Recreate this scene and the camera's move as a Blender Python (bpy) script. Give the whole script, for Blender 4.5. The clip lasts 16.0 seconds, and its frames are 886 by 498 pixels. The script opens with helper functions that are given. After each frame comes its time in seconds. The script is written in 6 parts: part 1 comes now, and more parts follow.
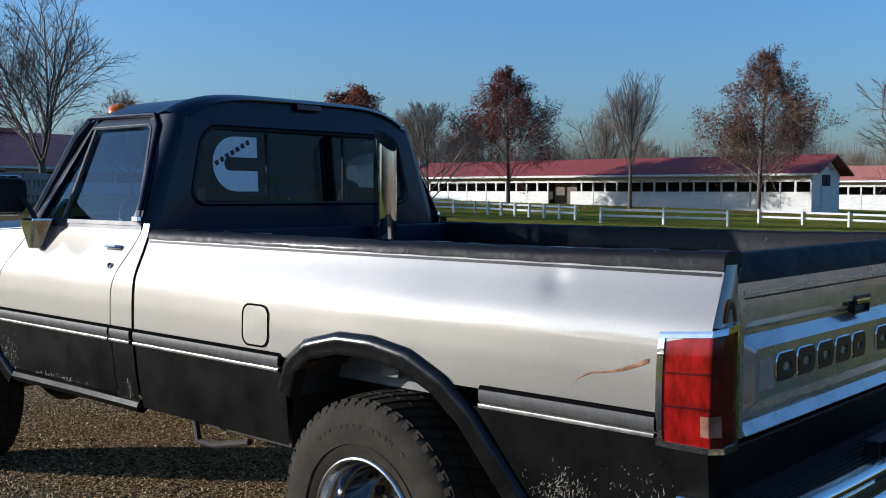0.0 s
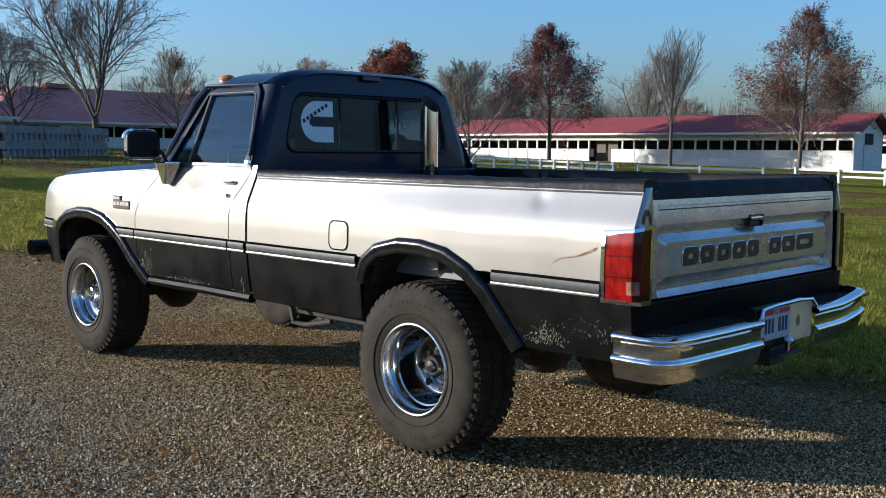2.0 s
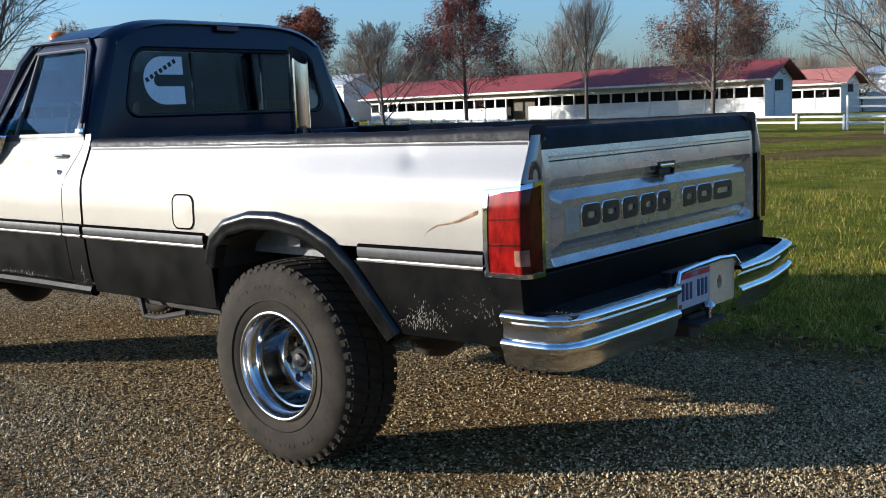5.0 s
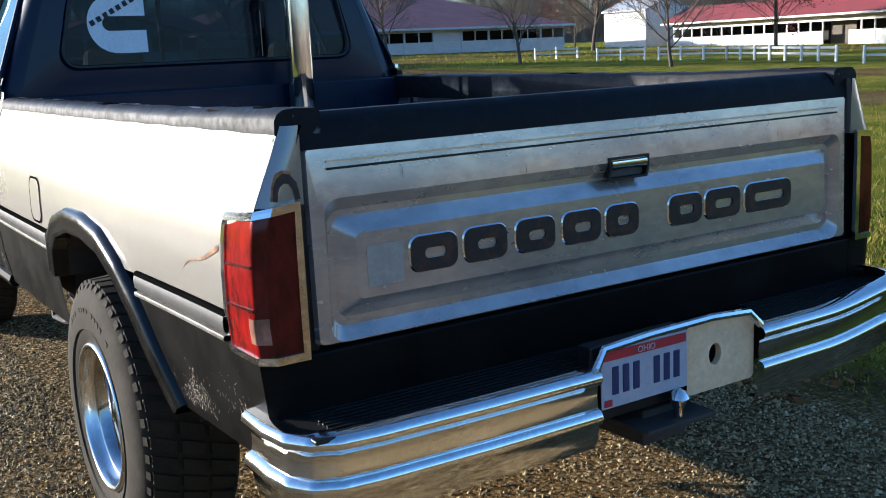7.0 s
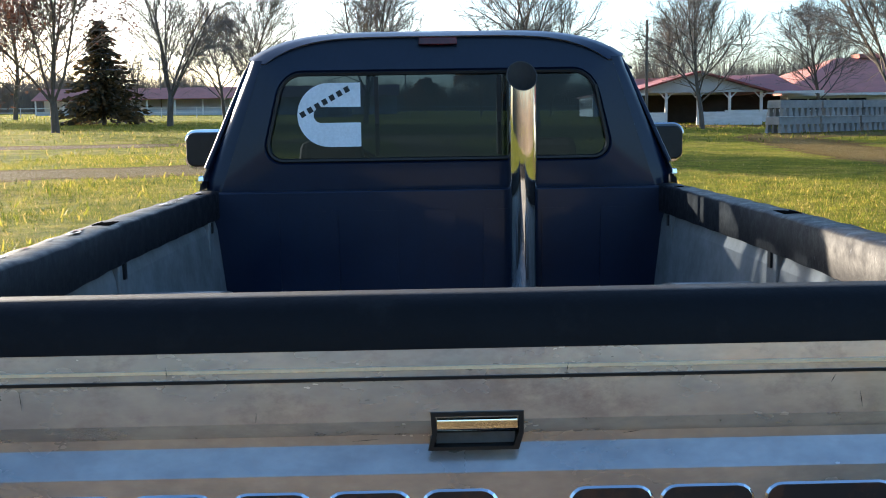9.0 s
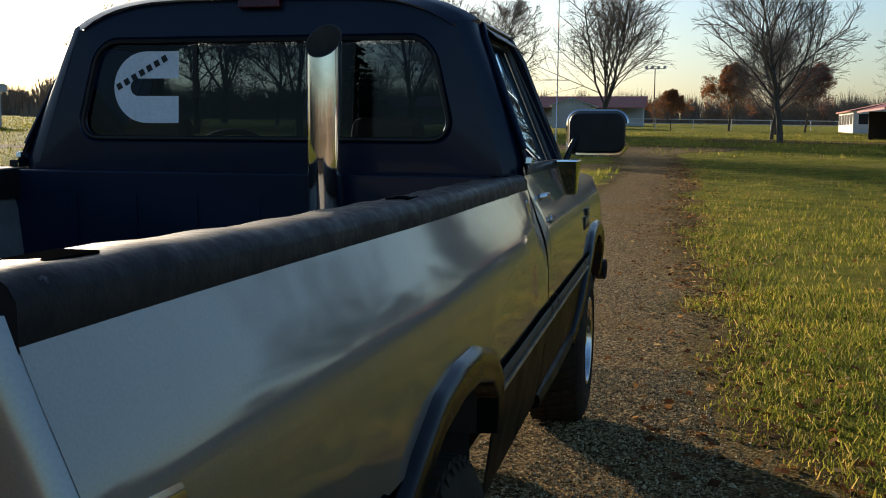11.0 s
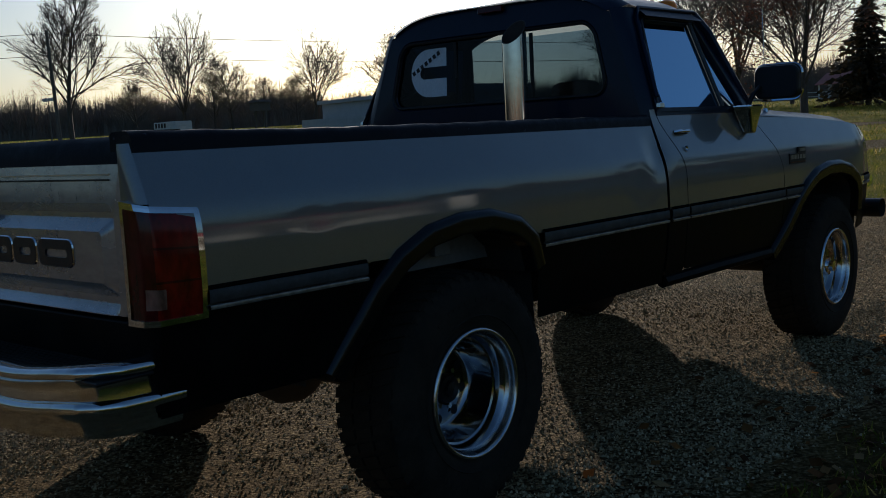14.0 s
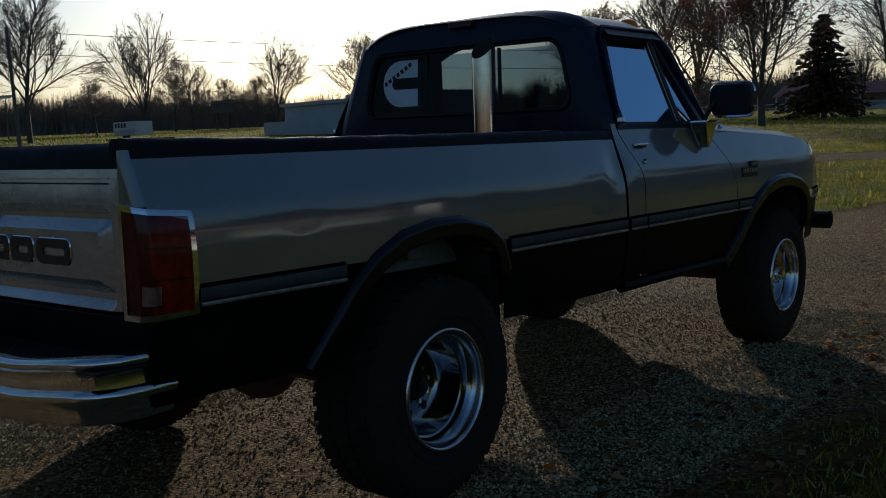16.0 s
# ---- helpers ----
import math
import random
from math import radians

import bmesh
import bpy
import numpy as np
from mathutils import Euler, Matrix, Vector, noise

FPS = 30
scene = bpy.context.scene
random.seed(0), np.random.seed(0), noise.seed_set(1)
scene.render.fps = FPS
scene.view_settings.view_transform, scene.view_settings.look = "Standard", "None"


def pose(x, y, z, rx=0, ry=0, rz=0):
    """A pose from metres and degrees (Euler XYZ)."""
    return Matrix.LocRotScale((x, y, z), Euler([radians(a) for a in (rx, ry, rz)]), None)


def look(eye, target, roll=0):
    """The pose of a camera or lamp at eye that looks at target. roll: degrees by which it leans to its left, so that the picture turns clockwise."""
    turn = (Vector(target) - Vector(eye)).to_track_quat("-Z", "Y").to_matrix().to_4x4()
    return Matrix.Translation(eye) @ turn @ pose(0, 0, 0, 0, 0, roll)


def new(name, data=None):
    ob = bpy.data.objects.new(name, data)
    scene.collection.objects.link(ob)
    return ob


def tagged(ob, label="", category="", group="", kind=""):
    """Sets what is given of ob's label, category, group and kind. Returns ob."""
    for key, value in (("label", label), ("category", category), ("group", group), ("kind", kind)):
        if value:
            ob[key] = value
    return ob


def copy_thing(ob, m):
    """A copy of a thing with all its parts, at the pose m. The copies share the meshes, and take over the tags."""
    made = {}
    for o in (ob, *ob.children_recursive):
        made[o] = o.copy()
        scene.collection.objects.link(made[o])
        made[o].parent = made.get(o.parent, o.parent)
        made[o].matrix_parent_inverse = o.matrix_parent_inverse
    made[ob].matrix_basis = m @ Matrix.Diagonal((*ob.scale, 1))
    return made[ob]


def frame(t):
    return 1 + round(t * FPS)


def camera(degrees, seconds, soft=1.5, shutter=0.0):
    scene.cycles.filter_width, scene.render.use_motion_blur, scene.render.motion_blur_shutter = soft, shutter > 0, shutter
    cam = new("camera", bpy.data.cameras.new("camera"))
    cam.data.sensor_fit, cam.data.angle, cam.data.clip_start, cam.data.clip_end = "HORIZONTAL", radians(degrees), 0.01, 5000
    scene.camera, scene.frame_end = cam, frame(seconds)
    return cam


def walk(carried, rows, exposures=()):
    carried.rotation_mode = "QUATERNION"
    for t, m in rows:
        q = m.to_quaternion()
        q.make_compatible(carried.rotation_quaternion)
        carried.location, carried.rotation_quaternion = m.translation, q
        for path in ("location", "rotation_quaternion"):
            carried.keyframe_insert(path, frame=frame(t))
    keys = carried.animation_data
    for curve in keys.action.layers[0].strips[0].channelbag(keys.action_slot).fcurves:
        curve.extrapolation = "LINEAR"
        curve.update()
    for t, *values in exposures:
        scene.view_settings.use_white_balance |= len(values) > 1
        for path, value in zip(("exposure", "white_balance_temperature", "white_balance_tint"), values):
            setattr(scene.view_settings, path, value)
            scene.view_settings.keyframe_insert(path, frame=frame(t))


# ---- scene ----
cam = camera(46.7, 16.0, soft=1.0)
PATH = [
    (0.0, pose(-3.214, -2.335, 1.475, 86.85, -0.18, -48.12)),
    (0.5, pose(-3.478, -2.686, 1.460, 85.82, 0.06, -47.03)),
    (1.0, pose(-3.841, -2.931, 1.434, 85.76, 0.11, -46.42)),
    (1.5, pose(-4.113, -3.171, 1.459, 83.84, -0.41, -45.50)),
    (2.0, pose(-4.292, -3.398, 1.442, 84.45, -0.50, -45.78)),
    (2.5, pose(-4.396, -3.488, 1.440, 84.35, -0.18, -46.02)),
    (3.0, pose(-4.420, -3.498, 1.439, 84.55, -0.36, -45.99)),
    (3.5, pose(-4.388, -3.466, 1.440, 84.53, -0.09, -45.74)),
    (4.0, pose(-4.277, -3.342, 1.429, 83.73, -0.02, -45.60)),
    (4.5, pose(-4.005, -3.152, 1.429, 82.19, 0.94, -47.19)),
    (5.0, pose(-3.597, -3.073, 1.383, 82.41, 2.21, -50.27)),
    (5.2, pose(-3.378, -3.066, 1.389, 83.08, 0.02, -49.98)),
    (7.3, pose(-1.411, -2.944, 1.428, 79.23, 1.05, -30.15)),
    (7.5, pose(-1.220, -2.898, 1.425, 79.96, -1.63, -28.86)),
    (8.0, pose(-0.772, -2.781, 1.495, 81.90, -0.69, -22.81)),
    (8.5, pose(-0.411, -2.709, 1.544, 82.77, -0.29, -10.21)),
    (8.7, pose(-0.272, -2.655, 1.559, 82.94, 0.23, -5.88)),
    (10.8, pose(1.210, -1.968, 1.475, 83.60, -0.70, 10.20)),
    (10.9, pose(1.289, -1.915, 1.460, 83.40, -0.90, 11.30)),
    (11.0, pose(1.370, -1.850, 1.437, 83.75, -0.40, 12.75)),
    (11.5, pose(1.704, -1.775, 1.439, 83.60, 0.20, 22.55)),
    (12.0, pose(1.985, -1.615, 1.405, 85.82, -0.43, 39.60)),
    (12.5, pose(2.337, -1.807, 1.396, 85.90, 1.16, 39.35)),
    (13.0, pose(2.692, -2.086, 1.358, 86.13, 2.88, 42.29)),
    (13.5, pose(2.990, -2.349, 1.321, 84.77, 2.37, 42.13)),
    (14.0, pose(3.156, -2.596, 1.285, 83.60, 2.82, 41.10)),
    (14.5, pose(3.355, -2.931, 1.308, 83.95, 0.90, 39.90)),
    (15.0, pose(3.354, -2.984, 1.309, 84.98, -0.24, 39.73)),
    (15.5, pose(3.333, -2.960, 1.310, 85.27, -0.37, 39.05)),
    (16.0, pose(3.261, -2.783, 1.307, 83.80, 1.78, 38.99)),
]
# Exposure follows the clip's own camera, which stops down as it turns to the sun.
walk(cam, PATH, exposures=[(0.0, 0.60, 4850, 10), (1.5, 0.85, 4950, 10), (5.2, 1.05, 5000, 10), (7.3, 1.75, 5050, 10), (8.0, 2.45, 5400, 10), (8.7, 2.25, 5700, 10), (10.8, 0.80, 6200, 10), (11.5, 0.52, 6000, 10), (12.5, -0.35, 5400, 10), (16.0, -0.72, 5350, 10)])

# ---- light: low autumn sun, ahead and to the driver's side of the truck ----
SUN_AZ, SUN_EL = 40.0, 12.0
sun_dir = Vector((-math.sin(radians(SUN_AZ)) * math.cos(radians(SUN_EL)), math.cos(radians(SUN_AZ)) * math.cos(radians(SUN_EL)), math.sin(radians(SUN_EL))))
sun = new("sun", bpy.data.lights.new("sun", "SUN"))
sun.data.energy, sun.data.angle, sun.data.color = 5.0, radians(0.55), (1.0, 0.80, 0.56)
sun.matrix_world = look((0, 0, 50), Vector((0, 0, 50)) - sun_dir)
world = bpy.data.worlds.new("sky")
scene.world = world
world.use_nodes = True
wn = world.node_tree
sky = wn.nodes.new("ShaderNodeTexSky")
sky.sky_type, sky.sun_disc = "NISHITA", False
sky.sun_elevation, sky.sun_rotation = radians(SUN_EL), radians(-SUN_AZ)
sky.air_density, sky.dust_density, sky.ozone_density = 1.1, 1.8, 3.5
wn.links.new(sky.outputs[0], wn.nodes["Background"].inputs[0])
wn.nodes["Background"].inputs[1].default_value = 0.108


# ---- helpers for materials ----
def nodes_of(name):
    m = bpy.data.materials.new(name)
    m.use_nodes = True
    return m, m.node_tree, m.node_tree.nodes["Principled BSDF"]


def ramp(nt, src, stops):
    r = nt.nodes.new("ShaderNodeValToRGB")
    e = r.color_ramp.elements
    while len(e) < len(stops):
        e.new(0.5)
    for el, (p, c) in zip(e, stops):
        el.position, el.color = p, (*c, 1) if len(c) == 3 else c
    nt.links.new(src, r.inputs[0])
    return r.outputs[0]


def noise_of(nt, scale, detail=4, rough=0.6, coord="Object", stretch=None):
    tc = nt.nodes.new("ShaderNodeTexCoord")
    n = nt.nodes.new("ShaderNodeTexNoise")
    n.inputs["Scale"].default_value, n.inputs["Detail"].default_value, n.inputs["Roughness"].default_value = scale, detail, rough
    src = tc.outputs[coord]
    if stretch:
        mp = nt.nodes.new("ShaderNodeMapping")
        mp.inputs["Scale"].default_value = stretch
        nt.links.new(src, mp.inputs[0])
        src = mp.outputs[0]
    nt.links.new(src, n.inputs["Vector"])
    return n.outputs[0]


def mixc(nt, fac, a, b, mode="MIX"):
    m = nt.nodes.new("ShaderNodeMix")
    m.data_type, m.blend_type = "RGBA", mode
    for sock, v in ((m.inputs[0], fac), (m.inputs[6], a), (m.inputs[7], b)):
        if isinstance(v, (int, float)):
            sock.default_value = v
        elif isinstance(v, tuple):
            sock.default_value = (*v, 1)
        else:
            nt.links.new(v, sock)
    return m.outputs[2]


def bump(nt, bsdf, src, strength, dist=0.01):
    b = nt.nodes.new("ShaderNodeBump")
    b.inputs["Strength"].default_value, b.inputs["Distance"].default_value = strength, dist
    nt.links.new(src, b.inputs["Height"])
    nt.links.new(b.outputs[0], bsdf.inputs["Normal"])


def mat(name, c1, c2=None, rough=0.6, metal=0.0, scale=8.0, lo=0.35, hi=0.65, bumps=0.0, bdist=0.005, coat=0.0, coat_rough=0.05, coat_ior=1.5, fine=None, stretch=None, spec=0.5, rvar=0.0):
    """A surface of two blended tones, with grain, optional relief and clear coat."""
    m, nt, b = nodes_of(name)
    n1 = noise_of(nt, scale, 5, 0.65, stretch=stretch)
    col = ramp(nt, n1, [(lo, c1), (hi, c2 or tuple(0.8 * v for v in c1))])
    n2 = noise_of(nt, fine or scale * 9, 3, 0.6, stretch=stretch)
    col = mixc(nt, 0.35, col, ramp(nt, n2, [(0.3, (0.55, 0.55, 0.55)), (0.7, (1, 1, 1))]), "MULTIPLY")
    nt.links.new(col, b.inputs["Base Color"])
    b.inputs["Roughness"].default_value, b.inputs["Metallic"].default_value = rough, metal
    b.inputs["Specular IOR Level"].default_value = spec
    b.inputs["Coat Weight"].default_value, b.inputs["Coat Roughness"].default_value = coat, coat_rough
    b.inputs["Coat IOR"].default_value = coat_ior
    if rvar:
        nt.links.new(ramp(nt, n1, [(0.3, (max(rough - rvar, 0.02),) * 3), (0.7, (rough + rvar,) * 3)]), b.inputs["Roughness"])
    if bumps:
        bump(nt, b, n2, bumps, bdist)
    return m


# ---- materials ----
SILVER = mat("silver_white_paint", (0.200, 0.188, 0.166), (0.182, 0.172, 0.152), 0.50, 0.6, 2.0, coat=1.0, coat_rough=0.055, coat_ior=2.1, fine=300, rvar=0.03)
GATEPAINT = mat("scratched_white_gate_paint", (0.56, 0.51, 0.455), (0.35, 0.31, 0.29), 0.24, 0.6, 3.0, lo=0.42, hi=0.66, coat=1.0, coat_rough=0.07, coat_ior=1.6, fine=30, rvar=0.1, stretch=(1, 1, 2.2))
BEAD = mat("bright_trim_metal", (0.46, 0.44, 0.40), (0.20, 0.19, 0.17), 0.32, 0.6, 20, fine=90)
SEAM = mat("dark_panel_gap", (0.004, 0.004, 0.004), (0.006, 0.006, 0.006), 0.9, 0.0, 20, spec=0.0)
LACQUER = mat("gloss_black_flare", (0.004, 0.004, 0.004), (0.008, 0.008, 0.008), 0.22, 0.0, 15, spec=0.35, rvar=0.06)
NAVY = mat("dark_navy_paint", (0.0030, 0.0075, 0.023), (0.0050, 0.0105, 0.029), 0.38, 0.0, 5, coat=0.20, coat_rough=0.06, fine=60, rvar=0.08, spec=0.2)
LOWER = mat("worn_black_lower_paint", (0.0035, 0.0035, 0.0035), (0.008, 0.0075, 0.0065), 0.45, 0.0, 6, coat=0.04, coat_rough=0.2, fine=70, rvar=0.10, spec=0.04)
RAIL = mat("peeling_black_rail_paint", (0.008, 0.008, 0.010), (0.11, 0.11, 0.12), 0.55, 0.0, 26, lo=0.66, hi=0.74, spec=0.12, coat=0.06, coat_rough=0.12, fine=90, bumps=0.15, rvar=0.15)
CAPMAT = mat("matte_black_cap_paint", (0.006, 0.006, 0.007), (0.015, 0.015, 0.016), 0.6, 0.0, 14, lo=0.55, hi=0.78, spec=0.12, fine=90, bumps=0.15, rvar=0.1)
TRIM = mat("grey_rubber_trim", (0.085, 0.083, 0.08), (0.055, 0.054, 0.052), 0.55, 0.0, 20, fine=120, spec=0.25)
BLACK = mat("black_plastic", (0.007, 0.007, 0.008), (0.012, 0.012, 0.012), 0.42, 0.0, 15, spec=0.3)
UNDER = mat("dirty_underbody_black", (0.02, 0.018, 0.016), (0.045, 0.036, 0.028), 0.8, 0.0, 7, bumps=0.3)
CHROME = mat("chrome", (0.80, 0.80, 0.80), (0.72, 0.71, 0.70), 0.045, 1.0, 9, lo=0.45, hi=0.8, fine=20, rvar=0.02)
RIMCHROME = mat("dull_rim_chrome", (0.46, 0.46, 0.46), (0.36, 0.355, 0.35), 0.07, 1.0, 12, fine=60, rvar=0.02)
LIPMETAL = mat("satin_rim_lip", (0.82, 0.81, 0.79), (0.66, 0.65, 0.62), 0.22, 1.0, 30, fine=120)
OLDCHROME = mat("pitted_bumper_chrome", (0.80, 0.79, 0.77), (0.60, 0.56, 0.50), 0.11, 1.0, 12, lo=0.5, hi=0.85, fine=140, bumps=0.05, bdist=0.001, rvar=0.05)
TYRE = mat("dusty_tyre_rubber", (0.020, 0.0165, 0.012), (0.036, 0.030, 0.021), 0.85, 0.0, 9, bumps=0.2, bdist=0.003, spec=0.15)
PEEL = mat("torn_rusty_panel_edge", (0.34, 0.19, 0.09), (0.13, 0.06, 0.03), 0.85, 0.0, 45, bumps=0.4)
LETTER = mat("dark_worn_letter_paint", (0.012, 0.012, 0.016), (0.050, 0.024, 0.018), 0.35, 0.0, 34, lo=0.48, hi=0.62, fine=150, bumps=0.2, bdist=0.001)
RUST = mat("rusty_steel", (0.16, 0.07, 0.03), (0.07, 0.03, 0.018), 0.9, 0.0, 40, bumps=0.4)
SEAT = mat("dark_grey_cloth", (0.03, 0.03, 0.032), (0.05, 0.05, 0.05), 0.9, 0.0, 30)
BEDIN = mat("worn_grey_bed_paint", (0.18, 0.18, 0.178), (0.10, 0.095, 0.09), 0.5, 0.1, 5, lo=0.4, hi=0.75, bumps=0.1, rvar=0.1)
DECAL = mat("white_decal", (0.72, 0.74, 0.76), (0.66, 0.68, 0.70), 0.5, 0.0, 10)
PLATE = mat("white_plate_enamel", (0.46, 0.47, 0.52), (0.38, 0.39, 0.45), 0.35, 0.0, 20)
PLATERED = mat("plate_red", (0.42, 0.03, 0.04), (0.34, 0.03, 0.04), 0.4, 0.0, 20)
PLATEBLUE = mat("plate_dark_blue", (0.02, 0.03, 0.10), (0.03, 0.04, 0.12), 0.4, 0.0, 20)
BRASS = mat("tan_painted_hitch_plate", (0.86, 0.68, 0.44), (0.74, 0.55, 0.33), 0.35, 0.1, 14, fine=80)


def smear(m, colour, z0, z1):
    """Dull brownish smears across the upper part of the gate."""
    nt = m.node_tree
    b = nt.nodes["Principled BSDF"]
    old = b.inputs["Base Color"].links[0].from_socket
    co, sep, f, mul = (nt.nodes.new(k) for k in ("ShaderNodeTexCoord", "ShaderNodeSeparateXYZ", "ShaderNodeMapRange", "ShaderNodeMath"))
    nt.links.new(co.outputs["Object"], sep.inputs[0])
    nt.links.new(sep.outputs[2], f.inputs["Value"])
    f.inputs["From Min"].default_value, f.inputs["From Max"].default_value = z0, z1
    f.inputs["To Min"].default_value, f.inputs["To Max"].default_value = 0.12, 0.9
    mul.operation = "MULTIPLY"
    nt.links.new(f.outputs[0], mul.inputs[0])
    nt.links.new(ramp(nt, noise_of(nt, 7, 6, 0.72, stretch=(1, 1, 1.6)), [(0.50, (0, 0, 0)), (0.68, (0.75, 0.75, 0.75))]), mul.inputs[1])
    nt.links.new(mixc(nt, mul.outputs[0], old, colour), b.inputs["Base Color"])


smear(GATEPAINT, (0.20, 0.155, 0.165), 1.10, 1.18)


def lens_mat(name, col, rough=0.12):
    m, nt, b = nodes_of(name)
    n = noise_of(nt, 26, 3, stretch=(1, 1, 0.5))
    nt.links.new(mixc(nt, 0.8, col, ramp(nt, n, [(0.35, tuple(0.35 * v for v in col)), (0.65, tuple(1.35 * v for v in col))])), b.inputs["Base Color"])
    b.inputs["Roughness"].default_value = rough
    b.inputs["Specular IOR Level"].default_value = 0.3
    b.inputs["Coat Weight"].default_value = 0.12
    b.inputs["Coat Roughness"].default_value = 0.12
    b.inputs["Subsurface Weight"].default_value = 0.15
    b.inputs["Subsurface Radius"].default_value = (0.03, 0.01, 0.01)
    return m


RED = lens_mat("red_lens", (0.19, 0.005, 0.003))
DARKRED = lens_mat("dark_red_lens", (0.075, 0.005, 0.005))
CLEARLENS = lens_mat("yellowed_clear_lens", (0.26, 0.13, 0.09))
AMBER = lens_mat("amber_lens", (0.75, 0.20, 0.02))


def glass_mat(name, tint, rough=0.02, ior=1.36, sheen=(1.0, 1.0, 1.0)):
    m, nt, b = nodes_of(name)
    out = nt.nodes["Material Output"]
    tr, gl, mx, fr = (nt.nodes.new(k) for k in ("ShaderNodeBsdfTransparent", "ShaderNodeBsdfGlossy", "ShaderNodeMixShader", "ShaderNodeFresnel"))
    tr.inputs[0].default_value = (*tint, 1)
    gl.inputs["Color"].default_value = (*sheen, 1)
    gl.inputs["Roughness"].default_value = rough
    fr.inputs[0].default_value = ior
    nt.links.new(fr.outputs[0], mx.inputs[0])
    nt.links.new(tr.outputs[0], mx.inputs[1])
    nt.links.new(gl.outputs[0], mx.inputs[2])
    nt.links.new(mx.outputs[0], out.inputs[0])
    return m


# The side glass reflection is coloured blue to stand for deeper sky.
GLASS = glass_mat("side_glass", (0.30, 0.42, 0.52), 0.01, 1.6, (0.50, 0.66, 0.82))
REARGLASS = glass_mat("tinted_rear_glass", (0.085, 0.105, 0.13), 0.02, 1.25)


# ---- mesh helpers ----
class Shape:
    """Vertices and faces gathered for one mesh."""

    def __init__(self):
        self.v, self.f = [], []

    def add(self, verts, faces):
        o = len(self.v)
        self.v += [tuple(p) for p in verts]
        self.f += [tuple(o + i for i in f) for f in faces]
        return self

    def box(self, a, b, taper=0.0):
        (x0, y0, z0), (x1, y1, z1) = a, b
        t = taper
        v = [(x0, y0, z0), (x1, y0, z0), (x1, y1, z0), (x0, y1, z0), (x0 + t, y0 + t, z1), (x1 - t, y0 + t, z1), (x1 - t, y1 - t, z1), (x0 + t, y1 - t, z1)]
        return self.add(v, [(3, 2, 1, 0), (4, 5, 6, 7), (0, 1, 5, 4), (1, 2, 6, 5), (2, 3, 7, 6), (3, 0, 4, 7)])

    def grid(self, rows, closed=False, flip=False):
        """A sheet from equal rows of points."""
        n = len(rows[0])
        v = [p for r in rows for p in r]
        f = []
        for i in range(len(rows) - 1):
            for j in range(n if closed else n - 1):
                k = (j + 1) % n
                q = (i * n + j, i * n + k, (i + 1) * n + k, (i + 1) * n + j)
                f.append(q[::-1] if flip else q)
        return self.add(v, f)

    def tube(self, pts, radii, n=8, caps=True):
        pts = [Vector(p) for p in pts]
        if isinstance(radii, (int, float)):
            radii = [radii] * len(pts)
        rows, side = [], None
        for i, p in enumerate(pts):
            d = (pts[min(i + 1, len(pts) - 1)] - pts[max(i - 1, 0)]).normalized()
            if side is None:
                side = d.orthogonal().normalized()
            side = (side - d * side.dot(d)).normalized()
            up = d.cross(side)
            rows.append([p + radii[i] * (math.cos(2 * math.pi * k / n) * side + math.sin(2 * math.pi * k / n) * up) for k in range(n)])
        self.grid(rows, closed=True)
        if caps:
            o = len(self.v) - len(rows) * n
            self.f.append(tuple(o + k for k in reversed(range(n))))
            self.f.append(tuple(o + (len(rows) - 1) * n + k for k in range(n)))
        return self

    def revolve_x(self, prof, cx=0.0, cy=0.0, cz=0.0, n=48, flip=False):
        """A profile of (x, r) turned round an axle along x."""
        rows = [[(cx + x, cy + r * math.cos(2 * math.pi * k / n), cz + r * math.sin(2 * math.pi * k / n)) for k in range(n)] for x, r in prof]
        return self.grid(rows, closed=True, flip=flip)

    def ring(self, outer, inner, flip=False):
        return self.grid([outer, inner], closed=True, flip=flip)

    def plate(self, loop, normal, thick):
        """A closed slab from one loop of points."""
        n = Vector(normal) * thick
        a = [Vector(p) for p in loop]
        k = len(a)
        return self.add([*a, *[p + n for p in a]], [tuple(range(k))[::-1], tuple(range(k, 2 * k)), *[(i, (i + 1) % k, k + (i + 1) % k, k + i) for i in range(k)]])


def part(name, shape, material, parent=None, label="", smooth=False, bevel=0.0, solid=0.0, angle=40):
    me = bpy.data.meshes.new(name)
    me.from_pydata(shape.v, [], shape.f)
    bm = bmesh.new()
    bm.from_mesh(me)
    if solid or bevel:
        bmesh.ops.remove_doubles(bm, verts=bm.verts, dist=1e-5)
    bmesh.ops.recalc_face_normals(bm, faces=bm.faces) if bevel else None
    bm.to_mesh(me)
    bm.free()
    me.materials.append(material)
    if smooth:
        me.polygons.foreach_set("use_smooth", [True] * len(me.polygons))
        me.set_sharp_from_angle(angle=radians(angle))
    ob = new(name, me)
    if solid:
        s = ob.modifiers.new("thickness", "SOLIDIFY")
        s.thickness, s.offset = solid, -1
    if bevel:
        b = ob.modifiers.new("edges", "BEVEL")
        b.width, b.segments, b.limit_method = bevel, 2, "ANGLE"
    if parent:
        ob.parent = parent
    if label:
        ob["label"] = label
    return ob


def thing(name, label, category, at=(0, 0, 0), turn=0.0, group="", kind=""):
    ob = new(name)
    ob.matrix_world = pose(*at, 0, 0, turn)
    return tagged(ob, label, category, group, kind)


def sm(a, b, x):
    t = min(max((x - a) / (b - a), 0.0), 1.0)
    return t * t * (3 - 2 * t)


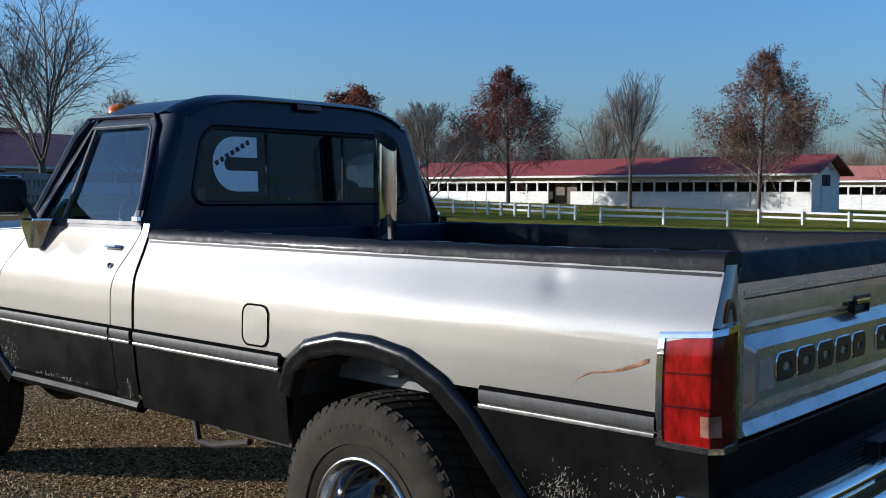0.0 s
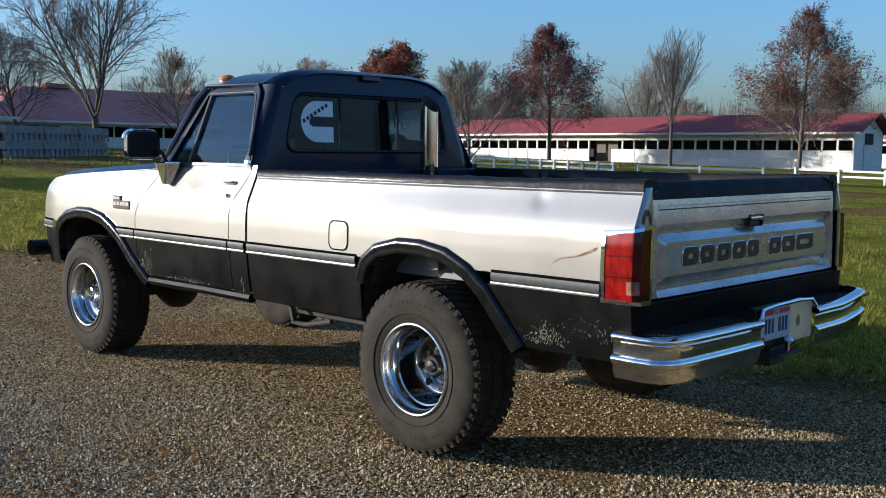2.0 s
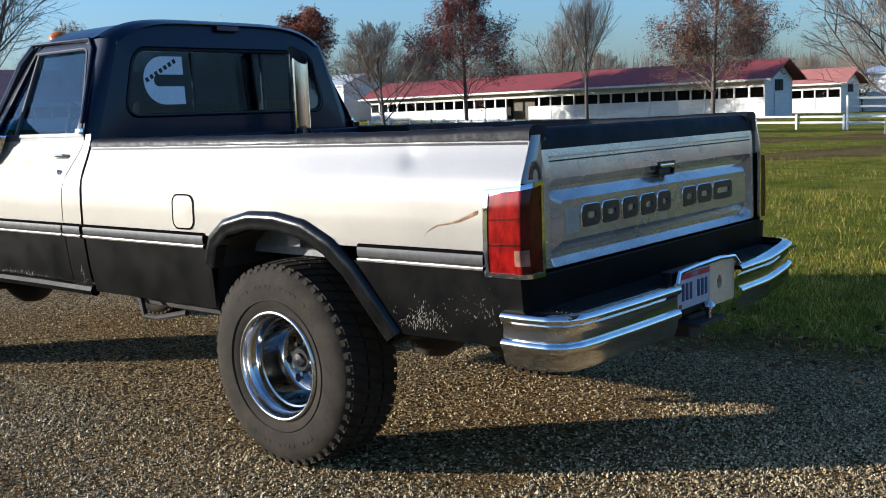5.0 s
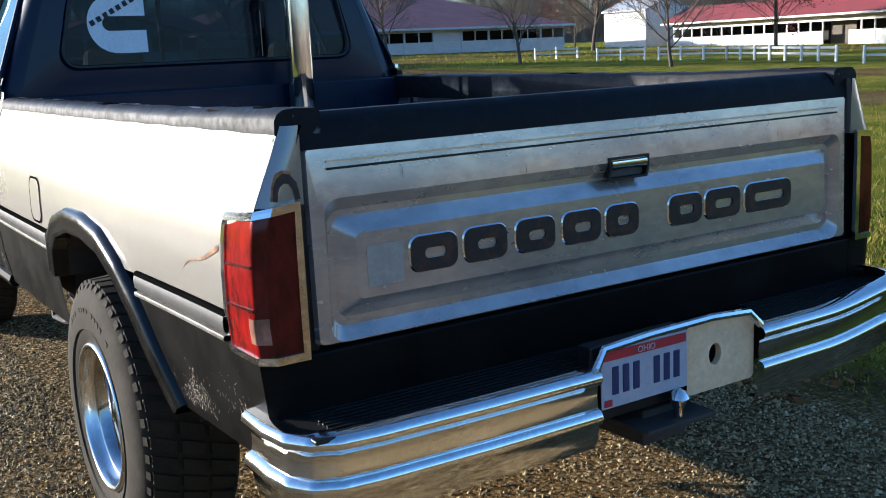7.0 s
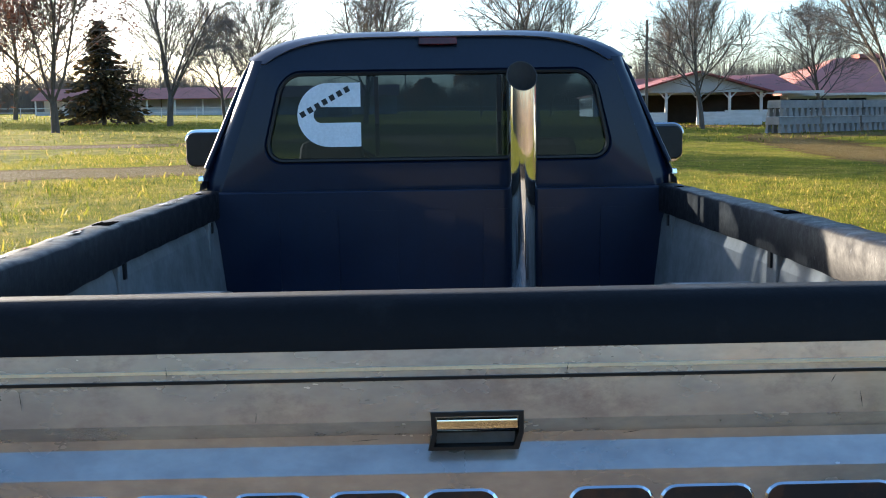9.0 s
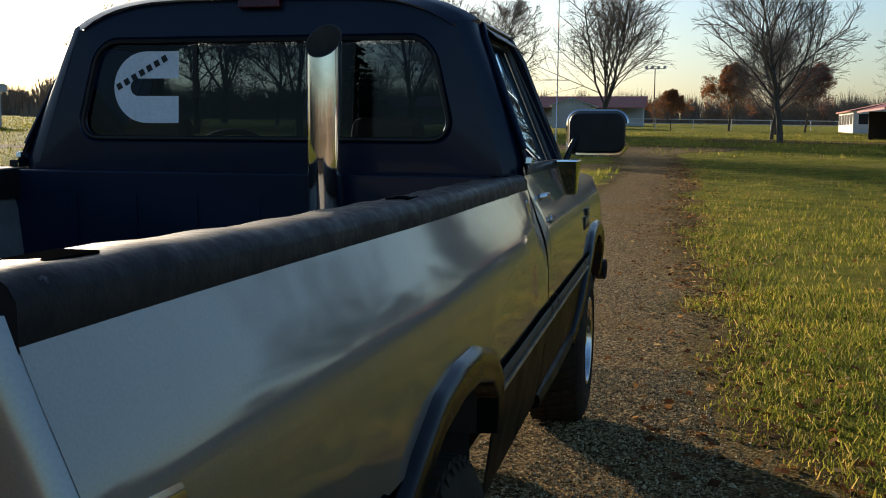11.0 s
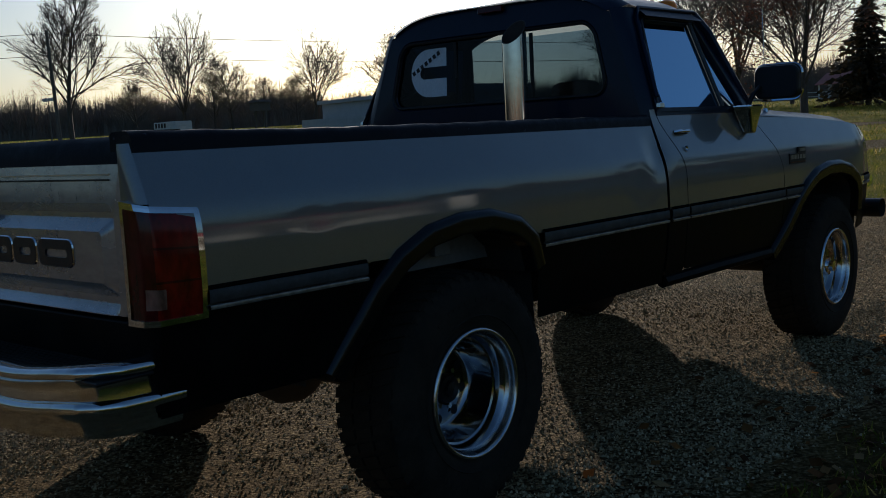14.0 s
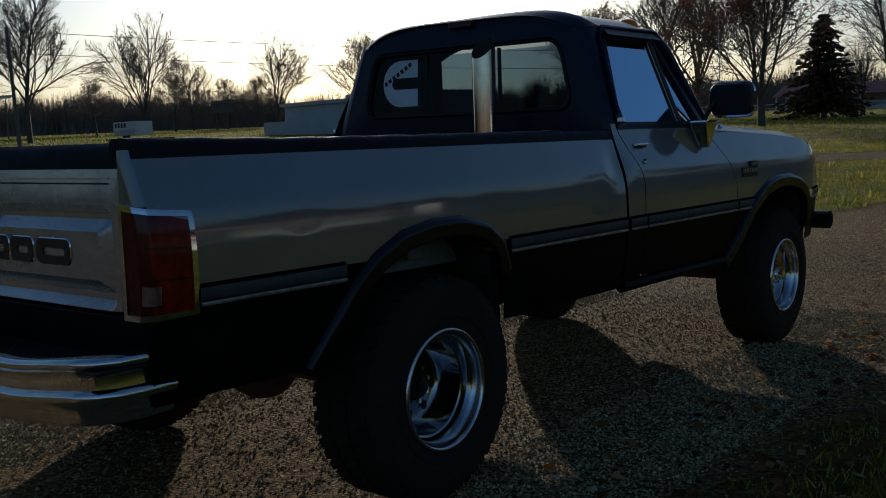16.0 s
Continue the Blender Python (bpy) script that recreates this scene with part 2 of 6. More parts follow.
def curve_at(pts, x):
    """Piecewise-linear value; pts in rising x."""
    for (xa, ya), (xb, yb) in zip(pts, pts[1:]):
        if x <= xb:
            return ya + (yb - ya) * min(max((x - xa) / (xb - xa), 0.0), 1.0)
    return pts[-1][1]


def rounded(cx, cz, w, h, r, n=8):
    """A rounded rectangle as (a, b) pairs, anticlockwise from the right side."""
    out = []
    for sx, sz, a0 in ((1, 1, 0), (-1, 1, 90), (-1, -1, 180), (1, -1, 270)):
        for k in range(n):
            a = radians(a0 + 90 * k / (n - 1))
            out.append((cx + sx * (w / 2 - r) + r * math.cos(a), cz + sz * (h / 2 - r) + r * math.sin(a)))
    return out


# ---- the lie of the land: level round the truck, rising gently ahead ----
def land(x, y):
    return sm(7, 26, math.hypot(x, y - 1)) * (-0.0095 * x + 0.0187 * y)


def lane_edges(y):
    left = curve_at([(-60, -30), (-12, -14), (3, -9), (7.5, -6), (10, -2.4), (13, -1.6), (16, -0.8), (24, 0.0), (27, 0.05), (38, -0.8), (44, -1.4), (52, -6), (60, -6)], y)
    right = curve_at([(-60, 30), (-14, 6), (-6, 2.6), (-2, 2.1), (2, 1.9), (4, 1.75), (13, 1.42), (22, 1.42), (28, 1.48), (40, 1.2), (44, 1.5), (52, 5), (60, 5)], y)
    return left, right

# ---- ground: one sheet to the horizon, gravel where the lane and the tracks run ----
TRACKS = [[(17, 48), (14, 30), (13.5, 14), (24, 6.5), (60, -6)], [(30, 62), (24, 40), (23, 27), (35, 10.5), (80, -6)], [(-60, 33), (-24, 36), (-12, 40), (-3, 47), (0, 52)], [(-40, 16), (-14, 21), (-6, 24), (-1, 30)], [(20, 50), (40, 60), (60, 62), (90, 20)], [(6, 72), (30, 72), (60, 80)]]


def to_line(x, y, pts):
    best = 1e9
    for (xa, ya), (xb, yb) in zip(pts, pts[1:]):
        dx, dy = xb - xa, yb - ya
        t = min(max(((x - xa) * dx + (y - ya) * dy) / (dx * dx + dy * dy), 0), 1)
        best = min(best, math.hypot(x - xa - t * dx, y - ya - t * dy))
    return best


def gravel_at(x, y):
    """1 on gravel, 0 on grass, with ragged edges."""
    left, right = lane_edges(y)
    n = noise.noise(Vector((x * 0.9, y * 0.9, 0))) * 0.35 + noise.noise(Vector((x * 3.1, y * 3.1, 5))) * 0.16
    g = 0.0
    if y < 56:
        g = sm(-0.38, 0.30, min(x - left, right - x) + 1.2 * n) * (1 - sm(50, 56, y))
    for k, tr in enumerate(TRACKS):
        d = to_line(x, y, tr)
        g = max(g, 0.75 * sm(0.4, -0.4, d - (1.5 if k < 4 else 2.5) + 1.6 * n))
    return g


def axis(fine0, fine1, step, far, grow):
    a = [fine0]
    while a[-1] < fine1:
        a.append(a[-1] + step)
    s, up = step, []
    v = a[-1]
    while v < far:
        s *= grow
        v += s
        up.append(v)
    s, v, dn = step, fine0, []
    while v > -far:
        s *= grow
        v -= s
        dn.append(v)
    return dn[::-1] + a + up


gx, gy = axis(-9, 9, 0.18, 3000, 1.16), axis(-7, 34, 0.24, 3000, 1.16)
verts = [(x, y, land(min(max(x, -420), 420), min(max(y, -300), 420)) - 0.004 + 0.012 * noise.noise(Vector((x * 0.5, y * 0.5, 3))) * sm(3, 9, math.hypot(x, y - 1.5))) for y in gy for x in gx]
n = len(gx)
faces = [(j * n + i, j * n + i + 1, (j + 1) * n + i + 1, (j + 1) * n + i) for j in range(len(gy) - 1) for i in range(n - 1)]
me = bpy.data.meshes.new("ground")
me.from_pydata(verts, [], faces)
at = me.attributes.new("gravel", "FLOAT", "POINT")
at.data.foreach_set("value", [gravel_at(v[0], v[1]) if abs(v[0]) < 130 and -40 < v[1] < 130 else 0.0 for v in verts])
me.polygons.foreach_set("use_smooth", [True] * len(me.polygons))
gm, nt, b = nodes_of("ground_gravel_and_grass")
a = nt.nodes.new("ShaderNodeAttribute")
a.attribute_name = "gravel"
# gravel: stones of mixed greys and tans
vor = nt.nodes.new("ShaderNodeTexVoronoi")
vor.inputs["Scale"].default_value = 55
tc = nt.nodes.new("ShaderNodeTexCoord")
nt.links.new(tc.outputs["Object"], vor.inputs["Vector"])
vor2 = nt.nodes.new("ShaderNodeTexVoronoi")
vor2.inputs["Scale"].default_value = 31
nt.links.new(tc.outputs["Object"], vor2.inputs["Vector"])
stone = ramp(nt, vor.outputs["Color"], [(0.15, (0.09, 0.078, 0.060)), (0.45, (0.47, 0.405, 0.285)), (0.7, (0.66, 0.575, 0.42)), (0.95, (0.92, 0.84, 0.68))])
# Shade in the gaps between stones is multiplied into the stone colour.
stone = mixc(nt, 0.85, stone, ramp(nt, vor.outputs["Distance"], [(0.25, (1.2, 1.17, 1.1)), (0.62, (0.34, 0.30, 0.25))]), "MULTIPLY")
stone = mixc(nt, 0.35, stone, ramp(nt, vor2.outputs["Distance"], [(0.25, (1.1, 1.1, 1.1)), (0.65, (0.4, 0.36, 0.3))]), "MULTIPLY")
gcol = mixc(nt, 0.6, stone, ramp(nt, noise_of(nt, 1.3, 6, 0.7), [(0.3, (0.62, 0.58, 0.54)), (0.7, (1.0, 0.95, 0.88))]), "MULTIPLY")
gcol = mixc(nt, ramp(nt, noise_of(nt, 0.45, 4, 0.6), [(0.45, (0, 0, 0)), (0.68, (0.6, 0.6, 0.6))]), gcol, (0.25, 0.165, 0.075))
def soil(nt, src, brown):
    """Brown dust over the gravel beside the truck, greyer further out."""
    co = nt.nodes.new("ShaderNodeTexCoord")
    sep = nt.nodes.new("ShaderNodeSeparateXYZ")
    nt.links.new(co.outputs["Object"], sep.inputs[0])
    add = nt.nodes.new("ShaderNodeMath")
    add.operation = "MULTIPLY_ADD"
    nt.links.new(noise_of(nt, 0.9, 5, 0.7), add.inputs[0])
    add.inputs[1].default_value = 3.2
    nt.links.new(sep.outputs[0], add.inputs[2])
    f = nt.nodes.new("ShaderNodeMapRange")
    f.inputs["From Min"].default_value, f.inputs["From Max"].default_value = -1.6, 0.4
    f.inputs["To Max"].default_value = 0.8
    nt.links.new(add.outputs[0], f.inputs["Value"])
    return mixc(nt, f.outputs[0], src, brown, "MULTIPLY")


gcol = soil(nt, gcol, (0.98, 0.84, 0.55))
# grass seen from afar: green and straw patches
grass = ramp(nt, noise_of(nt, 0.35, 6, 0.7), [(0.30, (0.150, 0.185, 0.022)), (0.50, (0.260, 0.275, 0.036)), (0.68, (0.380, 0.320, 0.080))])
grass = mixc(nt, 0.85, grass, ramp(nt, noise_of(nt, 95, 6, 0.8), [(0.32, (0.22, 0.24, 0.2)), (0.68, (1.6, 1.5, 1.3))]), "MULTIPLY")
grass = mixc(nt, 0.6, grass, ramp(nt, noise_of(nt, 1.7, 5, 0.7), [(0.34, (0.34, 0.38, 0.32)), (0.50, (0.9, 0.9, 0.85)), (0.66, (1.5, 1.28, 1.0))]), "MULTIPLY")
grass = mixc(nt, 0.5, grass, ramp(nt, noise_of(nt, 0.07, 4, 0.6), [(0.35, (0.6, 0.68, 0.55)), (0.65, (1.15, 1.05, 0.85))]), "MULTIPLY")
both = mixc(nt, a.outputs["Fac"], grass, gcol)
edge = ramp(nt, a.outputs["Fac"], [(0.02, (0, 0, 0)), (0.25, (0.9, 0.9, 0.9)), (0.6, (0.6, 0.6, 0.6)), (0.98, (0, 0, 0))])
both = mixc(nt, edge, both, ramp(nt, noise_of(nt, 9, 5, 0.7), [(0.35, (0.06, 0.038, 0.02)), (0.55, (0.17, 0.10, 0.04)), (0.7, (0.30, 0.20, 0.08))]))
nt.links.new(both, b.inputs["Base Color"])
b.inputs["Roughness"].default_value = 0.92
b.inputs["Specular IOR Level"].default_value = 0.03
hgt = nt.nodes.new("ShaderNodeMath")
hgt.operation = "MULTIPLY_ADD"
nt.links.new(vor.outputs["Distance"], hgt.inputs[0])
hgt.inputs[1].default_value = -1.0
nt.links.new(noise_of(nt, 90, 4, 0.75), hgt.inputs[2])
bump(nt, b, hgt.outputs[0], 1.0, 0.05)
me.materials.append(gm)
ground = new("ground", me)
tagged(ground, "mown autumn grass field with a brown gravel lane", "ground", kind="structure")

# ---- the pickup truck: rear axle over the origin, nose towards +y ----
truck = thing("pickup_truck", "silver-white and navy pickup truck with chrome bumper parked on gravel", "pickup truck")
PROFILE = [(0.50, 0.925), (0.60, 0.955), (0.72, 0.977), (0.85, 0.990), (0.92, 0.995), (1.02, 0.994), (1.09, 0.990), (1.125, 0.985), (1.145, 0.979), (1.165, 0.971), (1.19, 0.960), (1.24, 0.938), (1.28, 0.922), (1.30, 0.915), (1.325, 0.908), (1.36, 0.904)]
ARCH_R = [(-0.66, 0.50), (-0.60, 0.59), (-0.52, 0.71), (-0.43, 0.83), (-0.33, 0.915), (-0.20, 0.975), (-0.05, 1.000), (0.10, 1.000), (0.25, 0.965), (0.34, 0.90), (0.385, 0.80), (0.395, 0.50)]
ARCH_F = [(2.40, 0.53), (2.44, 0.587), (2.60, 0.735), (2.72, 0.855), (2.82, 0.92), (2.95, 0.975), (3.12, 1.003), (3.29, 1.003), (3.45, 0.975), (3.56, 0.92), (3.625, 0.84), (3.645, 0.72), (3.65, 0.50)]
DENTS = [(-1, -0.69, 1.235, 0.040, -0.005), (1, 1.27, 1.15, 0.09, -0.016), (1, -0.64, 1.07, 0.055, -0.0012), (1, 1.12, 1.06, 0.14, -0.006), (-1, -0.35, 1.2, 0.2, -0.0025)]


def side_x(sx, y, z):
    """Half width of the body at a place on its flank."""
    x = curve_at(PROFILE, z)
    x -= 0.035 * sm(0.3, -1.15, y) if y < 0.3 else 0.0
    x -= 0.06 * sm(3.55, 4.0, y) ** 1.5
    for s, dy, dz, r, d in DENTS:
        if s == sx:
            x += d * math.exp(-((y - dy) ** 2 + (z - dz) ** 2) / (2 * (r * 0.6) ** 2))
    return sx * x


def flank(sx, ylo, yhi, zlo, zhi, ny=40, nz=10, out=0.0):
    """A sheet of the flank between two edges in y and two in z."""
    rows = []
    for j in range(nz + 1):
        row = []
        for i in range(ny + 1):
            z = 0.9
            for _ in range(3):
                y = ylo(z) + (yhi(z) - ylo(z)) * i / ny
                z = zlo(y) + (zhi(y) - zlo(y)) * j / nz
            row.append((side_x(sx, y, z) + sx * out, y, z))
        rows.append(row)
    return Shape().grid(rows, flip=sx < 0)


def const(v):
    return lambda _: v


def arch_over(base, arch):
    return lambda y: max(base, curve_at(arch, y) + 0.004 if arch[0][0] < y < arch[-1][0] else 0.0)


TOP_F = [(2.2, 1.345), (2.6, 1.325), (3.2, 1.295), (3.55, 1.270), (3.74, 1.248), (3.84, 1.205), (3.895, 1.10), (3.92, 0.95)]


def fender_top(y):
    return curve_at(TOP_F, y) - 0.03


def door_rear(z):
    return 1.50 - 0.115 * sm(1.05, 1.36, z)


def door_front(z):
    return 2.53 - 0.22 * sm(0.98, 1.36, z)


for sx, side in ((-1, "driver"), (1, "passenger")):
    bed = part("bed_side", flank(sx, const(-1.175), const(1.315), arch_over(0.915, ARCH_R), const(1.285), 120, 22), SILVER, truck, "silver-white painted bed side panel", smooth=True)
    part("lower_panel", flank(sx, const(-1.175), const(1.315), arch_over(0.60, ARCH_R), arch_over(0.862, ARCH_R), 120, 6), LOWER, bed, "worn black lower bed panel", smooth=True)
    # bed rail with a rolled top
    rows = []
    for x0, z0 in ((0.004, 1.283 if sx < 0 else 1.255), (0.003, 1.30), (-0.004, 1.312), (-0.016, 1.320), (-0.04, 1.322), (-0.085, 1.320), (-0.095, 1.312), (-0.095, 1.22)):
        rows.append([(side_x(sx, -1.175 + 2.49 * i / 60, 1.285) + sx * x0, -1.175 + 2.49 * i / 60, z0 + 0.0012 * math.sin(i * 1.3) + 0.010 * sm(-0.5, -1.17, -1.175 + 2.49 * i / 60) * (z0 > 1.29)) for i in range(61)])
    rs = Shape().grid(rows, flip=sx < 0)
    rs.add([r_[0] for r_ in rows], [tuple(range(8))])
    rs.add([r_[-1] for r_ in rows], [tuple(range(8))])
    part("bed_rail", rs, RAIL, bed, "black bed rail with peeling paint", smooth=True, angle=60)
    if sx < 0:
        part("pinstripe", flank(sx, const(-1.17), const(1.31), const(1.270), const(1.278), 60, 1, 0.0015), BLACK, bed)
    for yp in (-1.05, 0.03, 1.10):
        px, pz = abs(side_x(sx, yp, 1.285)) - 0.050, 1.3225 + 0.010 * sm(-0.5, -1.17, yp)
        # Solid black box in the rail stands for the shade in the pocket.
        part("stake_pocket", Shape().box((sx * px - 0.022, yp - 0.042, 1.300), (sx * px + 0.022, yp + 0.042, pz)), SEAM, bed)
    cab = part("cab_corner", flank(sx, const(1.335), lambda z: door_rear(z) - 0.007, const(0.915), const(1.345), 10, 24), SILVER, truck, "silver-white cab corner panel", smooth=True)
    part("lower_panel", flank(sx, const(1.335), lambda z: door_rear(z) - 0.007, const(0.59), const(0.862), 10, 6), LOWER, cab, smooth=True)
    door = part("door", flank(sx, door_rear, door_front, const(0.915), const(1.318), 40, 24), SILVER, truck, "silver-white painted cab door", smooth=True)
    part("lower_panel", flank(sx, door_rear, door_front, const(0.635), const(0.862), 40, 6), LOWER, door, "black lower door panel with scuffs", smooth=True)
    part("belt_moulding", flank(sx, door_rear, lambda z: door_front(1.33), const(1.318), const(1.350), 24, 2, 0.003), NAVY, door, smooth=True)
    fender = part("front_fender", flank(sx, lambda z: door_front(z) + 0.007, const(3.92), arch_over(0.915, ARCH_F), lambda y: max(fender_top(y), 0.93), 80, 22), SILVER, truck, "silver-white front fender", smooth=True)
    part("lower_panel", flank(sx, const(2.537), const(3.92), arch_over(0.60, ARCH_F), arch_over(0.862, ARCH_F), 80, 6), LOWER, fender, smooth=True)
    part("rocker", Shape().tube([(sx * 0.945, 1.34, 0.60), (sx * 0.955, 1.8, 0.605), (sx * 0.95, 2.42, 0.60)], 0.028, 8), LOWER, truck, smooth=True)
    # rub strips: a grey rubber band over a bright bead
    for owner, a, b in ((bed, -1.035, -0.475), (bed, 0.40, 1.31), (cab, 1.34, 1.49), (door, 1.505, 2.525), (fender, 2.54, 2.80), (fender, 3.68, 3.912)):
        s = Shape()
        for rows in ([(0.0, 0.918), (0.010, 0.914), (0.013, 0.905), (0.013, 0.884), (0.008, 0.878), (0.0, 0.876)],):
            s.grid([[(side_x(sx, a + (b - a) * i / 24, z) + sx * o, a + (b - a) * i / 24, z) for i in range(25)] for o, z in rows], flip=sx > 0)
        part("rub_strip", s, TRIM, owner, "grey rubber rub strip", smooth=True)
        s = Shape().grid([[(side_x(sx, a + (b - a) * i / 24, z) + sx * o, a + (b - a) * i / 24, z) for i in range(25)] for o, z in ((0.0, 0.876), (0.015, 0.8735), (0.017, 0.868), (0.015, 0.8625), (0.0, 0.860))], flip=sx > 0)
        part("bright_bead", s, BEAD, owner, smooth=True)
        s = Shape().grid([[(side_x(sx, a + (b - a) * i / 24, z) + sx * o, a + (b - a) * i / 24, z) for i in range(25)] for o, z in ((0.0, 0.926), (0.007, 0.924), (0.009, 0.919), (0.009, 0.915))], flip=sx > 0)
        part("trim_edge", s, SEAM, owner, smooth=True)
    # wheel arch flares
    for owner, arch in ((bed, ARCH_R), (fender, ARCH_F)):
        pts = [p for p in arch if p[1] > 0.55]
        fine = []
        for (ya, za), (yb, zb) in zip(pts, pts[1:]):
            fine += [(ya + (yb - ya) * k / 4, za + (zb - za) * k / 4) for k in range(4)]
        fine.append(pts[-1])
        rows = []
        for k, (y, z) in enumerate(fine):
            ya, za = fine[max(k - 2, 0)]
            yb, zb = fine[min(k + 2, len(fine) - 1)]
            d = math.hypot(yb - ya, zb - za)
            ny, nz = -(zb - za) / d, (yb - ya) / d
            x = abs(side_x(sx, y, z))
            rows.append([(sx * (x + o), y + ny * t, z + nz * t) for o, t in ((-0.004, 0.030), (0.012, 0.026), (0.022, 0.012), (0.024, -0.006), (0.018, -0.018), (0.022, -0.030), (0.016, -0.044), (-0.03, -0.048))])
        part("wheel_arch_flare", Shape().grid(rows, flip=sx > 0), LACQUER, owner, "glossy black wheel arch flare", smooth=True, angle=50)
        part("arch_liner", Shape().grid([[r_[-1], (r_[-1][0] - sx * 0.27, *r_[-1][1:])] for r_ in rows], flip=sx > 0), UNDER, owner, smooth=True)
    # door handle, lock, latch
    yh = 1.51
    hx = abs(side_x(sx, yh, 1.24))
    part("handle_pocket", Shape().box((sx * hx - 0.004, yh - 0.020, 1.230), (sx * hx + 0.004, yh + 0.095, 1.248)), BLACK, door)
    part("door_handle", Shape().tube([(sx * (hx - 0.002), yh - 0.02, 1.243), (sx * (hx + 0.018), yh, 1.246), (sx * (hx + 0.018), yh + 0.08, 1.246), (sx * (hx - 0.002), yh + 0.10, 1.243)], 0.008, 8), CHROME, door, "chrome door handle", smooth=True)
    s = Shape().revolve_x([(0, 0.0001), (0.006, 0.008), (0.004, 0.013), (-0.01, 0.013)], 0, 0, 0, 12)
    lx = abs(side_x(sx, 1.53, 1.168))
    s.v = [(sx * (lx - 0.002 + abs(x)), y + 1.530, z + 1.168) for x, y, z in s.v]
    part("door_lock", s, CHROME, door, smooth=True)

# fuel door on the driver's side: recessed outline and lid
s, s2 = Shape(), Shape()
oa, ob_ = rounded(0.535, 1.010, 0.150, 0.150, 0.040), rounded(0.535, 1.010, 0.134, 0.136, 0.034)
s.ring([(side_x(-1, y, z) - 0.0030, y, z) for y, z in oa], [(side_x(-1, y, z) - 0.0030, y, z) for y, z in ob_], flip=True)
part("fuel_door_seam", s, SEAM, truck)
s2.add([(side_x(-1, y, z) - 0.0028, y, z) for y, z in ob_], [tuple(range(len(ob_)))])
part("fuel_door", s2, SILVER, truck, "silver-white fuel filler door")
# maker's badge on the front fender as plain bars
for sx in (-1, 1):
    bx = abs(side_x(sx, 2.72, 1.08)) + 0.001
    badge = part("badge", Shape().box((sx * bx - 0.005, 2.60, 1.040), (sx * bx + 0.005, 2.81, 1.095)).box((sx * bx - 0.005, 2.71, 1.094), (sx * bx + 0.005, 2.81, 1.126)), BLACK, truck, "small black badge with pale bars", bevel=0.002)
    for ya, yb, za, zb in ((2.612, 2.645, 1.064, 1.086), (2.653, 2.685, 1.064, 1.086), (2.692, 2.715, 1.064, 1.086), (2.728, 2.755, 1.064, 1.086), (2.762, 2.800, 1.064, 1.086), (2.725, 2.800, 1.103, 1.118)):
        part("badge_bar", Shape().box((sx * (bx + 0.003) - 0.004, ya, za), (sx * (bx + 0.003) + 0.004, yb, zb)), BEAD, badge)
    part("badge_stripe", Shape().box((sx * (bx + 0.003) - 0.004, 2.61, 1.045), (sx * (bx + 0.003) + 0.004, 2.80, 1.052)), RUST, badge)

# torn, rusted tear in the driver's side panel and scabs of rust on the corner
rng = random.Random(5)
def rust_blob(cy, cz, ry, rz, n=18, sx=-1, jag=0.35):
    loop = []
    for k in range(n):
        a = 2 * math.pi * k / n
        r = 1 - jag * rng.random()
        y, z = cy + ry * r * math.cos(a), cz + rz * r * math.sin(a)
        loop.append((side_x(sx, y, z) + sx * 0.0018, y, z))
    return Shape().add(loop, [tuple(range(n))])
tear = [(-1.010, 1.055, 0.016), (-0.975, 1.040, 0.012), (-0.93, 1.022, 0.009), (-0.885, 1.012, 0.008), (-0.84, 1.005, 0.005), (-0.80, 0.985, 0.003), (-0.775, 0.955, 0.001)]
top_, bot_ = [], []
for y, z, w in tear:
    top_.append((side_x(-1, y, z) - 0.0022, y, z + 0.3 * w * (0.5 + 1.0 * rng.random())))
    bot_.append((side_x(-1, y, z) - 0.0022, y, z - 0.4 * w * (0.4 + 1.0 * rng.random())))
part("rust_tear", Shape().grid([top_, bot_], flip=True), PEEL, truck, "rusted tear in the bed panel")
# paint lost in an arch over the driver's tail lamp
arch_pts = [(-0.912, 1.160), (-0.910, 1.185), (-0.902, 1.203), (-0.888, 1.212), (-0.872, 1.208), (-0.859, 1.192), (-0.853, 1.160)]
bare = part("bare_patch", Shape().grid([[(x, -1.1945, z) for x, z in arch_pts], [(-0.882 + (x + 0.882) * 0.62, -1.1945, 1.155 + (z - 1.155) * 0.66) for x, z in arch_pts]]), LETTER, truck, "dark arch of missing paint")
part("rust_edge", Shape().grid([[(-0.882 + (x + 0.882) * (1.12 + 0.1 * rng.random()), -1.196, 1.155 + (z - 1.155) * (1.1 + 0.1 * rng.random())) for x, z in arch_pts[:5]], [(x, -1.196, z) for x, z in arch_pts[:5]]]), PEEL, bare, "orange rust along the lost paint")
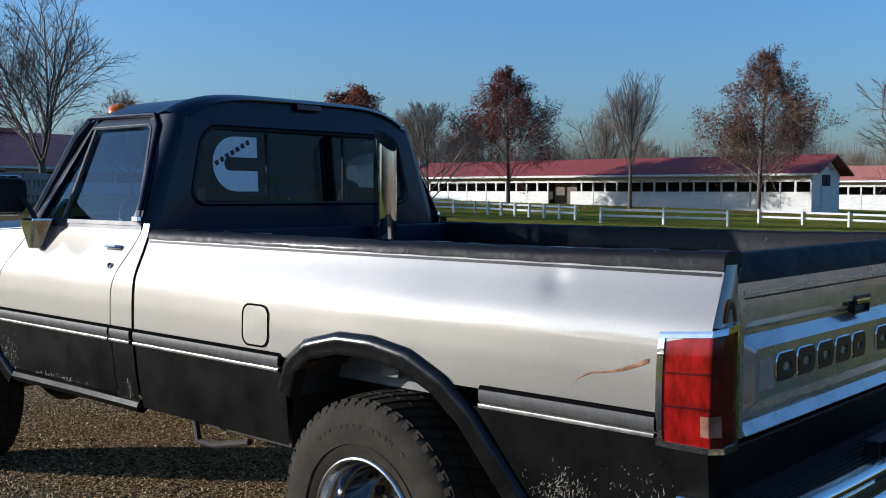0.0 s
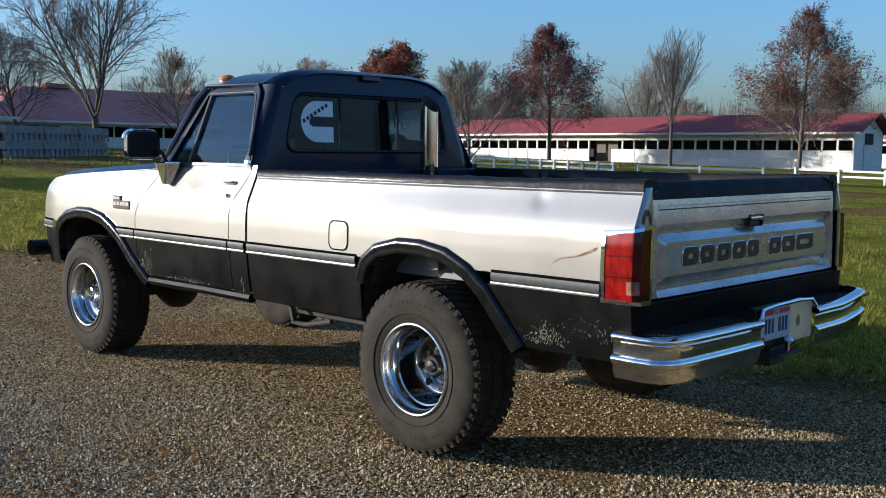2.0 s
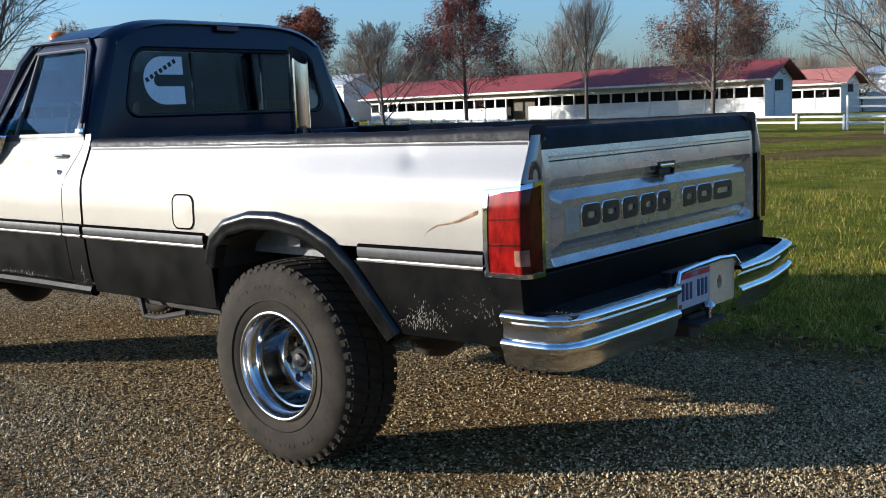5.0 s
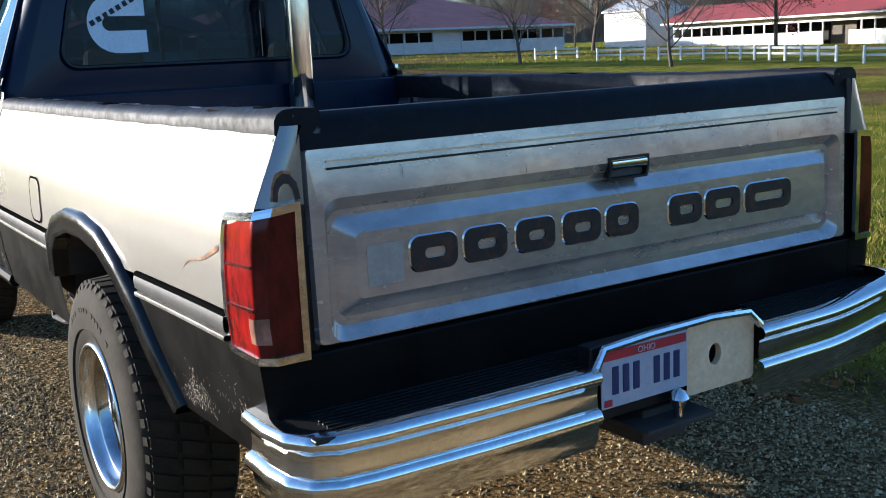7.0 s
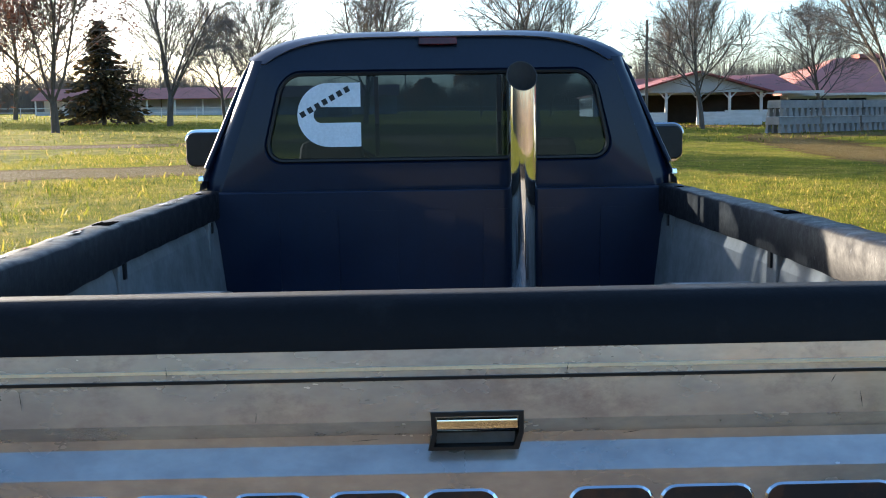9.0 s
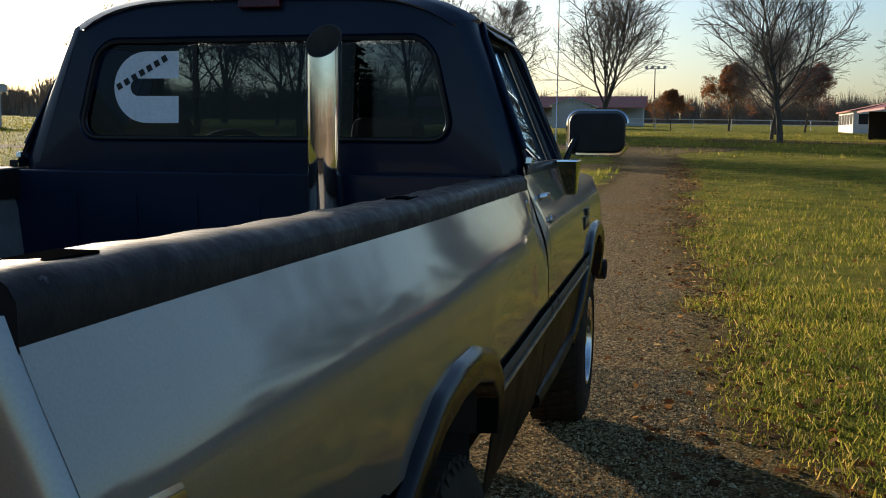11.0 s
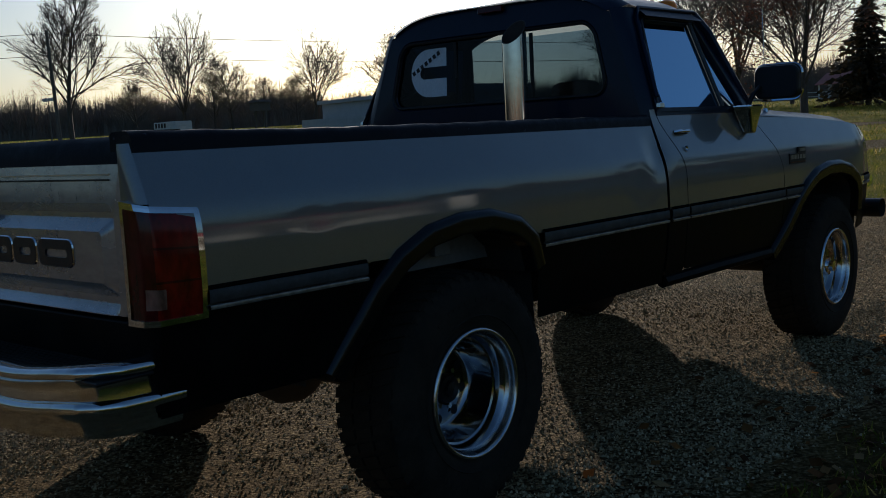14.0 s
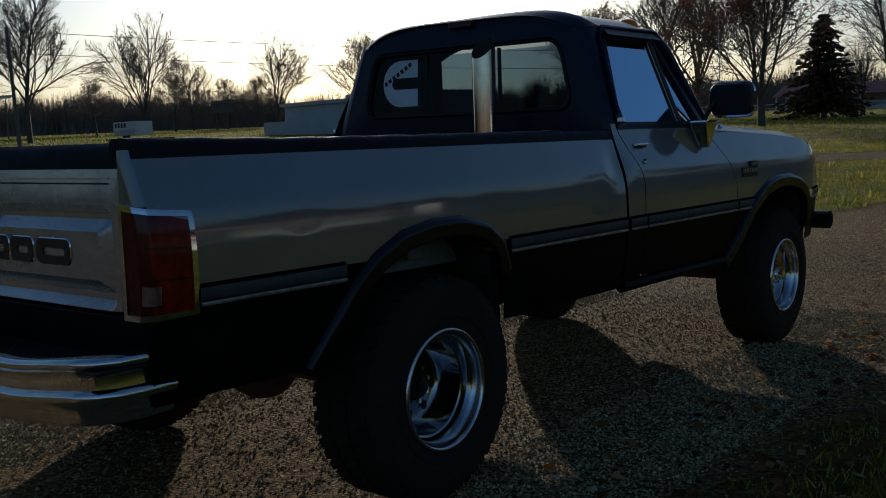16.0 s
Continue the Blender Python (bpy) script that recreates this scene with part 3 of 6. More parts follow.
# pale scuffs on the black panels by the wheel arches
SCUFF = mat("pale_scuffed_paint", (0.42, 0.38, 0.31), (0.20, 0.18, 0.14), 0.8, 0.0, 40)
for cy0, cz0, ry, rz, count in ((-0.735, 0.655, 0.10, 0.075, 260), (2.44, 0.70, 0.085, 0.10, 150), (2.0, 0.645, 0.30, 0.012, 60), (1.40, 0.68, 0.03, 0.06, 30), (-1.0, 0.70, 0.12, 0.10, 40)):
    s = Shape()
    for _ in range(count):
        y, z, a = cy0 + rng.gauss(0, ry * 0.5), cz0 + rng.gauss(0, rz * 0.5), radians(rng.gauss(115, 28))
        L, w = 0.0015 + 0.010 * rng.random() ** 2, rng.uniform(0.0006, 0.0015)
        ca, sa = math.cos(a), math.sin(a)
        if arch_over(0.612, ARCH_R)(y) + 0.02 < z < 0.85 and arch_over(0.6, ARCH_F)(y) + 0.02 < z:
            q = [(y - ca * L - sa * w, z - sa * L + ca * w), (y + ca * L, z + sa * L), (y - ca * L + sa * w, z - sa * L - ca * w)]
            s.add([(side_x(-1, *p) - 0.0015, *p) for p in q], [(0, 1, 2)])
    part("scuff", s, SCUFF, truck, "pale scratches on the black panel")["kind"] = "stuff"
for k in range(9):
    y = -0.45 - 0.08 * k
    b = rust_blob(y, 1.297, 0.03 + 0.03 * rng.random(), 0.007, 14)
    part("rust_patch", b, RUST if k % 3 else DECAL, truck)

for sx in (-1,):
    for n_ in range(14):
        y, x0 = rng.uniform(-0.9, 1.2), rng.uniform(0.856, 0.876)
        ry, rx = rng.uniform(0.02, 0.07), rng.uniform(0.005, 0.012)
        loop = []
        for q in range(14):
            a = 2 * math.pi * q / 14
            f = 1 - 0.4 * rng.random()
            loop.append((sx * (x0 + rx * f * math.cos(a)), y + ry * f * math.sin(a), 1.3245))
        part("worn_patch", Shape().add(loop, [tuple(range(14))[:: sx]]), BEAD if n_ % 4 else RUST, truck)


# ---- tailgate ----
GY = -1.190


def gate_loop(w, h, cz, y, r):
    return [(a, y, b) for a, b in rounded(0.0, cz, w, h, r)]


s = Shape()
def lean(loop):
    """The top of the gate leans forward above its pressed groove."""
    return [(x, y + 0.11 * max(0.0, z - 1.165), z) for x, y, z in loop]


loops = [gate_loop(1.672, 0.402, 1.056, GY + 0.012, 0.012), gate_loop(1.662, 0.394, 1.056, GY, 0.012), gate_loop(1.640, 0.330, 1.020, GY, 0.030), gate_loop(1.606, 0.294, 1.004, GY, 0.035), gate_loop(1.574, 0.240, 1.004, GY + 0.026, 0.03), gate_loop(1.552, 0.208, 1.006, GY + 0.026, 0.025), gate_loop(1.474, 0.136, 1.008, GY - 0.001, 0.014)]
loops = [lean(l) for l in loops]
s.grid(loops, closed=True)
k = len(s.v) - len(loops[-1])
s.f.append(tuple(range(k, k + len(loops[-1]))))
gate = part("tailgate", s, GATEPAINT, truck, "white tailgate with pressed panel, scratches and dark top", smooth=True, angle=22)
part("gate_body", Shape().box((-0.832, GY + 0.034, 0.80), (0.832, GY + 0.066, 1.245)), BEDIN, gate)
cap = Shape().grid([[(x, y, z) for x in (-0.838, -0.4, 0.0, 0.4, 0.838)] for y, z in ((GY + 0.008, 1.250), (GY + 0.011, 1.266), (GY + 0.022, 1.304), (GY + 0.045, 1.320), (GY + 0.095, 1.320), (GY + 0.105, 1.305), (GY + 0.105, 1.24))])
part("top_cap", cap, CAPMAT, gate, "matte black tailgate top cap", smooth=True, angle=60)
for z in (1.222, 1.208):
    part("pinstripe", Shape().box((-0.79, GY + 0.0042 + 0.11 * (z - 1.208) - 0.0025, z), (0.79, GY + 0.014, z + 0.0045)), BLACK if z < 1.215 else BRASS, gate)
part("sill_panel", Shape().box((-0.86, GY - 0.004, 0.70), (0.86, GY + 0.05, 0.848)), LOWER, truck, "dark sill under the tailgate", bevel=0.006)
hz = 1.136
frame_o = [(-0.060, hz + 0.027), (0.069, hz + 0.027), (0.069, hz - 0.004), (0.062, hz - 0.027), (-0.064, hz - 0.027), (-0.058, hz - 0.004)]
frame_i = [(-0.053, hz + 0.021), (0.062, hz + 0.021), (0.062, hz - 0.003), (0.055, hz - 0.022), (-0.056, hz - 0.022), (-0.051, hz - 0.003)]
s = Shape().ring([(a, GY + 0.002, b) for a, b in frame_o], [(a, GY - 0.004, b) for a, b in frame_o]).ring([(a, GY - 0.004, b) for a, b in frame_o], [(a, GY - 0.004, b) for a, b in frame_i])
s.ring([(a, GY - 0.004, b) for a, b in frame_i], [(a, GY + 0.020, b) for a, b in frame_i]).add([(a, GY + 0.020, b) for a, b in frame_i], [tuple(range(6))])
handle = part("gate_handle", s, BLACK, gate, "black recessed tailgate handle")
part("latch_flap", Shape().grid([[(x, y, z) for x in (-0.051, 0.0, 0.060)] for y, z in ((GY + 0.004, hz + 0.020), (GY - 0.006, hz + 0.017), (GY - 0.008, hz + 0.008), (GY - 0.004, hz - 0.001), (GY + 0.006, hz - 0.003))]), OLDCHROME, handle, "polished curved latch flap", smooth=True, angle=60)
part("handle_well", Shape().box((-0.052, GY + 0.010, hz - 0.021), (0.058, GY + 0.019, hz - 0.002)), TRIM, handle)
for x, z, L, a in ((-0.42, 1.225, 0.012, 95), (0.13, 1.222, 0.014, 80), (0.50, 1.20, 0.010, 60), (0.54, 1.17, 0.018, 100), (0.63, 1.165, 0.012, 90), (-0.15, 1.125, 0.03, 4), (-0.30, 1.16, 0.011, 85), (0.22, 1.13, 0.02, 8), (0.36, 1.21, 0.008, 110), (-0.62, 1.19, 0.02, 95), (0.70, 1.195, 0.010, 80), (-0.08, 1.045, 0.016, 25), (-0.05, 1.042, 0.012, 150), (0.33, 1.045, 0.022, 130)):
    ca, sa, w = 0.7 * math.cos(radians(a)) * L, 0.7 * math.sin(radians(a)) * L, 0.0008
    part("scratch", Shape().plate([(x - ca, GY - 0.0006, z - sa), (x - sa * w / L, GY - 0.0006, z + ca * w / L), (x + ca, GY - 0.0006, z + sa), (x + sa * w / L, GY - 0.0006, z - ca * w / L)], (0, 1, 0), 0.0004), BLACK, gate)
WORN = mat("worn_decal_film", (0.31, 0.29, 0.26), (0.40, 0.37, 0.33), 0.5, 0.4, 30, fine=120)
part("worn_decal", Shape().plate([(a, GY - 0.0022, b) for a, b in rounded(-0.672, 1.004, 0.085, 0.085, 0.004)], (0, 1, 0), 0.001), WORN, gate, "grey worn square decal")
# raised dark marks of the maker's lettering, as plain blocks
for a, b in ((-0.613, -0.496), (-0.478, -0.364), (-0.338, -0.228), (-0.204, -0.090), (-0.072, 0.031), (0.134, 0.248), (0.262, 0.390), (0.410, 0.590)):
    cxl, wl = (a + b) / 2, b - a
    o_ = [(x, GY - 0.006, z) for x, z in rounded(cxl, 1.013, wl, 0.074, 0.022, 5)]
    i_ = [(x, GY - 0.006, z) for x, z in rounded(cxl + 0.004, 1.012, wl - 0.062, 0.022, 0.010, 5)]
    back = [(x, GY + 0.003, z) for x, _, z in o_]
    part("letter_block", Shape().ring(o_, i_).ring(back, o_).ring(i_, [(x, GY + 0.003, z) for x, _, z in i_]), LETTER, gate, "raised dark rounded block of tailgate lettering")
    rim_ = [(x, GY - 0.0008, z) for x, z in rounded(cxl, 1.013, wl + 0.007, 0.080, 0.024, 5)]
    part("letter_rim", Shape().ring(rim_, [(x, GY - 0.004, z) for x, _, z in o_]), CHROME, gate)

# rear corner posts and tail lamps
for sx in (-1, 1):
    rows = []
    for z in (0.62, 0.72, 0.845, 0.92, 1.02, 1.148, 1.20, 1.26, 1.30):
        xo = abs(side_x(sx, -1.17, z))
        rows.append([(sx * xo, -1.172, z), (sx * (xo - 0.012), -1.186, z), (sx * (xo - 0.04), -1.192, z), (sx * 0.846, -1.192, z), (sx * 0.842, -1.12, z)])
    part("corner_post", Shape().grid(rows[-4:], flip=sx < 0), SILVER, truck, smooth=True)
    part("lamp_recess", Shape().grid([[(p[0] - sx * 0.02, p[1] + 0.02, p[2]) for p in r] for r in rows[1:7]], flip=sx < 0), BLACK, truck)
    part("lower_corner", Shape().grid([[(sx * (abs(p[0]) + (0.003 if i < 4 else 0)), p[1] - 0.003, p[2]) for i, p in enumerate(r)] for r in rows[:3]], flip=sx < 0), LOWER, truck, smooth=True)

    def lamp_pt(u, z, o):
        """u 0..1 runs round the corner from the flank to the tailgate."""
        xo = abs(side_x(sx, -1.04, z))
        pts = [(xo + o, -1.035), (xo + o, -1.11), (xo - 0.001 + o, -1.180), (xo - 0.024, -1.200 - o), (0.860, -1.200 - o)]
        f = u * 4
        i = min(int(f), 3)
        a, b = pts[i], pts[i + 1]
        t = f - i
        return (sx * (a[0] + (b[0] - a[0]) * t), a[1] + (b[1] - a[1]) * t, z + 0.028 * (u - 0.8) * (z - 0.85) / 0.3)

    def lamp_sheet(u0, u1, z0, z1, o, nu=20, nz=20):
        return Shape().grid([[lamp_pt(u0 + (u1 - u0) * i / nu, z0 + (z1 - z0) * j / nz, o) for i in range(nu + 1)] for j in range(nz + 1)], flip=sx < 0)

    def frame_bar(u0, u1, z0, z1, o):
        s = lamp_sheet(u0, u1, z0, z1, o)
        s.grid([[lamp_pt(u0 + (u1 - u0) * i / 14, z1, oo) for i in range(15)] for oo in (o, -0.005)], flip=sx < 0)
        s.grid([[lamp_pt(u0 + (u1 - u0) * i / 14, z0, oo) for i in range(15)] for oo in (-0.005, o)], flip=sx < 0)
        for u in (u0, u1):
            s.grid([[lamp_pt(u, z0 + (z1 - z0) * j / 20, oo) for j in range(21)] for oo in (o, -0.005)], flip=(sx < 0) == (u == u0))
        return s

    lamp = part("tail_lamp", frame_bar(0.0, 1.0, 1.135, 1.152, 0.007), CHROME, truck, "red tail lamp in a chrome bezel", smooth=True)
    part("bezel", frame_bar(0.0, 1.0, 0.842, 0.858, 0.007), CHROME, lamp, smooth=True)
    part("bezel", frame_bar(0.0, 0.06, 0.858, 1.135, 0.007), CHROME, lamp, smooth=True)
    part("bezel", frame_bar(0.95, 1.0, 0.858, 1.135, 0.007), CHROME, lamp, smooth=True)
    part("red_lens", lamp_sheet(0.06, 0.52, 0.858, 1.135, 0.003), RED, lamp, "bright red lens", smooth=True)
    part("dark_lens", lamp_sheet(0.52, 0.95, 0.858, 1.135, 0.003), DARKRED, lamp, "dark red lens", smooth=True)
    part("reverse_lens", lamp_sheet(0.42, 0.72, 0.885, 0.938, 0.0045), CLEARLENS, lamp, "yellowed reversing lens", smooth=True)
    for z in (0.952, 1.040):
        part("lens_rib", frame_bar(0.06, 0.55, z, z + 0.006, 0.006), DARKRED, lamp, smooth=True)

# ---- rear bumper ----
BSEC = [(0.030, 0.735), (0.004, 0.733), (-0.008, 0.726), (-0.012, 0.714), (-0.006, 0.703), (0.006, 0.696), (0.009, 0.672), (0.007, 0.646), (-0.006, 0.640), (-0.012, 0.628), (-0.008, 0.614), (0.004, 0.606), (0.008, 0.575), (0.020, 0.548), (0.045, 0.545)]


def bump_path(u):
    """Plan of the bumper face from end to end: wraps forward at both corners."""
    pts = [(-0.965, -1.10, 1, 0), (-0.968, -1.20, 1, 0), (-0.960, -1.275, 0.9, 0.4), (-0.93, -1.325, 0.7, 0.7), (-0.88, -1.352, 0.3, 0.95), (-0.80, -1.362, 0, 1), (-0.55, -1.372, 0, 1), (-0.262, -1.376, 0, 1)]
    f = u * (len(pts) - 1)
    i = min(int(f), len(pts) - 2)
    t = f - i
    return [pts[i][k] + (pts[i + 1][k] - pts[i][k]) * t for k in range(4)]


for sx in (1, -1):
    rows = []
    for i in range(43):
        x, y, nx, ny = bump_path(i / 42)
        d = math.hypot(nx, ny)
        bend = sm(-0.5, -0.95, x) if sx > 0 else 0.0
        rows.append([(-sx * (x * (1 - 0.045 * bend) + o * nx / d), y + o * ny / d, z + 0.030 * bend) for o, z in BSEC])
    if sx < 0:
        rows = [r for r in rows if abs(r[0][0]) > 0.225]
    part("rear_bumper", Shape().grid(rows, flip=sx < 0), OLDCHROME, truck, "chrome rear bumper with two bright ridges", smooth=True, angle=55)
part("bumper_step", Shape().box((-0.93, -1.35, 0.722), (0.93, -1.17, 0.731)), BLACK, truck, "black ribbed bumper step pad", bevel=0.003)
for k in range(9):
    part("step_rib", Shape().box((-0.88, -1.335 + 0.018 * k, 0.7315), (0.88, -1.329 + 0.018 * k, 0.735)), BLACK, truck)
part("plate_recess", Shape().box((-0.26, -1.345, 0.60), (0.03, -1.30, 0.775)), BLACK, truck, bevel=0.004)
part("recess_lip", Shape().tube([(-0.268, -1.372, 0.735), (-0.24, -1.365, 0.772), (-0.1, -1.362, 0.779), (0.10, -1.362, 0.782), (0.225, -1.366, 0.775), (0.262, -1.372, 0.738)], 0.010, 8), OLDCHROME, truck, smooth=True)
plate = part("number_plate", Shape().box((-0.243, -1.361, 0.632), (0.022, -1.357, 0.768)), PLATE, truck, "white number plate with red top and plain blue bars", bevel=0.001)
part("plate_band", Shape().box((-0.236, -1.3635, 0.742), (0.015, -1.359, 0.763)), PLATERED, plate)
for k in range(7):
    if k != 3:
        x = -0.212 + 0.0315 * k
        part("plate_bar", Shape().box((x, -1.3632, 0.662), (x + 0.018, -1.359, 0.726)), PLATEBLUE, plate)
word = bpy.data.curves.new("plate_word", "FONT")
word.body, word.size, word.extrude, word.align_x = "OHIO", 0.021, 0.0004, "CENTER"
word.materials.append(PLATE)
word_ob = new("plate_word", word)
word_ob.parent = plate
word_ob.matrix_local = pose(-0.11, -1.3642, 0.745, 90, 0, 0)
part("plate_corner", Shape().box((-0.236, -1.3635, 0.637), (-0.214, -1.359, 0.652)), PLATERED, plate)
s = Shape().ring([(a, -1.352, b) for a, b in rounded(0.146, 0.686, 0.232, 0.172, 0.015)], [(0.125 + 0.021 * math.cos(2 * math.pi * k / 32), -1.352, 0.686 + 0.027 * math.sin(2 * math.pi * k / 32)) for k in range(32)])
s.ring([(0.125 + 0.021 * math.cos(2 * math.pi * k / 32), -1.352, 0.686 + 0.027 * math.sin(2 * math.pi * k / 32)) for k in range(32)], [(0.125 + 0.021 * math.cos(2 * math.pi * k / 32), -1.335, 0.686 + 0.027 * math.sin(2 * math.pi * k / 32)) for k in range(32)])
part("hitch_plate", s, BRASS, truck, "tan metal hitch plate with a round hole")
# Black backing gives the plate's hole its dark inside by colour.
part("hitch_back", Shape().box((0.03, -1.333, 0.60), (0.26, -1.30, 0.775)), SEAM, truck)
part("hitch_receiver", Shape().box((-0.09, -1.33, 0.50), (0.05, -1.05, 0.585)).box((-0.14, -1.40, 0.555), (0.08, -1.25, 0.568)), UNDER, truck, bevel=0.004)
part("hitch_ball", Shape().revolve_x([(0, 0.001), (0.01, 0.018), (0.024, 0.025), (0.04, 0.018), (0.05, 0.012), (0.07, 0.012)], 0, 0, 0, 16), OLDCHROME, truck, smooth=True).matrix_local = pose(-0.02, -1.375, 0.64, 0, 90, 0)

# ---- load bed ----
bedbox = part("bed_floor", Shape().box((-0.80, -1.13, 0.83), (0.80, 1.28, 0.86)), BEDIN, truck, "worn grey load bed floor")
for k in range(9):
    part("floor_rib", Shape().box((-0.72 + 0.17 * k, -1.12, 0.861), (-0.64 + 0.17 * k, 1.27, 0.872), 0.006), BEDIN, bedbox)
for sx in (-1, 1):
    inner = part("bed_inner_wall", Shape().grid([[(sx * x, y, z) for y in (-1.13, -0.5, 0.2, 0.7, 1.28)] for x, z in ((0.80, 0.86), (0.815, 1.0), (0.835, 1.18), (0.848, 1.225), (0.855, 1.25))], flip=sx > 0), BEDIN, truck, "grey inner bed wall")
    for y in (-1.04, 0.02, 1.12):
        part("stake_post", Shape().box((sx * 0.835 - 0.012, y - 0.04, 0.87), (sx * 0.835 + 0.012, y + 0.04, 1.25), 0.003), BEDIN, inner, bevel=0.004)
        # Thin black box on the post stands for the dark of the hole.
        part("tie_hole", Shape().box((sx * 0.8225 - 0.003, y - 0.010, 1.18), (sx * 0.8225 + 0.003, y + 0.010, 1.22)), BLACK, inner)
    # wheel house
    s = Shape().grid([[(sx * x, 0.47 * math.cos(a), 0.862 + 0.27 * math.sin(a) ** 0.6) for a in [math.pi * k / 16 for k in range(17)]] for x in (0.82, 0.60)], flip=sx < 0)
    s.add([(sx * 0.60, 0.47 * math.cos(a), 0.862 + 0.27 * math.sin(a) ** 0.6) for a in [math.pi * k / 16 for k in range(17)]], [tuple(range(17))])
    part("wheel_house", s, BEDIN, inner, smooth=True)
for sx in (-1, 1):
    tub = [(-0.135 + 0.56 * math.cos(math.pi * k / 16), 0.58 + 0.525 * math.sin(math.pi * k / 16) ** 0.6) for k in range(17)]
    s = Shape().grid([[(sx * x, y, z) for y, z in tub] for x in (0.925, 0.58)], flip=sx > 0)
    s.add([(sx * 0.58, y, z) for y, z in tub], [tuple(range(17))])
    # Dark sheets added over the pale bed wall to read as arch shade.
    for ya, yb in ((-1.12, -0.70), (0.43, 1.26)):
        part("arch_shade_sheet", Shape().box((sx * 0.872 - 0.004, ya, 0.64), (sx * 0.872 + 0.004, yb, 1.20)), UNDER, truck)
    part("wheel_tub", s, UNDER, truck, "dirty black rear wheel tub", smooth=True)
part("bed_headboard", Shape().box((-0.86, 1.27, 0.84), (0.86, 1.312, 1.315)), NAVY, truck, "dark navy bed front wall", bevel=0.006)
for k in range(7):
    part("headboard_rib", Shape().box((-0.72 + 0.22 * k, 1.262, 0.88), (-0.60 + 0.22 * k, 1.271, 1.24), 0.004), NAVY, truck)

# exhaust stack standing in the bed, cut on the slant
s = Shape()
cx, cy, r = 0.303, 1.195, 0.056
rows = []
for z in (0.862, 1.0, 1.2, 1.4, 1.6):
    rows.append([(cx + r * math.cos(2 * math.pi * k / 40), cy + r * math.sin(2 * math.pi * k / 40), z) for k in range(40)])
rows.append([(cx + r * math.cos(2 * math.pi * k / 40), cy + r * math.sin(2 * math.pi * k / 40), 1.728 + 1.0 * r * math.sin(2 * math.pi * k / 40)) for k in range(40)])
s.grid(rows, closed=True)
stack = part("stack_pipe", s, CHROME, truck, "chrome exhaust stack with a slanted open top", smooth=True)
inner_rows = [[(cx + (r - 0.004) * math.cos(2 * math.pi * k / 40), cy + (r - 0.004) * math.sin(2 * math.pi * k / 40), z + 1.0 * (r - 0.004) * math.sin(2 * math.pi * k / 40) * f) for k in range(40)] for z, f in ((1.728, 1), (1.35, 0))]
part("stack_bore", Shape().grid([rows[-1], *inner_rows], closed=True).add(inner_rows[-1], [tuple(range(40))]), UNDER, stack, smooth=True)
part("stack_flange", Shape().tube([(cx, cy, 0.873), (cx, cy, 0.885)], 0.09, 24), UNDER, stack)

# ---- cab ----
def cab_in(z):
    """The cab side, rolled under below the window line."""
    return min(cab_x(min(z, 1.80)), 0.905)


def cab_x(z):
    return 0.910 - 0.42 * (z - 1.35)


def window_loop(w, h, r):
    """The rear window opening, narrower at its top."""
    c = rounded(0.0, 1.590, w, h, r)
    out = []
    for k, p in enumerate(c):
        out.append(p)
        if k in (7, 23):
            q = c[k + 1]
            out += [(p[0] + (q[0] - p[0]) * m / 13, p[1]) for m in range(1, 13)]
    return [(x * (1.0 - 0.36 * (z - 1.432)), z) for x, z in out]


WINDOW = window_loop(1.32, 0.316, 0.07)


outer = []
for x, z in WINDOW:
    u, v = x / (0.66 * (1.0 - 0.36 * (z - 1.432))), (z - 1.590) / 0.158
    m = max(abs(u), abs(v))
    zo = 1.590 + v / m * (0.31 if v > 0 else 0.405)
    xo = u / m * (0.83 - 0.34 * (zo - 1.33))
    outer.append((xo, min(zo, 1.792 + 0.098 * (1 - min(1.0, abs(xo) / 0.658) ** 5.0))))


def rear_y(z):
    return 1.390 + 0.05 * max(0, z - 1.34) + 0.10 * max(0, z - 1.74)


s = Shape()
s.ring([(x, rear_y(z), z) for x, z in outer], [(x, rear_y(z) - 0.006, z) for x, z in window_loop(1.365, 0.358, 0.09)])
s.ring([(x, rear_y(z) - 0.006, z) for x, z in window_loop(1.365, 0.358, 0.09)], [(x, rear_y(z) + 0.012, z) for x, z in WINDOW])
cabshell = part("cab_rear_wall", s, NAVY, truck, "dark navy cab rear wall", smooth=True, angle=30)
part("window_gasket", Shape().tube([(x, rear_y(z) - 0.004, z) for x, z in window_loop(1.332, 0.328, 0.075)] + [(0.604, rear_y(1.605) - 0.004, 1.70)], 0.008, 6), BLACK, cabshell, smooth=True)
glass = part("rear_window", Shape().add([(x, rear_y(z) + 0.012, z) for x, z in WINDOW], [tuple(range(len(WINDOW)))]), REARGLASS, cabshell, "tinted sliding rear window")
for x in (-0.235, 0.235):
    part("slider_frame", Shape().box((x - 0.008, 1.4135, 1.440), (x + 0.008, 1.424, 1.740)), BLACK, glass)
# white rounded decal with a slot: plain shape
cxs, czs, rs = -0.418, 1.599, 0.122
s = Shape()
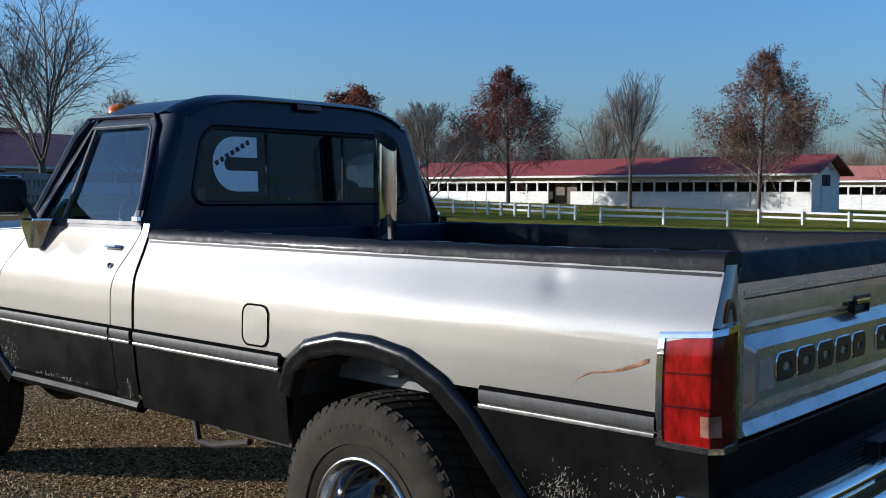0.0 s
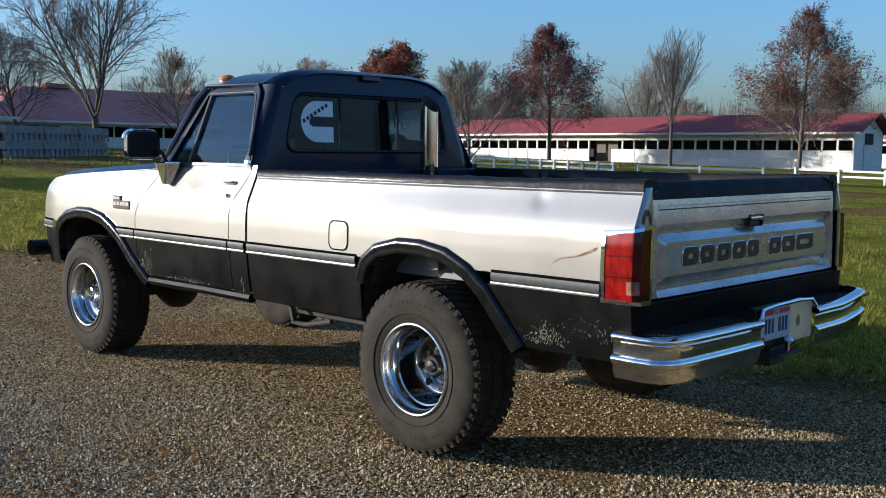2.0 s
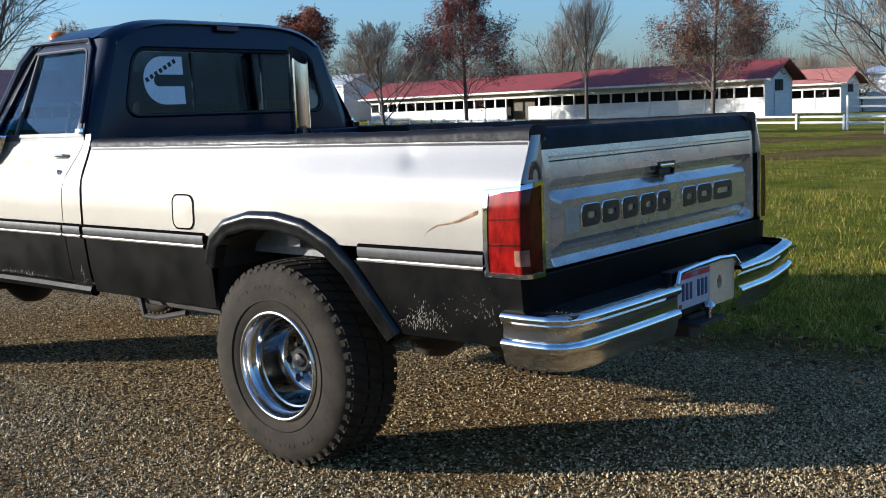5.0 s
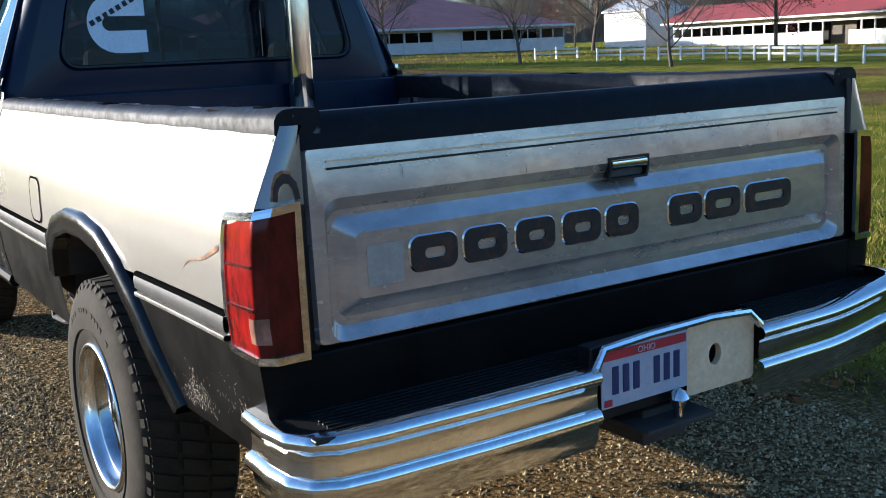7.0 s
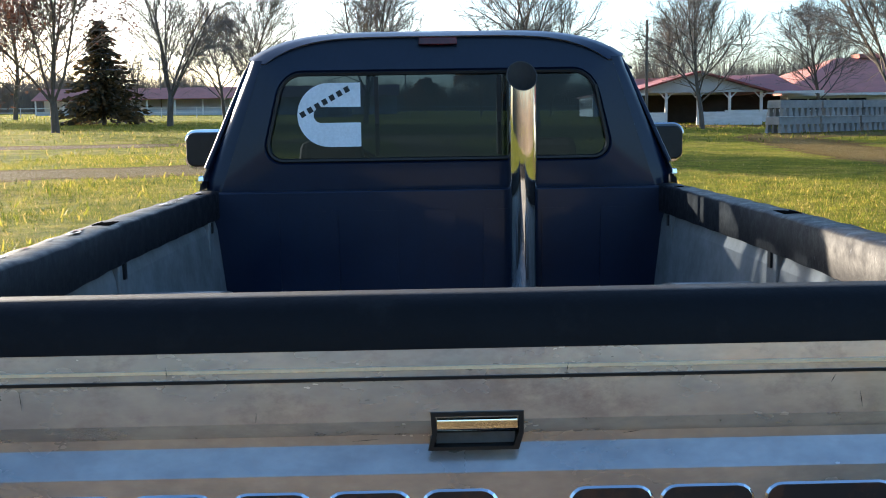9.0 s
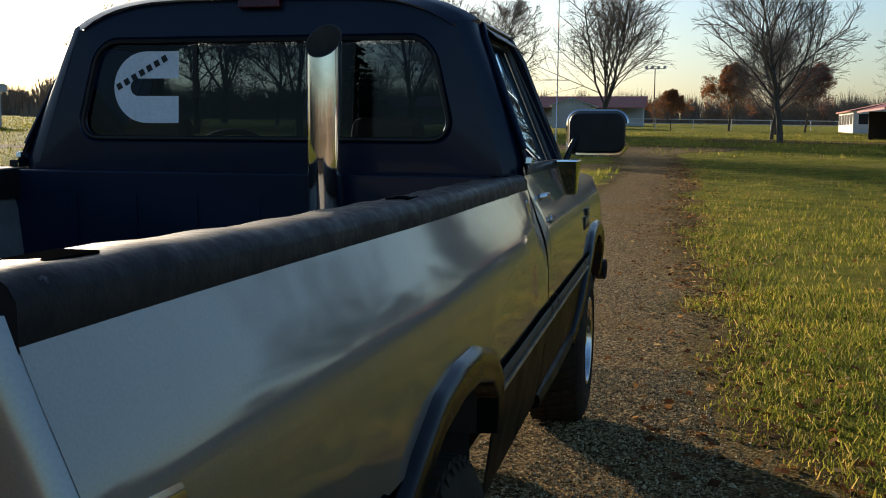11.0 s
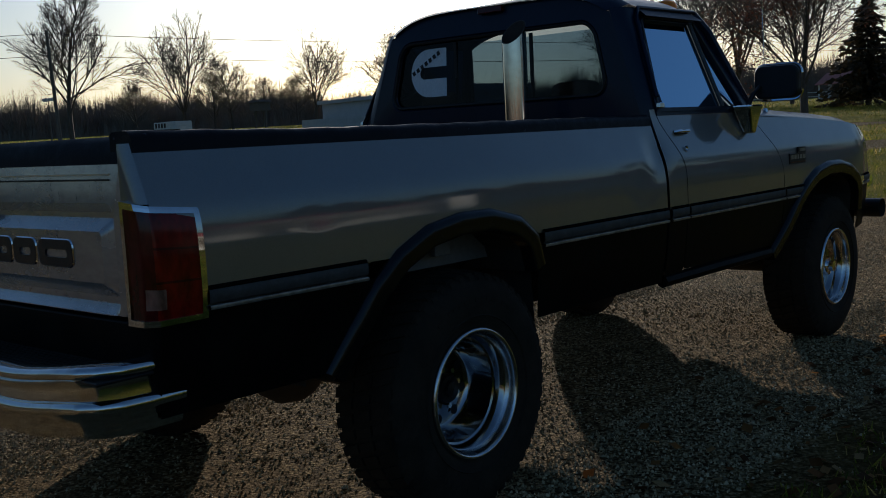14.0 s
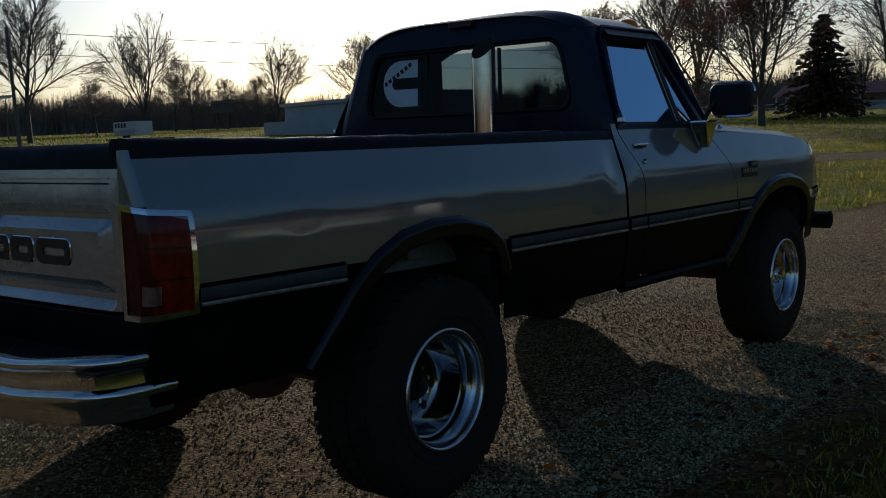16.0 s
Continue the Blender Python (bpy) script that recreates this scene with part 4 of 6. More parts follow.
for side_z in (1, -1):
    outer_ = [(-0.297, czs + side_z * rs)] + [(cxs - rs * math.sin(math.pi * k / 20), czs + side_z * rs * math.cos(math.pi * k / 20)) for k in range(11)]
    inner_ = [(-0.297 + (cxs + 0.267) * k / 5, czs + side_z * 0.030) for k in range(6)] + [(cxs - 0.03 - 0.030 * math.sin(math.pi * k / 12), czs + side_z * 0.030 * math.cos(math.pi * k / 12)) for k in range(1, 7)]
    s.grid([[(x, rear_y(z) + 0.0105, z) for x, z in row] for row in (outer_, inner_)], flip=side_z < 0)
part("window_decal", s, DECAL, glass, "white rounded decal with a slot")
bar = Shape()
for k in range(7):
    t0, t1 = k / 7, (k + 0.62) / 7
    pa, pb = Vector((-0.528, 1.598)), Vector((-0.330, 1.706))
    d = (pb - pa).normalized()
    nrm = Vector((-d.y, d.x)) * 0.011
    q = [pa.lerp(pb, t0) - nrm, pa.lerp(pb, t1) - nrm, pa.lerp(pb, t1) + nrm, pa.lerp(pb, t0) + nrm]
    bar.add([(p.x, rear_y(p.y) + 0.0085, p.y) for p in q], [(0, 1, 2, 3)])
part("decal_bars", bar, BLACK, glass)
part("brake_lamp", Shape().box((-0.072, 1.400, 1.858), (0.078, 1.430, 1.888), 0.003), DARKRED, truck, "small high-mounted brake lamp", bevel=0.004)

# roof
rows = []
ny, nx = 18, 28
for j in range(ny + 1):
    v = j / ny
    y = 1.408 + (2.135 - 1.408) * v
    ez = 0.036 * (1 - sm(0, 0.12, v)) + 0.06 * sm(0.78, 1.0, v)
    row = []
    for i in range(nx + 1):
        u = -1 + 2 * i / nx
        hw = 0.732 - 0.074 * (1 - sm(0.0, 0.09, v))
        z = 1.812 + 0.098 * (1 - abs(u) ** 5.0) - ez + 0.018 * (1 - sm(0.0, 0.2, v))
        row.append((hw * u, y + 0.03 * (1 - u * u) * v, z))
    rows.append(row)
part("roof", Shape().grid(rows), NAVY, truck, "dark navy painted roof", smooth=True, angle=70)
for sx in (-1, 1):
    # corner pillar between the rear wall and the door
    zs = [1.18 + 0.628 * k / 14 for k in range(15)]
    rows = [[(sx * (0.83 - 0.34 * (z - 1.33)), rear_y(z), z), (sx * (0.5 * (0.83 - 0.34 * (z - 1.33)) + 0.5 * cab_in(z)), rear_y(z) + 0.010, z), (sx * (cab_in(z) - 0.012), rear_y(z) + 0.030, z), (sx * cab_in(z), rear_y(z) + 0.062, z), (sx * cab_in(z), max(rear_y(z) + 0.07, 1.425 + 0.40 * max(0, z - 1.35)), z)] for z in zs]
    part("corner_pillar", Shape().grid(rows, flip=sx > 0), NAVY, cabshell, smooth=True, angle=70)
    # window frame of the door, in the leaning plane
    def on_side(y, z, o=0.0):
        return (sx * (cab_x(z) + o), y, z)
    W = [(1.425, 1.352), (1.575, 1.742), (1.60, 1.757), (2.055, 1.757), (2.075, 1.742), (2.225, 1.352)]
    O = [(1.388, 1.335), (1.490, 1.775), (1.53, 1.806), (2.085, 1.806), (2.125, 1.78), (2.315, 1.335)]
    fr = part("window_frame", Shape().ring([on_side(*p) for p in O], [on_side(*p, 0.004) for p in W], flip=sx < 0).ring([on_side(*p, 0.004) for p in W], [on_side(*p, -0.02) for p in W], flip=sx < 0), NAVY, truck, "dark door window frame")
    side_glass = part("side_window", Shape().add([on_side(*p, -0.014) for p in W], [tuple(range(6))]), GLASS, fr, "door window glass")
    side_glass.visible_shadow = False
    part("vent_divider", Shape().tube([on_side(2.03, 1.352, -0.004), on_side(2.035, 1.755, -0.004)], 0.011, 6), TRIM, fr, smooth=True)
    part("chrome_edge", Shape().tube([on_side(1.405, 1.350, 0.004), on_side(1.565, 1.75, 0.004), on_side(1.60, 1.767, 0.004), on_side(2.06, 1.767, 0.004), on_side(2.235, 1.352, 0.004)], 0.004, 6), TRIM, fr, smooth=True)
    part("drip_rail", Shape().tube([on_side(1.42, 1.40, 0.008), on_side(1.515, 1.76, 0.012), on_side(1.56, 1.808, 0.014), on_side(2.09, 1.815, 0.014), on_side(2.13, 1.79, 0.012)], 0.010, 8), NAVY, truck, "dark roof drip rail", smooth=True)
    if sx > 0:
        part("rain_visor", Shape().grid([[on_side(1.56 + 0.5 * k / 8, 1.800, 0.012) for k in range(9)], [on_side(1.55 + 0.54 * k / 8, 1.765, 0.040) for k in range(9)]], flip=sx < 0), BLACK, truck, "smoked window rain visor", solid=0.004)
    part("door_latch", Shape().box((sx * 0.915 - 0.012, 1.395, 1.352), (sx * 0.915 + 0.010, 1.440, 1.374), 0.002), OLDCHROME, truck, bevel=0.003)
    # A-pillar and amber roof marker
    part("windscreen_pillar", Shape().tube([(sx * 0.90, 2.33, 1.335), (sx * 0.765, 2.16, 1.72), (sx * 0.722, 2.10, 1.80)], 0.026, 8), NAVY, truck, smooth=True)
    rws = [[(rr * 1.1 * math.cos(2 * math.pi * k / 16), rr * math.sin(2 * math.pi * k / 16), zz) for k in range(16)] for rr, zz in ((0.052, 0.0), (0.05, 0.018), (0.036, 0.034), (0.012, 0.042), (0.001, 0.043))]
    mk = part("roof_marker_lamp", Shape().grid(rws, closed=True, flip=False), AMBER, truck, "amber cab roof marker lamp", smooth=True)
    mk.matrix_local = pose(sx * 0.58, 2.10, 1.852, 0, sx * 6, 0) @ Matrix.Diagonal((0.95, 1.0, 1.0, 1))
    # door mirror: black head with chrome rim on a chrome foot
    mh = part("door_mirror", Shape().plate([(sx * (1.060 + a), 2.285, 1.456 + b) for a, b in rounded(0, 0, 0.222, 0.160, 0.04)], (0, 1, 0), 0.05), BLACK, truck, "black door mirror with chrome edge", bevel=0.01)
    part("mirror_rim", Shape().tube([(sx * (1.060 + a), 2.325, 1.456 + b) for a, b in rounded(0, 0, 0.230, 0.168, 0.045)], 0.010, 6), CHROME, mh, smooth=True)
    part("mirror_face", Shape().add([(sx * (1.060 + a), 2.282, 1.456 + b) for a, b in rounded(0, 0, 0.204, 0.142, 0.032)], [tuple(range(32))[:: 1 if sx > 0 else -1]]), BLACK, mh)
    part("mirror_arm", Shape().tube([(sx * 0.945, 2.22, 1.345), (sx * 0.965, 2.24, 1.40), (sx * 0.985, 2.30, 1.45)], 0.012, 8), BLACK, mh, smooth=True)
    s = Shape().add([(sx * 0.915, 2.30, 1.352), (sx * 1.005, 2.27, 1.352), (sx * 1.005, 2.13, 1.352), (sx * 0.915, 2.10, 1.352), (sx * 0.950, 2.21, 1.215), (sx * 0.995, 2.20, 1.215), (sx * 0.995, 2.165, 1.215), (sx * 0.950, 2.155, 1.215)], [(0, 1, 2, 3), (7, 6, 5, 4), (0, 4, 5, 1), (1, 5, 6, 2), (2, 6, 7, 3), (3, 7, 4, 0)])
    part("mirror_foot", s, CHROME, mh, "chrome mirror bracket", bevel=0.008)

# windscreen, cowl, hood, front
ws = part("windscreen", Shape().grid([[(0.88 * u, 2.40 + 0.0 - 0.06 * u * u, 1.34) for u in (-1, -0.5, 0, 0.5, 1)], [(0.725 * u, 2.13 - 0.03 * u * u, 1.80) for u in (-1, -0.5, 0, 0.5, 1)]]), GLASS, truck, "windscreen glass", smooth=True)
ws.visible_shadow = False
rows = []
for j in range(33):
    y = 2.30 + (3.92 - 2.30) * j / 32
    zt = curve_at(TOP_F, y)
    row = []
    for i in range(25):
        u = -1 + i / 12
        hw = abs(side_x(1, y, min(zt, 1.28)))
        edge = max(0.0, (abs(u) - 0.90) / 0.10)
        row.append((u * hw, y, zt + 0.035 * (1 - u * u) - 0.036 * edge ** 2.2 - 0.006 * (1 if 0.84 < abs(u) < 0.87 else 0)))
    rows.append(row)
part("hood", Shape().grid(rows, flip=True), NAVY, truck, "dark navy hood", smooth=True)
part("grille_panel", Shape().box((-0.86, 3.86, 0.70), (0.86, 3.912, 1.10)), BLACK, truck, bevel=0.01)
pipe = part("front_bumper", Shape().tube([(-1.02, 4.00, 0.695), (-0.6, 4.03, 0.695), (0.6, 4.03, 0.695), (1.0, 4.00, 0.695)], 0.058, 20, caps=False), BLACK, truck, "black steel pipe front bumper", smooth=True)
part("pipe_bore", Shape().tube([(1.0, 4.00, 0.695), (0.6, 4.03, 0.695), (-0.6, 4.03, 0.695), (-1.02, 4.00, 0.695)], 0.050, 20, caps=False), UNDER, pipe, smooth=True)
for sx in (-1, 1):
    part("bumper_bracket", Shape().box((sx * 0.5 - 0.04, 3.75, 0.62), (sx * 0.5 + 0.04, 4.0, 0.70)), UNDER, truck)
    part("marker_lamp", Shape().box((sx * 0.885 - 0.03, 3.865, 0.70), (sx * 0.885 + 0.03, 3.93, 0.745), 0.006), AMBER, truck, "orange side marker lamp", bevel=0.006)
    part("front_apron", Shape().box((sx * 0.60 - 0.26, 3.80, 0.60), (sx * 0.60 + 0.27, 3.90, 0.86), 0.01), LOWER, truck, bevel=0.01)
part("aerial", Shape().tube([(0.86, 2.62, 1.32), (0.865, 2.60, 1.66), (0.872, 2.55, 2.10)], [0.004, 0.003, 0.0015], 6), CHROME, truck, "thin whip aerial")
part("aerial_base", Shape().tube([(0.86, 2.62, 1.30), (0.86, 2.62, 1.335)], [0.016, 0.010], 10), CHROME, truck)

# cab inside
part("cab_floor", Shape().box((-0.88, 1.40, 0.62), (0.88, 2.45, 0.66)), SEAT, truck)
bench = part("bench_seat", Shape().box((-0.78, 1.50, 0.66), (0.78, 2.0, 1.0)), SEAT, truck, "dark bench seat", bevel=0.04)
part("seat_back", Shape().box((-0.78, 1.42, 0.95), (0.78, 1.56, 1.40), 0.01), SEAT, bench, bevel=0.04)
for x in (-0.42, 0.42):
    part("headrest", Shape().box((x - 0.13, 1.46, 1.40), (x + 0.13, 1.55, 1.50), 0.01), SEAT, bench, bevel=0.03)
part("dashboard", Shape().box((-0.88, 2.16, 0.95), (0.88, 2.42, 1.34), 0.03), BLACK, truck, bevel=0.03)
wheel_c, wheel_n = Vector((-0.42, 2.02, 1.31)), Vector((0, -0.75, 0.66)).normalized()
ua = Vector((1, 0, 0))
ub = wheel_n.cross(ua)
part("steering_wheel", Shape().tube([wheel_c + 0.19 * (math.cos(2 * math.pi * k / 28) * ua + math.sin(2 * math.pi * k / 28) * ub) for k in range(29)], 0.014, 8), BLACK, truck, "black steering wheel", smooth=True)
part("steering_hub", Shape().tube([wheel_c - 0.19 * ua, wheel_c - 0.05 * wheel_n, wheel_c + 0.19 * ua], [0.012, 0.03, 0.012], 8), BLACK, truck, smooth=True)
part("inner_firewall", Shape().box((-0.86, 2.42, 0.60), (0.86, 2.46, 1.30)), UNDER, truck)
for sx in (-1, 1):
    part("door_card", Shape().box((sx * 0.875 - 0.02, 1.46, 0.64), (sx * 0.875 + 0.02, 2.36, 1.325)), SEAT, truck)
    part("wheel_liner", Shape().box((sx * 0.60 - 0.02, 2.48, 0.62), (sx * 0.60 + 0.02, 3.62, 1.08)), UNDER, truck)
    part("inner_fender_top", Shape().box((sx * 0.76 - 0.18, 2.5, 1.06), (sx * 0.76 + 0.16, 3.72, 1.09)), UNDER, truck)
    part("frame_rail", Shape().box((sx * 0.42 - 0.045, -1.22, 0.58), (sx * 0.42 + 0.045, 3.92, 0.73)), UNDER, truck)
    for y in (0.0, 3.327):
        sp = [(sx * 0.50, y - 0.66 + 1.32 * k / 10, 0.50 + 0.10 * (2 * k / 10 - 1) ** 2) for k in range(11)]
        part("leaf_spring", Shape().tube(sp, 0.032, 6), UNDER, truck)
        part("shock_absorber", Shape().tube([(sx * 0.56, y + 0.12, 0.40), (sx * 0.50, y + 0.26, 0.78)], 0.032, 8), UNDER, truck)

# axles, transmission, exhaust, spare parts under the floor
for y, dx in ((0.0, 0.0), (3.327, -0.22)):
    axle = part("axle", Shape().tube([(-0.72, y, 0.41), (0.72, y, 0.41)], 0.05, 12), UNDER, truck, smooth=True)
    pts = [(dx - 0.16 + 0.32 * k / 8, y, 0.41) for k in range(9)]
    part("differential", Shape().tube(pts, [0.06, 0.11, 0.145, 0.16, 0.165, 0.16, 0.145, 0.11, 0.06], 14), UNDER, axle, smooth=True)
part("drive_shaft", Shape().tube([(0.0, 0.1, 0.44), (0.05, 1.9, 0.60)], 0.04, 10), UNDER, truck, smooth=True)
part("front_drive_shaft", Shape().tube([(-0.22, 3.2, 0.44), (-0.12, 1.9, 0.55)], 0.03, 10), UNDER, truck, smooth=True)
part("transfer_case", Shape().box((-0.22, 1.75, 0.45), (0.20, 2.15, 0.72), 0.04), UNDER, truck, bevel=0.03)
part("engine_sump", Shape().box((-0.20, 2.4, 0.50), (0.22, 3.1, 0.72), 0.05), UNDER, truck, bevel=0.03)
part("fuel_tank", Shape().box((-0.80, 0.50, 0.52), (-0.48, 1.2, 0.72), 0.02), UNDER, truck, bevel=0.03)
part("exhaust_pipe", Shape().tube([(0.3, 2.3, 0.56), (0.33, 1.2, 0.55), (0.303, 1.19, 0.62), (0.303, 1.195, 0.84)], 0.045, 10), RUST, truck, smooth=True)
part("tow_loop", Shape().tube([(-0.86, 1.10, 0.58), (-0.87, 1.06, 0.49), (-0.85, 0.98, 0.485), (-0.82, 0.80, 0.52)], 0.014, 8), UNDER, truck, smooth=True)
part("spare_carrier", Shape().tube([(0.0, -0.62, 0.52), (0.0, -0.62, 0.62)], 0.30, 24), UNDER, truck)

# ---- wheels ----
def wheel_at(sx, y, front):
    x0 = sx * (0.985 if not front else (0.955 if sx > 0 else 0.935))
    R = 0.412
    ty = [(-0.006, 0.222), (0.004, 0.232), (0.013, 0.270), (0.014, 0.310), (0.010, 0.345), (0.0, 0.375), (-0.022, 0.398), (-0.06, 0.404), (-0.21, 0.404), (-0.25, 0.398), (-0.275, 0.37), (-0.285, 0.31), (-0.27, 0.22)]
    tyre = part("wheel", Shape().revolve_x([(sx * a, r) for a, r in ty], x0, y, R, 64, flip=sx > 0), TYRE, truck, "dusty off-road tyre on a deep chrome rim", smooth=True)
    # tread lugs, staggered in rows
    for row, (xa, xb, ra) in enumerate(((-0.018, -0.085, 0.004), (-0.098, -0.165, 0.008), (-0.178, -0.250, 0.004))):
        s = Shape()
        n = 50
        for k in range(n):
            a0 = 2 * math.pi * (k + 0.5 * (row % 2)) / n
            w = 2 * math.pi / n * 0.66
            lug = []
            for (xx, dr, da) in ((xa, -0.012 if row == 0 else 0.0, 0.0), (xb, 0.0, 0.06), ):
                for aa in (a0 + da, a0 + da + w):
                    for rr in (0.392 + dr, 0.4135 + dr * 0.6):
                        lug.append((x0 + sx * xx, y + rr * math.cos(aa), R + rr * math.sin(aa)))
            s.add(lug, [(1, 3, 7, 5), (0, 1, 5, 4), (2, 6, 7, 3), (0, 2, 3, 1), (4, 5, 7, 6)])
        if row == 0:
            for k in range(n):
                a0 = 2 * math.pi * k / n
                w = 2 * math.pi / n * 0.5
                s.add([(x0 + sx * o, y + rr * math.cos(aa), R + rr * math.sin(aa)) for o, rr in ((0.006, 0.352), (-0.012, 0.398)) for aa in (a0, a0 + w)] , [(0, 1, 3, 2)])
        part("tread", s, TYRE, tyre)
    marks = Shape()
    for k, a in enumerate([radians(52 + 5.2 * q) for q in range(15)] + [radians(235 + 5.2 * q) for q in range(13)]):
        if k % 5 == 3:
            continue
        ra, rb, w = 0.314, 0.328, radians(1.5)
        q = [(r_, a + d) for r_, d in ((ra, -w), (ra, w), (rb, w), (rb, -w))]
        marks.plate([(x0 + sx * 0.0135, y + r_ * math.cos(t_), R + r_ * math.sin(t_)) for r_, t_ in q], (sx, 0, 0), 0.0009)
    part("sidewall_mark", marks, TYRE, tyre, "raised sidewall marking bars")["kind"] = "stuff"
    part("sidewall_rib", Shape().revolve_x([(sx * 0.012, 0.262), (sx * 0.0165, 0.265), (sx * 0.013, 0.268)], x0, y, R, 48, flip=sx > 0), TYRE, tyre, smooth=True)
    deep = 0.0 if front else -0.065
    rim = [(-0.030, 0.196), (-0.034, 0.190), (-0.070, 0.184), (-0.074, 0.177), (-0.092 + deep * 0.3, 0.171), (-0.098 + deep * 0.6, 0.160), (-0.100 + deep, 0.150), (-0.107 + deep, 0.142), (-0.110 + deep, 0.134), (-0.108 + deep, 0.126), (-0.101 + deep, 0.110), (-0.096 + deep, 0.085), (-0.093 + deep, 0.045)]
    rm = part("rim", Shape().revolve_x([(sx * a, r) for a, r in rim], x0, y, R, 64, flip=sx > 0), RIMCHROME, tyre, "deep-dish chrome rim", smooth=True, angle=50)
    lip = [(-0.020, 0.226), (-0.002, 0.225), (0.008, 0.222), (0.012, 0.217), (0.011, 0.211), (0.004, 0.207), (-0.008, 0.2055), (-0.020, 0.203), (-0.030, 0.196)]
    part("rim_lip", Shape().revolve_x([(sx * a, r) for a, r in lip], x0, y, R, 64, flip=sx > 0), LIPMETAL, rm, "bright rolled rim lip", smooth=True, angle=60)
    hx = -0.093 + deep
    hub = [(hx - 0.02, 0.052), (hx + 0.028, 0.052), (hx + 0.040, 0.046), (hx + 0.040, 0.030), (hx + 0.052, 0.026), (hx + 0.056, 0.001)] if not front else [(hx - 0.02, 0.060), (hx + 0.05, 0.056), (hx + 0.062, 0.050), (hx + 0.066, 0.032), (hx + 0.090, 0.030), (hx + 0.094, 0.001)]
    part("hub", Shape().revolve_x([(sx * a, r) for a, r in hub], x0, y, R, 28, flip=sx > 0), OLDCHROME if front else BLACK, tyre, "steel axle hub", smooth=True, angle=35)
    for k in range(8):
        a = 2 * math.pi * k / 8 + 0.2
        cy_, cz_ = y + 0.066 * math.cos(a), R + 0.066 * math.sin(a)
        part("lug_nut", Shape().tube([(x0 + sx * (hx - 0.005), cy_, cz_), (x0 + sx * (hx + 0.024), cy_, cz_)], 0.010, 6), OLDCHROME, rm)
        a += math.pi / 8
        cy_, cz_ = y + 0.112 * math.cos(a), R + 0.112 * math.sin(a)
        xx = x0 + sx * (-0.0945 + deep)
        # Flat black disc stands for the shade in each rim hole.
        part("rim_hole_disc", Shape().add([(xx, cy_ + 0.018 * math.cos(2 * math.pi * j / 16), cz_ + 0.018 * math.sin(2 * math.pi * j / 16)) for j in range(16)], [tuple(range(16))[:: 1 if sx > 0 else -1]]), BLACK, rm)
    part("brake_drum", Shape().revolve_x([(-sx * 0.20, 0.19), (-sx * 0.20, 0.001)], x0, y, R, 24, flip=sx > 0), UNDER, tyre)


for sx in (-1, 1):
    wheel_at(sx, 0.0, False)
    wheel_at(sx, 3.327, True)

# ---- trees ----
BARK = mat("grey_brown_bark", (0.075, 0.058, 0.044), (0.13, 0.105, 0.082), 0.95, 0.0, 3, bumps=0.5, bdist=0.02, stretch=(4, 4, 0.8))
TWIG = mat("bare_twigs", (0.15, 0.115, 0.088), (0.22, 0.175, 0.135), 0.95, 0.0, 0.6)


def leaf_mat(name, a, b_):
    m, nt, b = nodes_of(name)
    g = nt.nodes.new("ShaderNodeNewGeometry")
    nt.links.new(ramp(nt, g.outputs["Random Per Island"], [(0.0, a), (1.0, b_)]), b.inputs["Base Color"])
    b.inputs["Roughness"].default_value = 0.7
    t, mx = nt.nodes.new("ShaderNodeBsdfTranslucent"), nt.nodes.new("ShaderNodeMixShader")
    nt.links.new(b.inputs["Base Color"].links[0].from_socket, t.inputs[0])
    mx.inputs[0].default_value = 0.4
    nt.links.new(b.outputs[0], mx.inputs[1])
    nt.links.new(t.outputs[0], mx.inputs[2])
    nt.links.new(mx.outputs[0], nt.nodes["Material Output"].inputs[0])
    return m


LEAF_RED = leaf_mat("russet_leaves", (0.085, 0.024, 0.016), (0.19, 0.058, 0.032))
LEAF_RUSSET = leaf_mat("rust_brown_leaves", (0.13, 0.042, 0.022), (0.27, 0.095, 0.042))
LEAF_ORANGE = leaf_mat("orange_brown_leaves", (0.17, 0.065, 0.02), (0.34, 0.15, 0.045))
LEAF_BROWN = leaf_mat("russet_brown_leaves", (0.085, 0.034, 0.018), (0.17, 0.076, 0.036))
LEAF_TAN = leaf_mat("tan_leaves", (0.20, 0.13, 0.05), (0.36, 0.25, 0.10))
NEEDLE = leaf_mat("spruce_needles", (0.018, 0.022, 0.010), (0.14, 0.085, 0.030))


def limb(s, p, d, length, r0, r1, n, rng, wob=0.12, steps=4):
    """One wandering tapered branch; gives back its points and directions."""
    pts, dirs = [p.copy()], [d.copy()]
    for k in range(steps):
        d = (d + Vector((rng.gauss(0, wob), rng.gauss(0, wob), rng.gauss(0.03, wob * 0.6)))).normalized()
        p = p + d * length / steps
        pts.append(p.copy())
        dirs.append(d.copy())
    s.tube(pts, [r0 + (r1 - r0) * k / steps for k in range(steps + 1)], n, caps=False)
    return pts, dirs


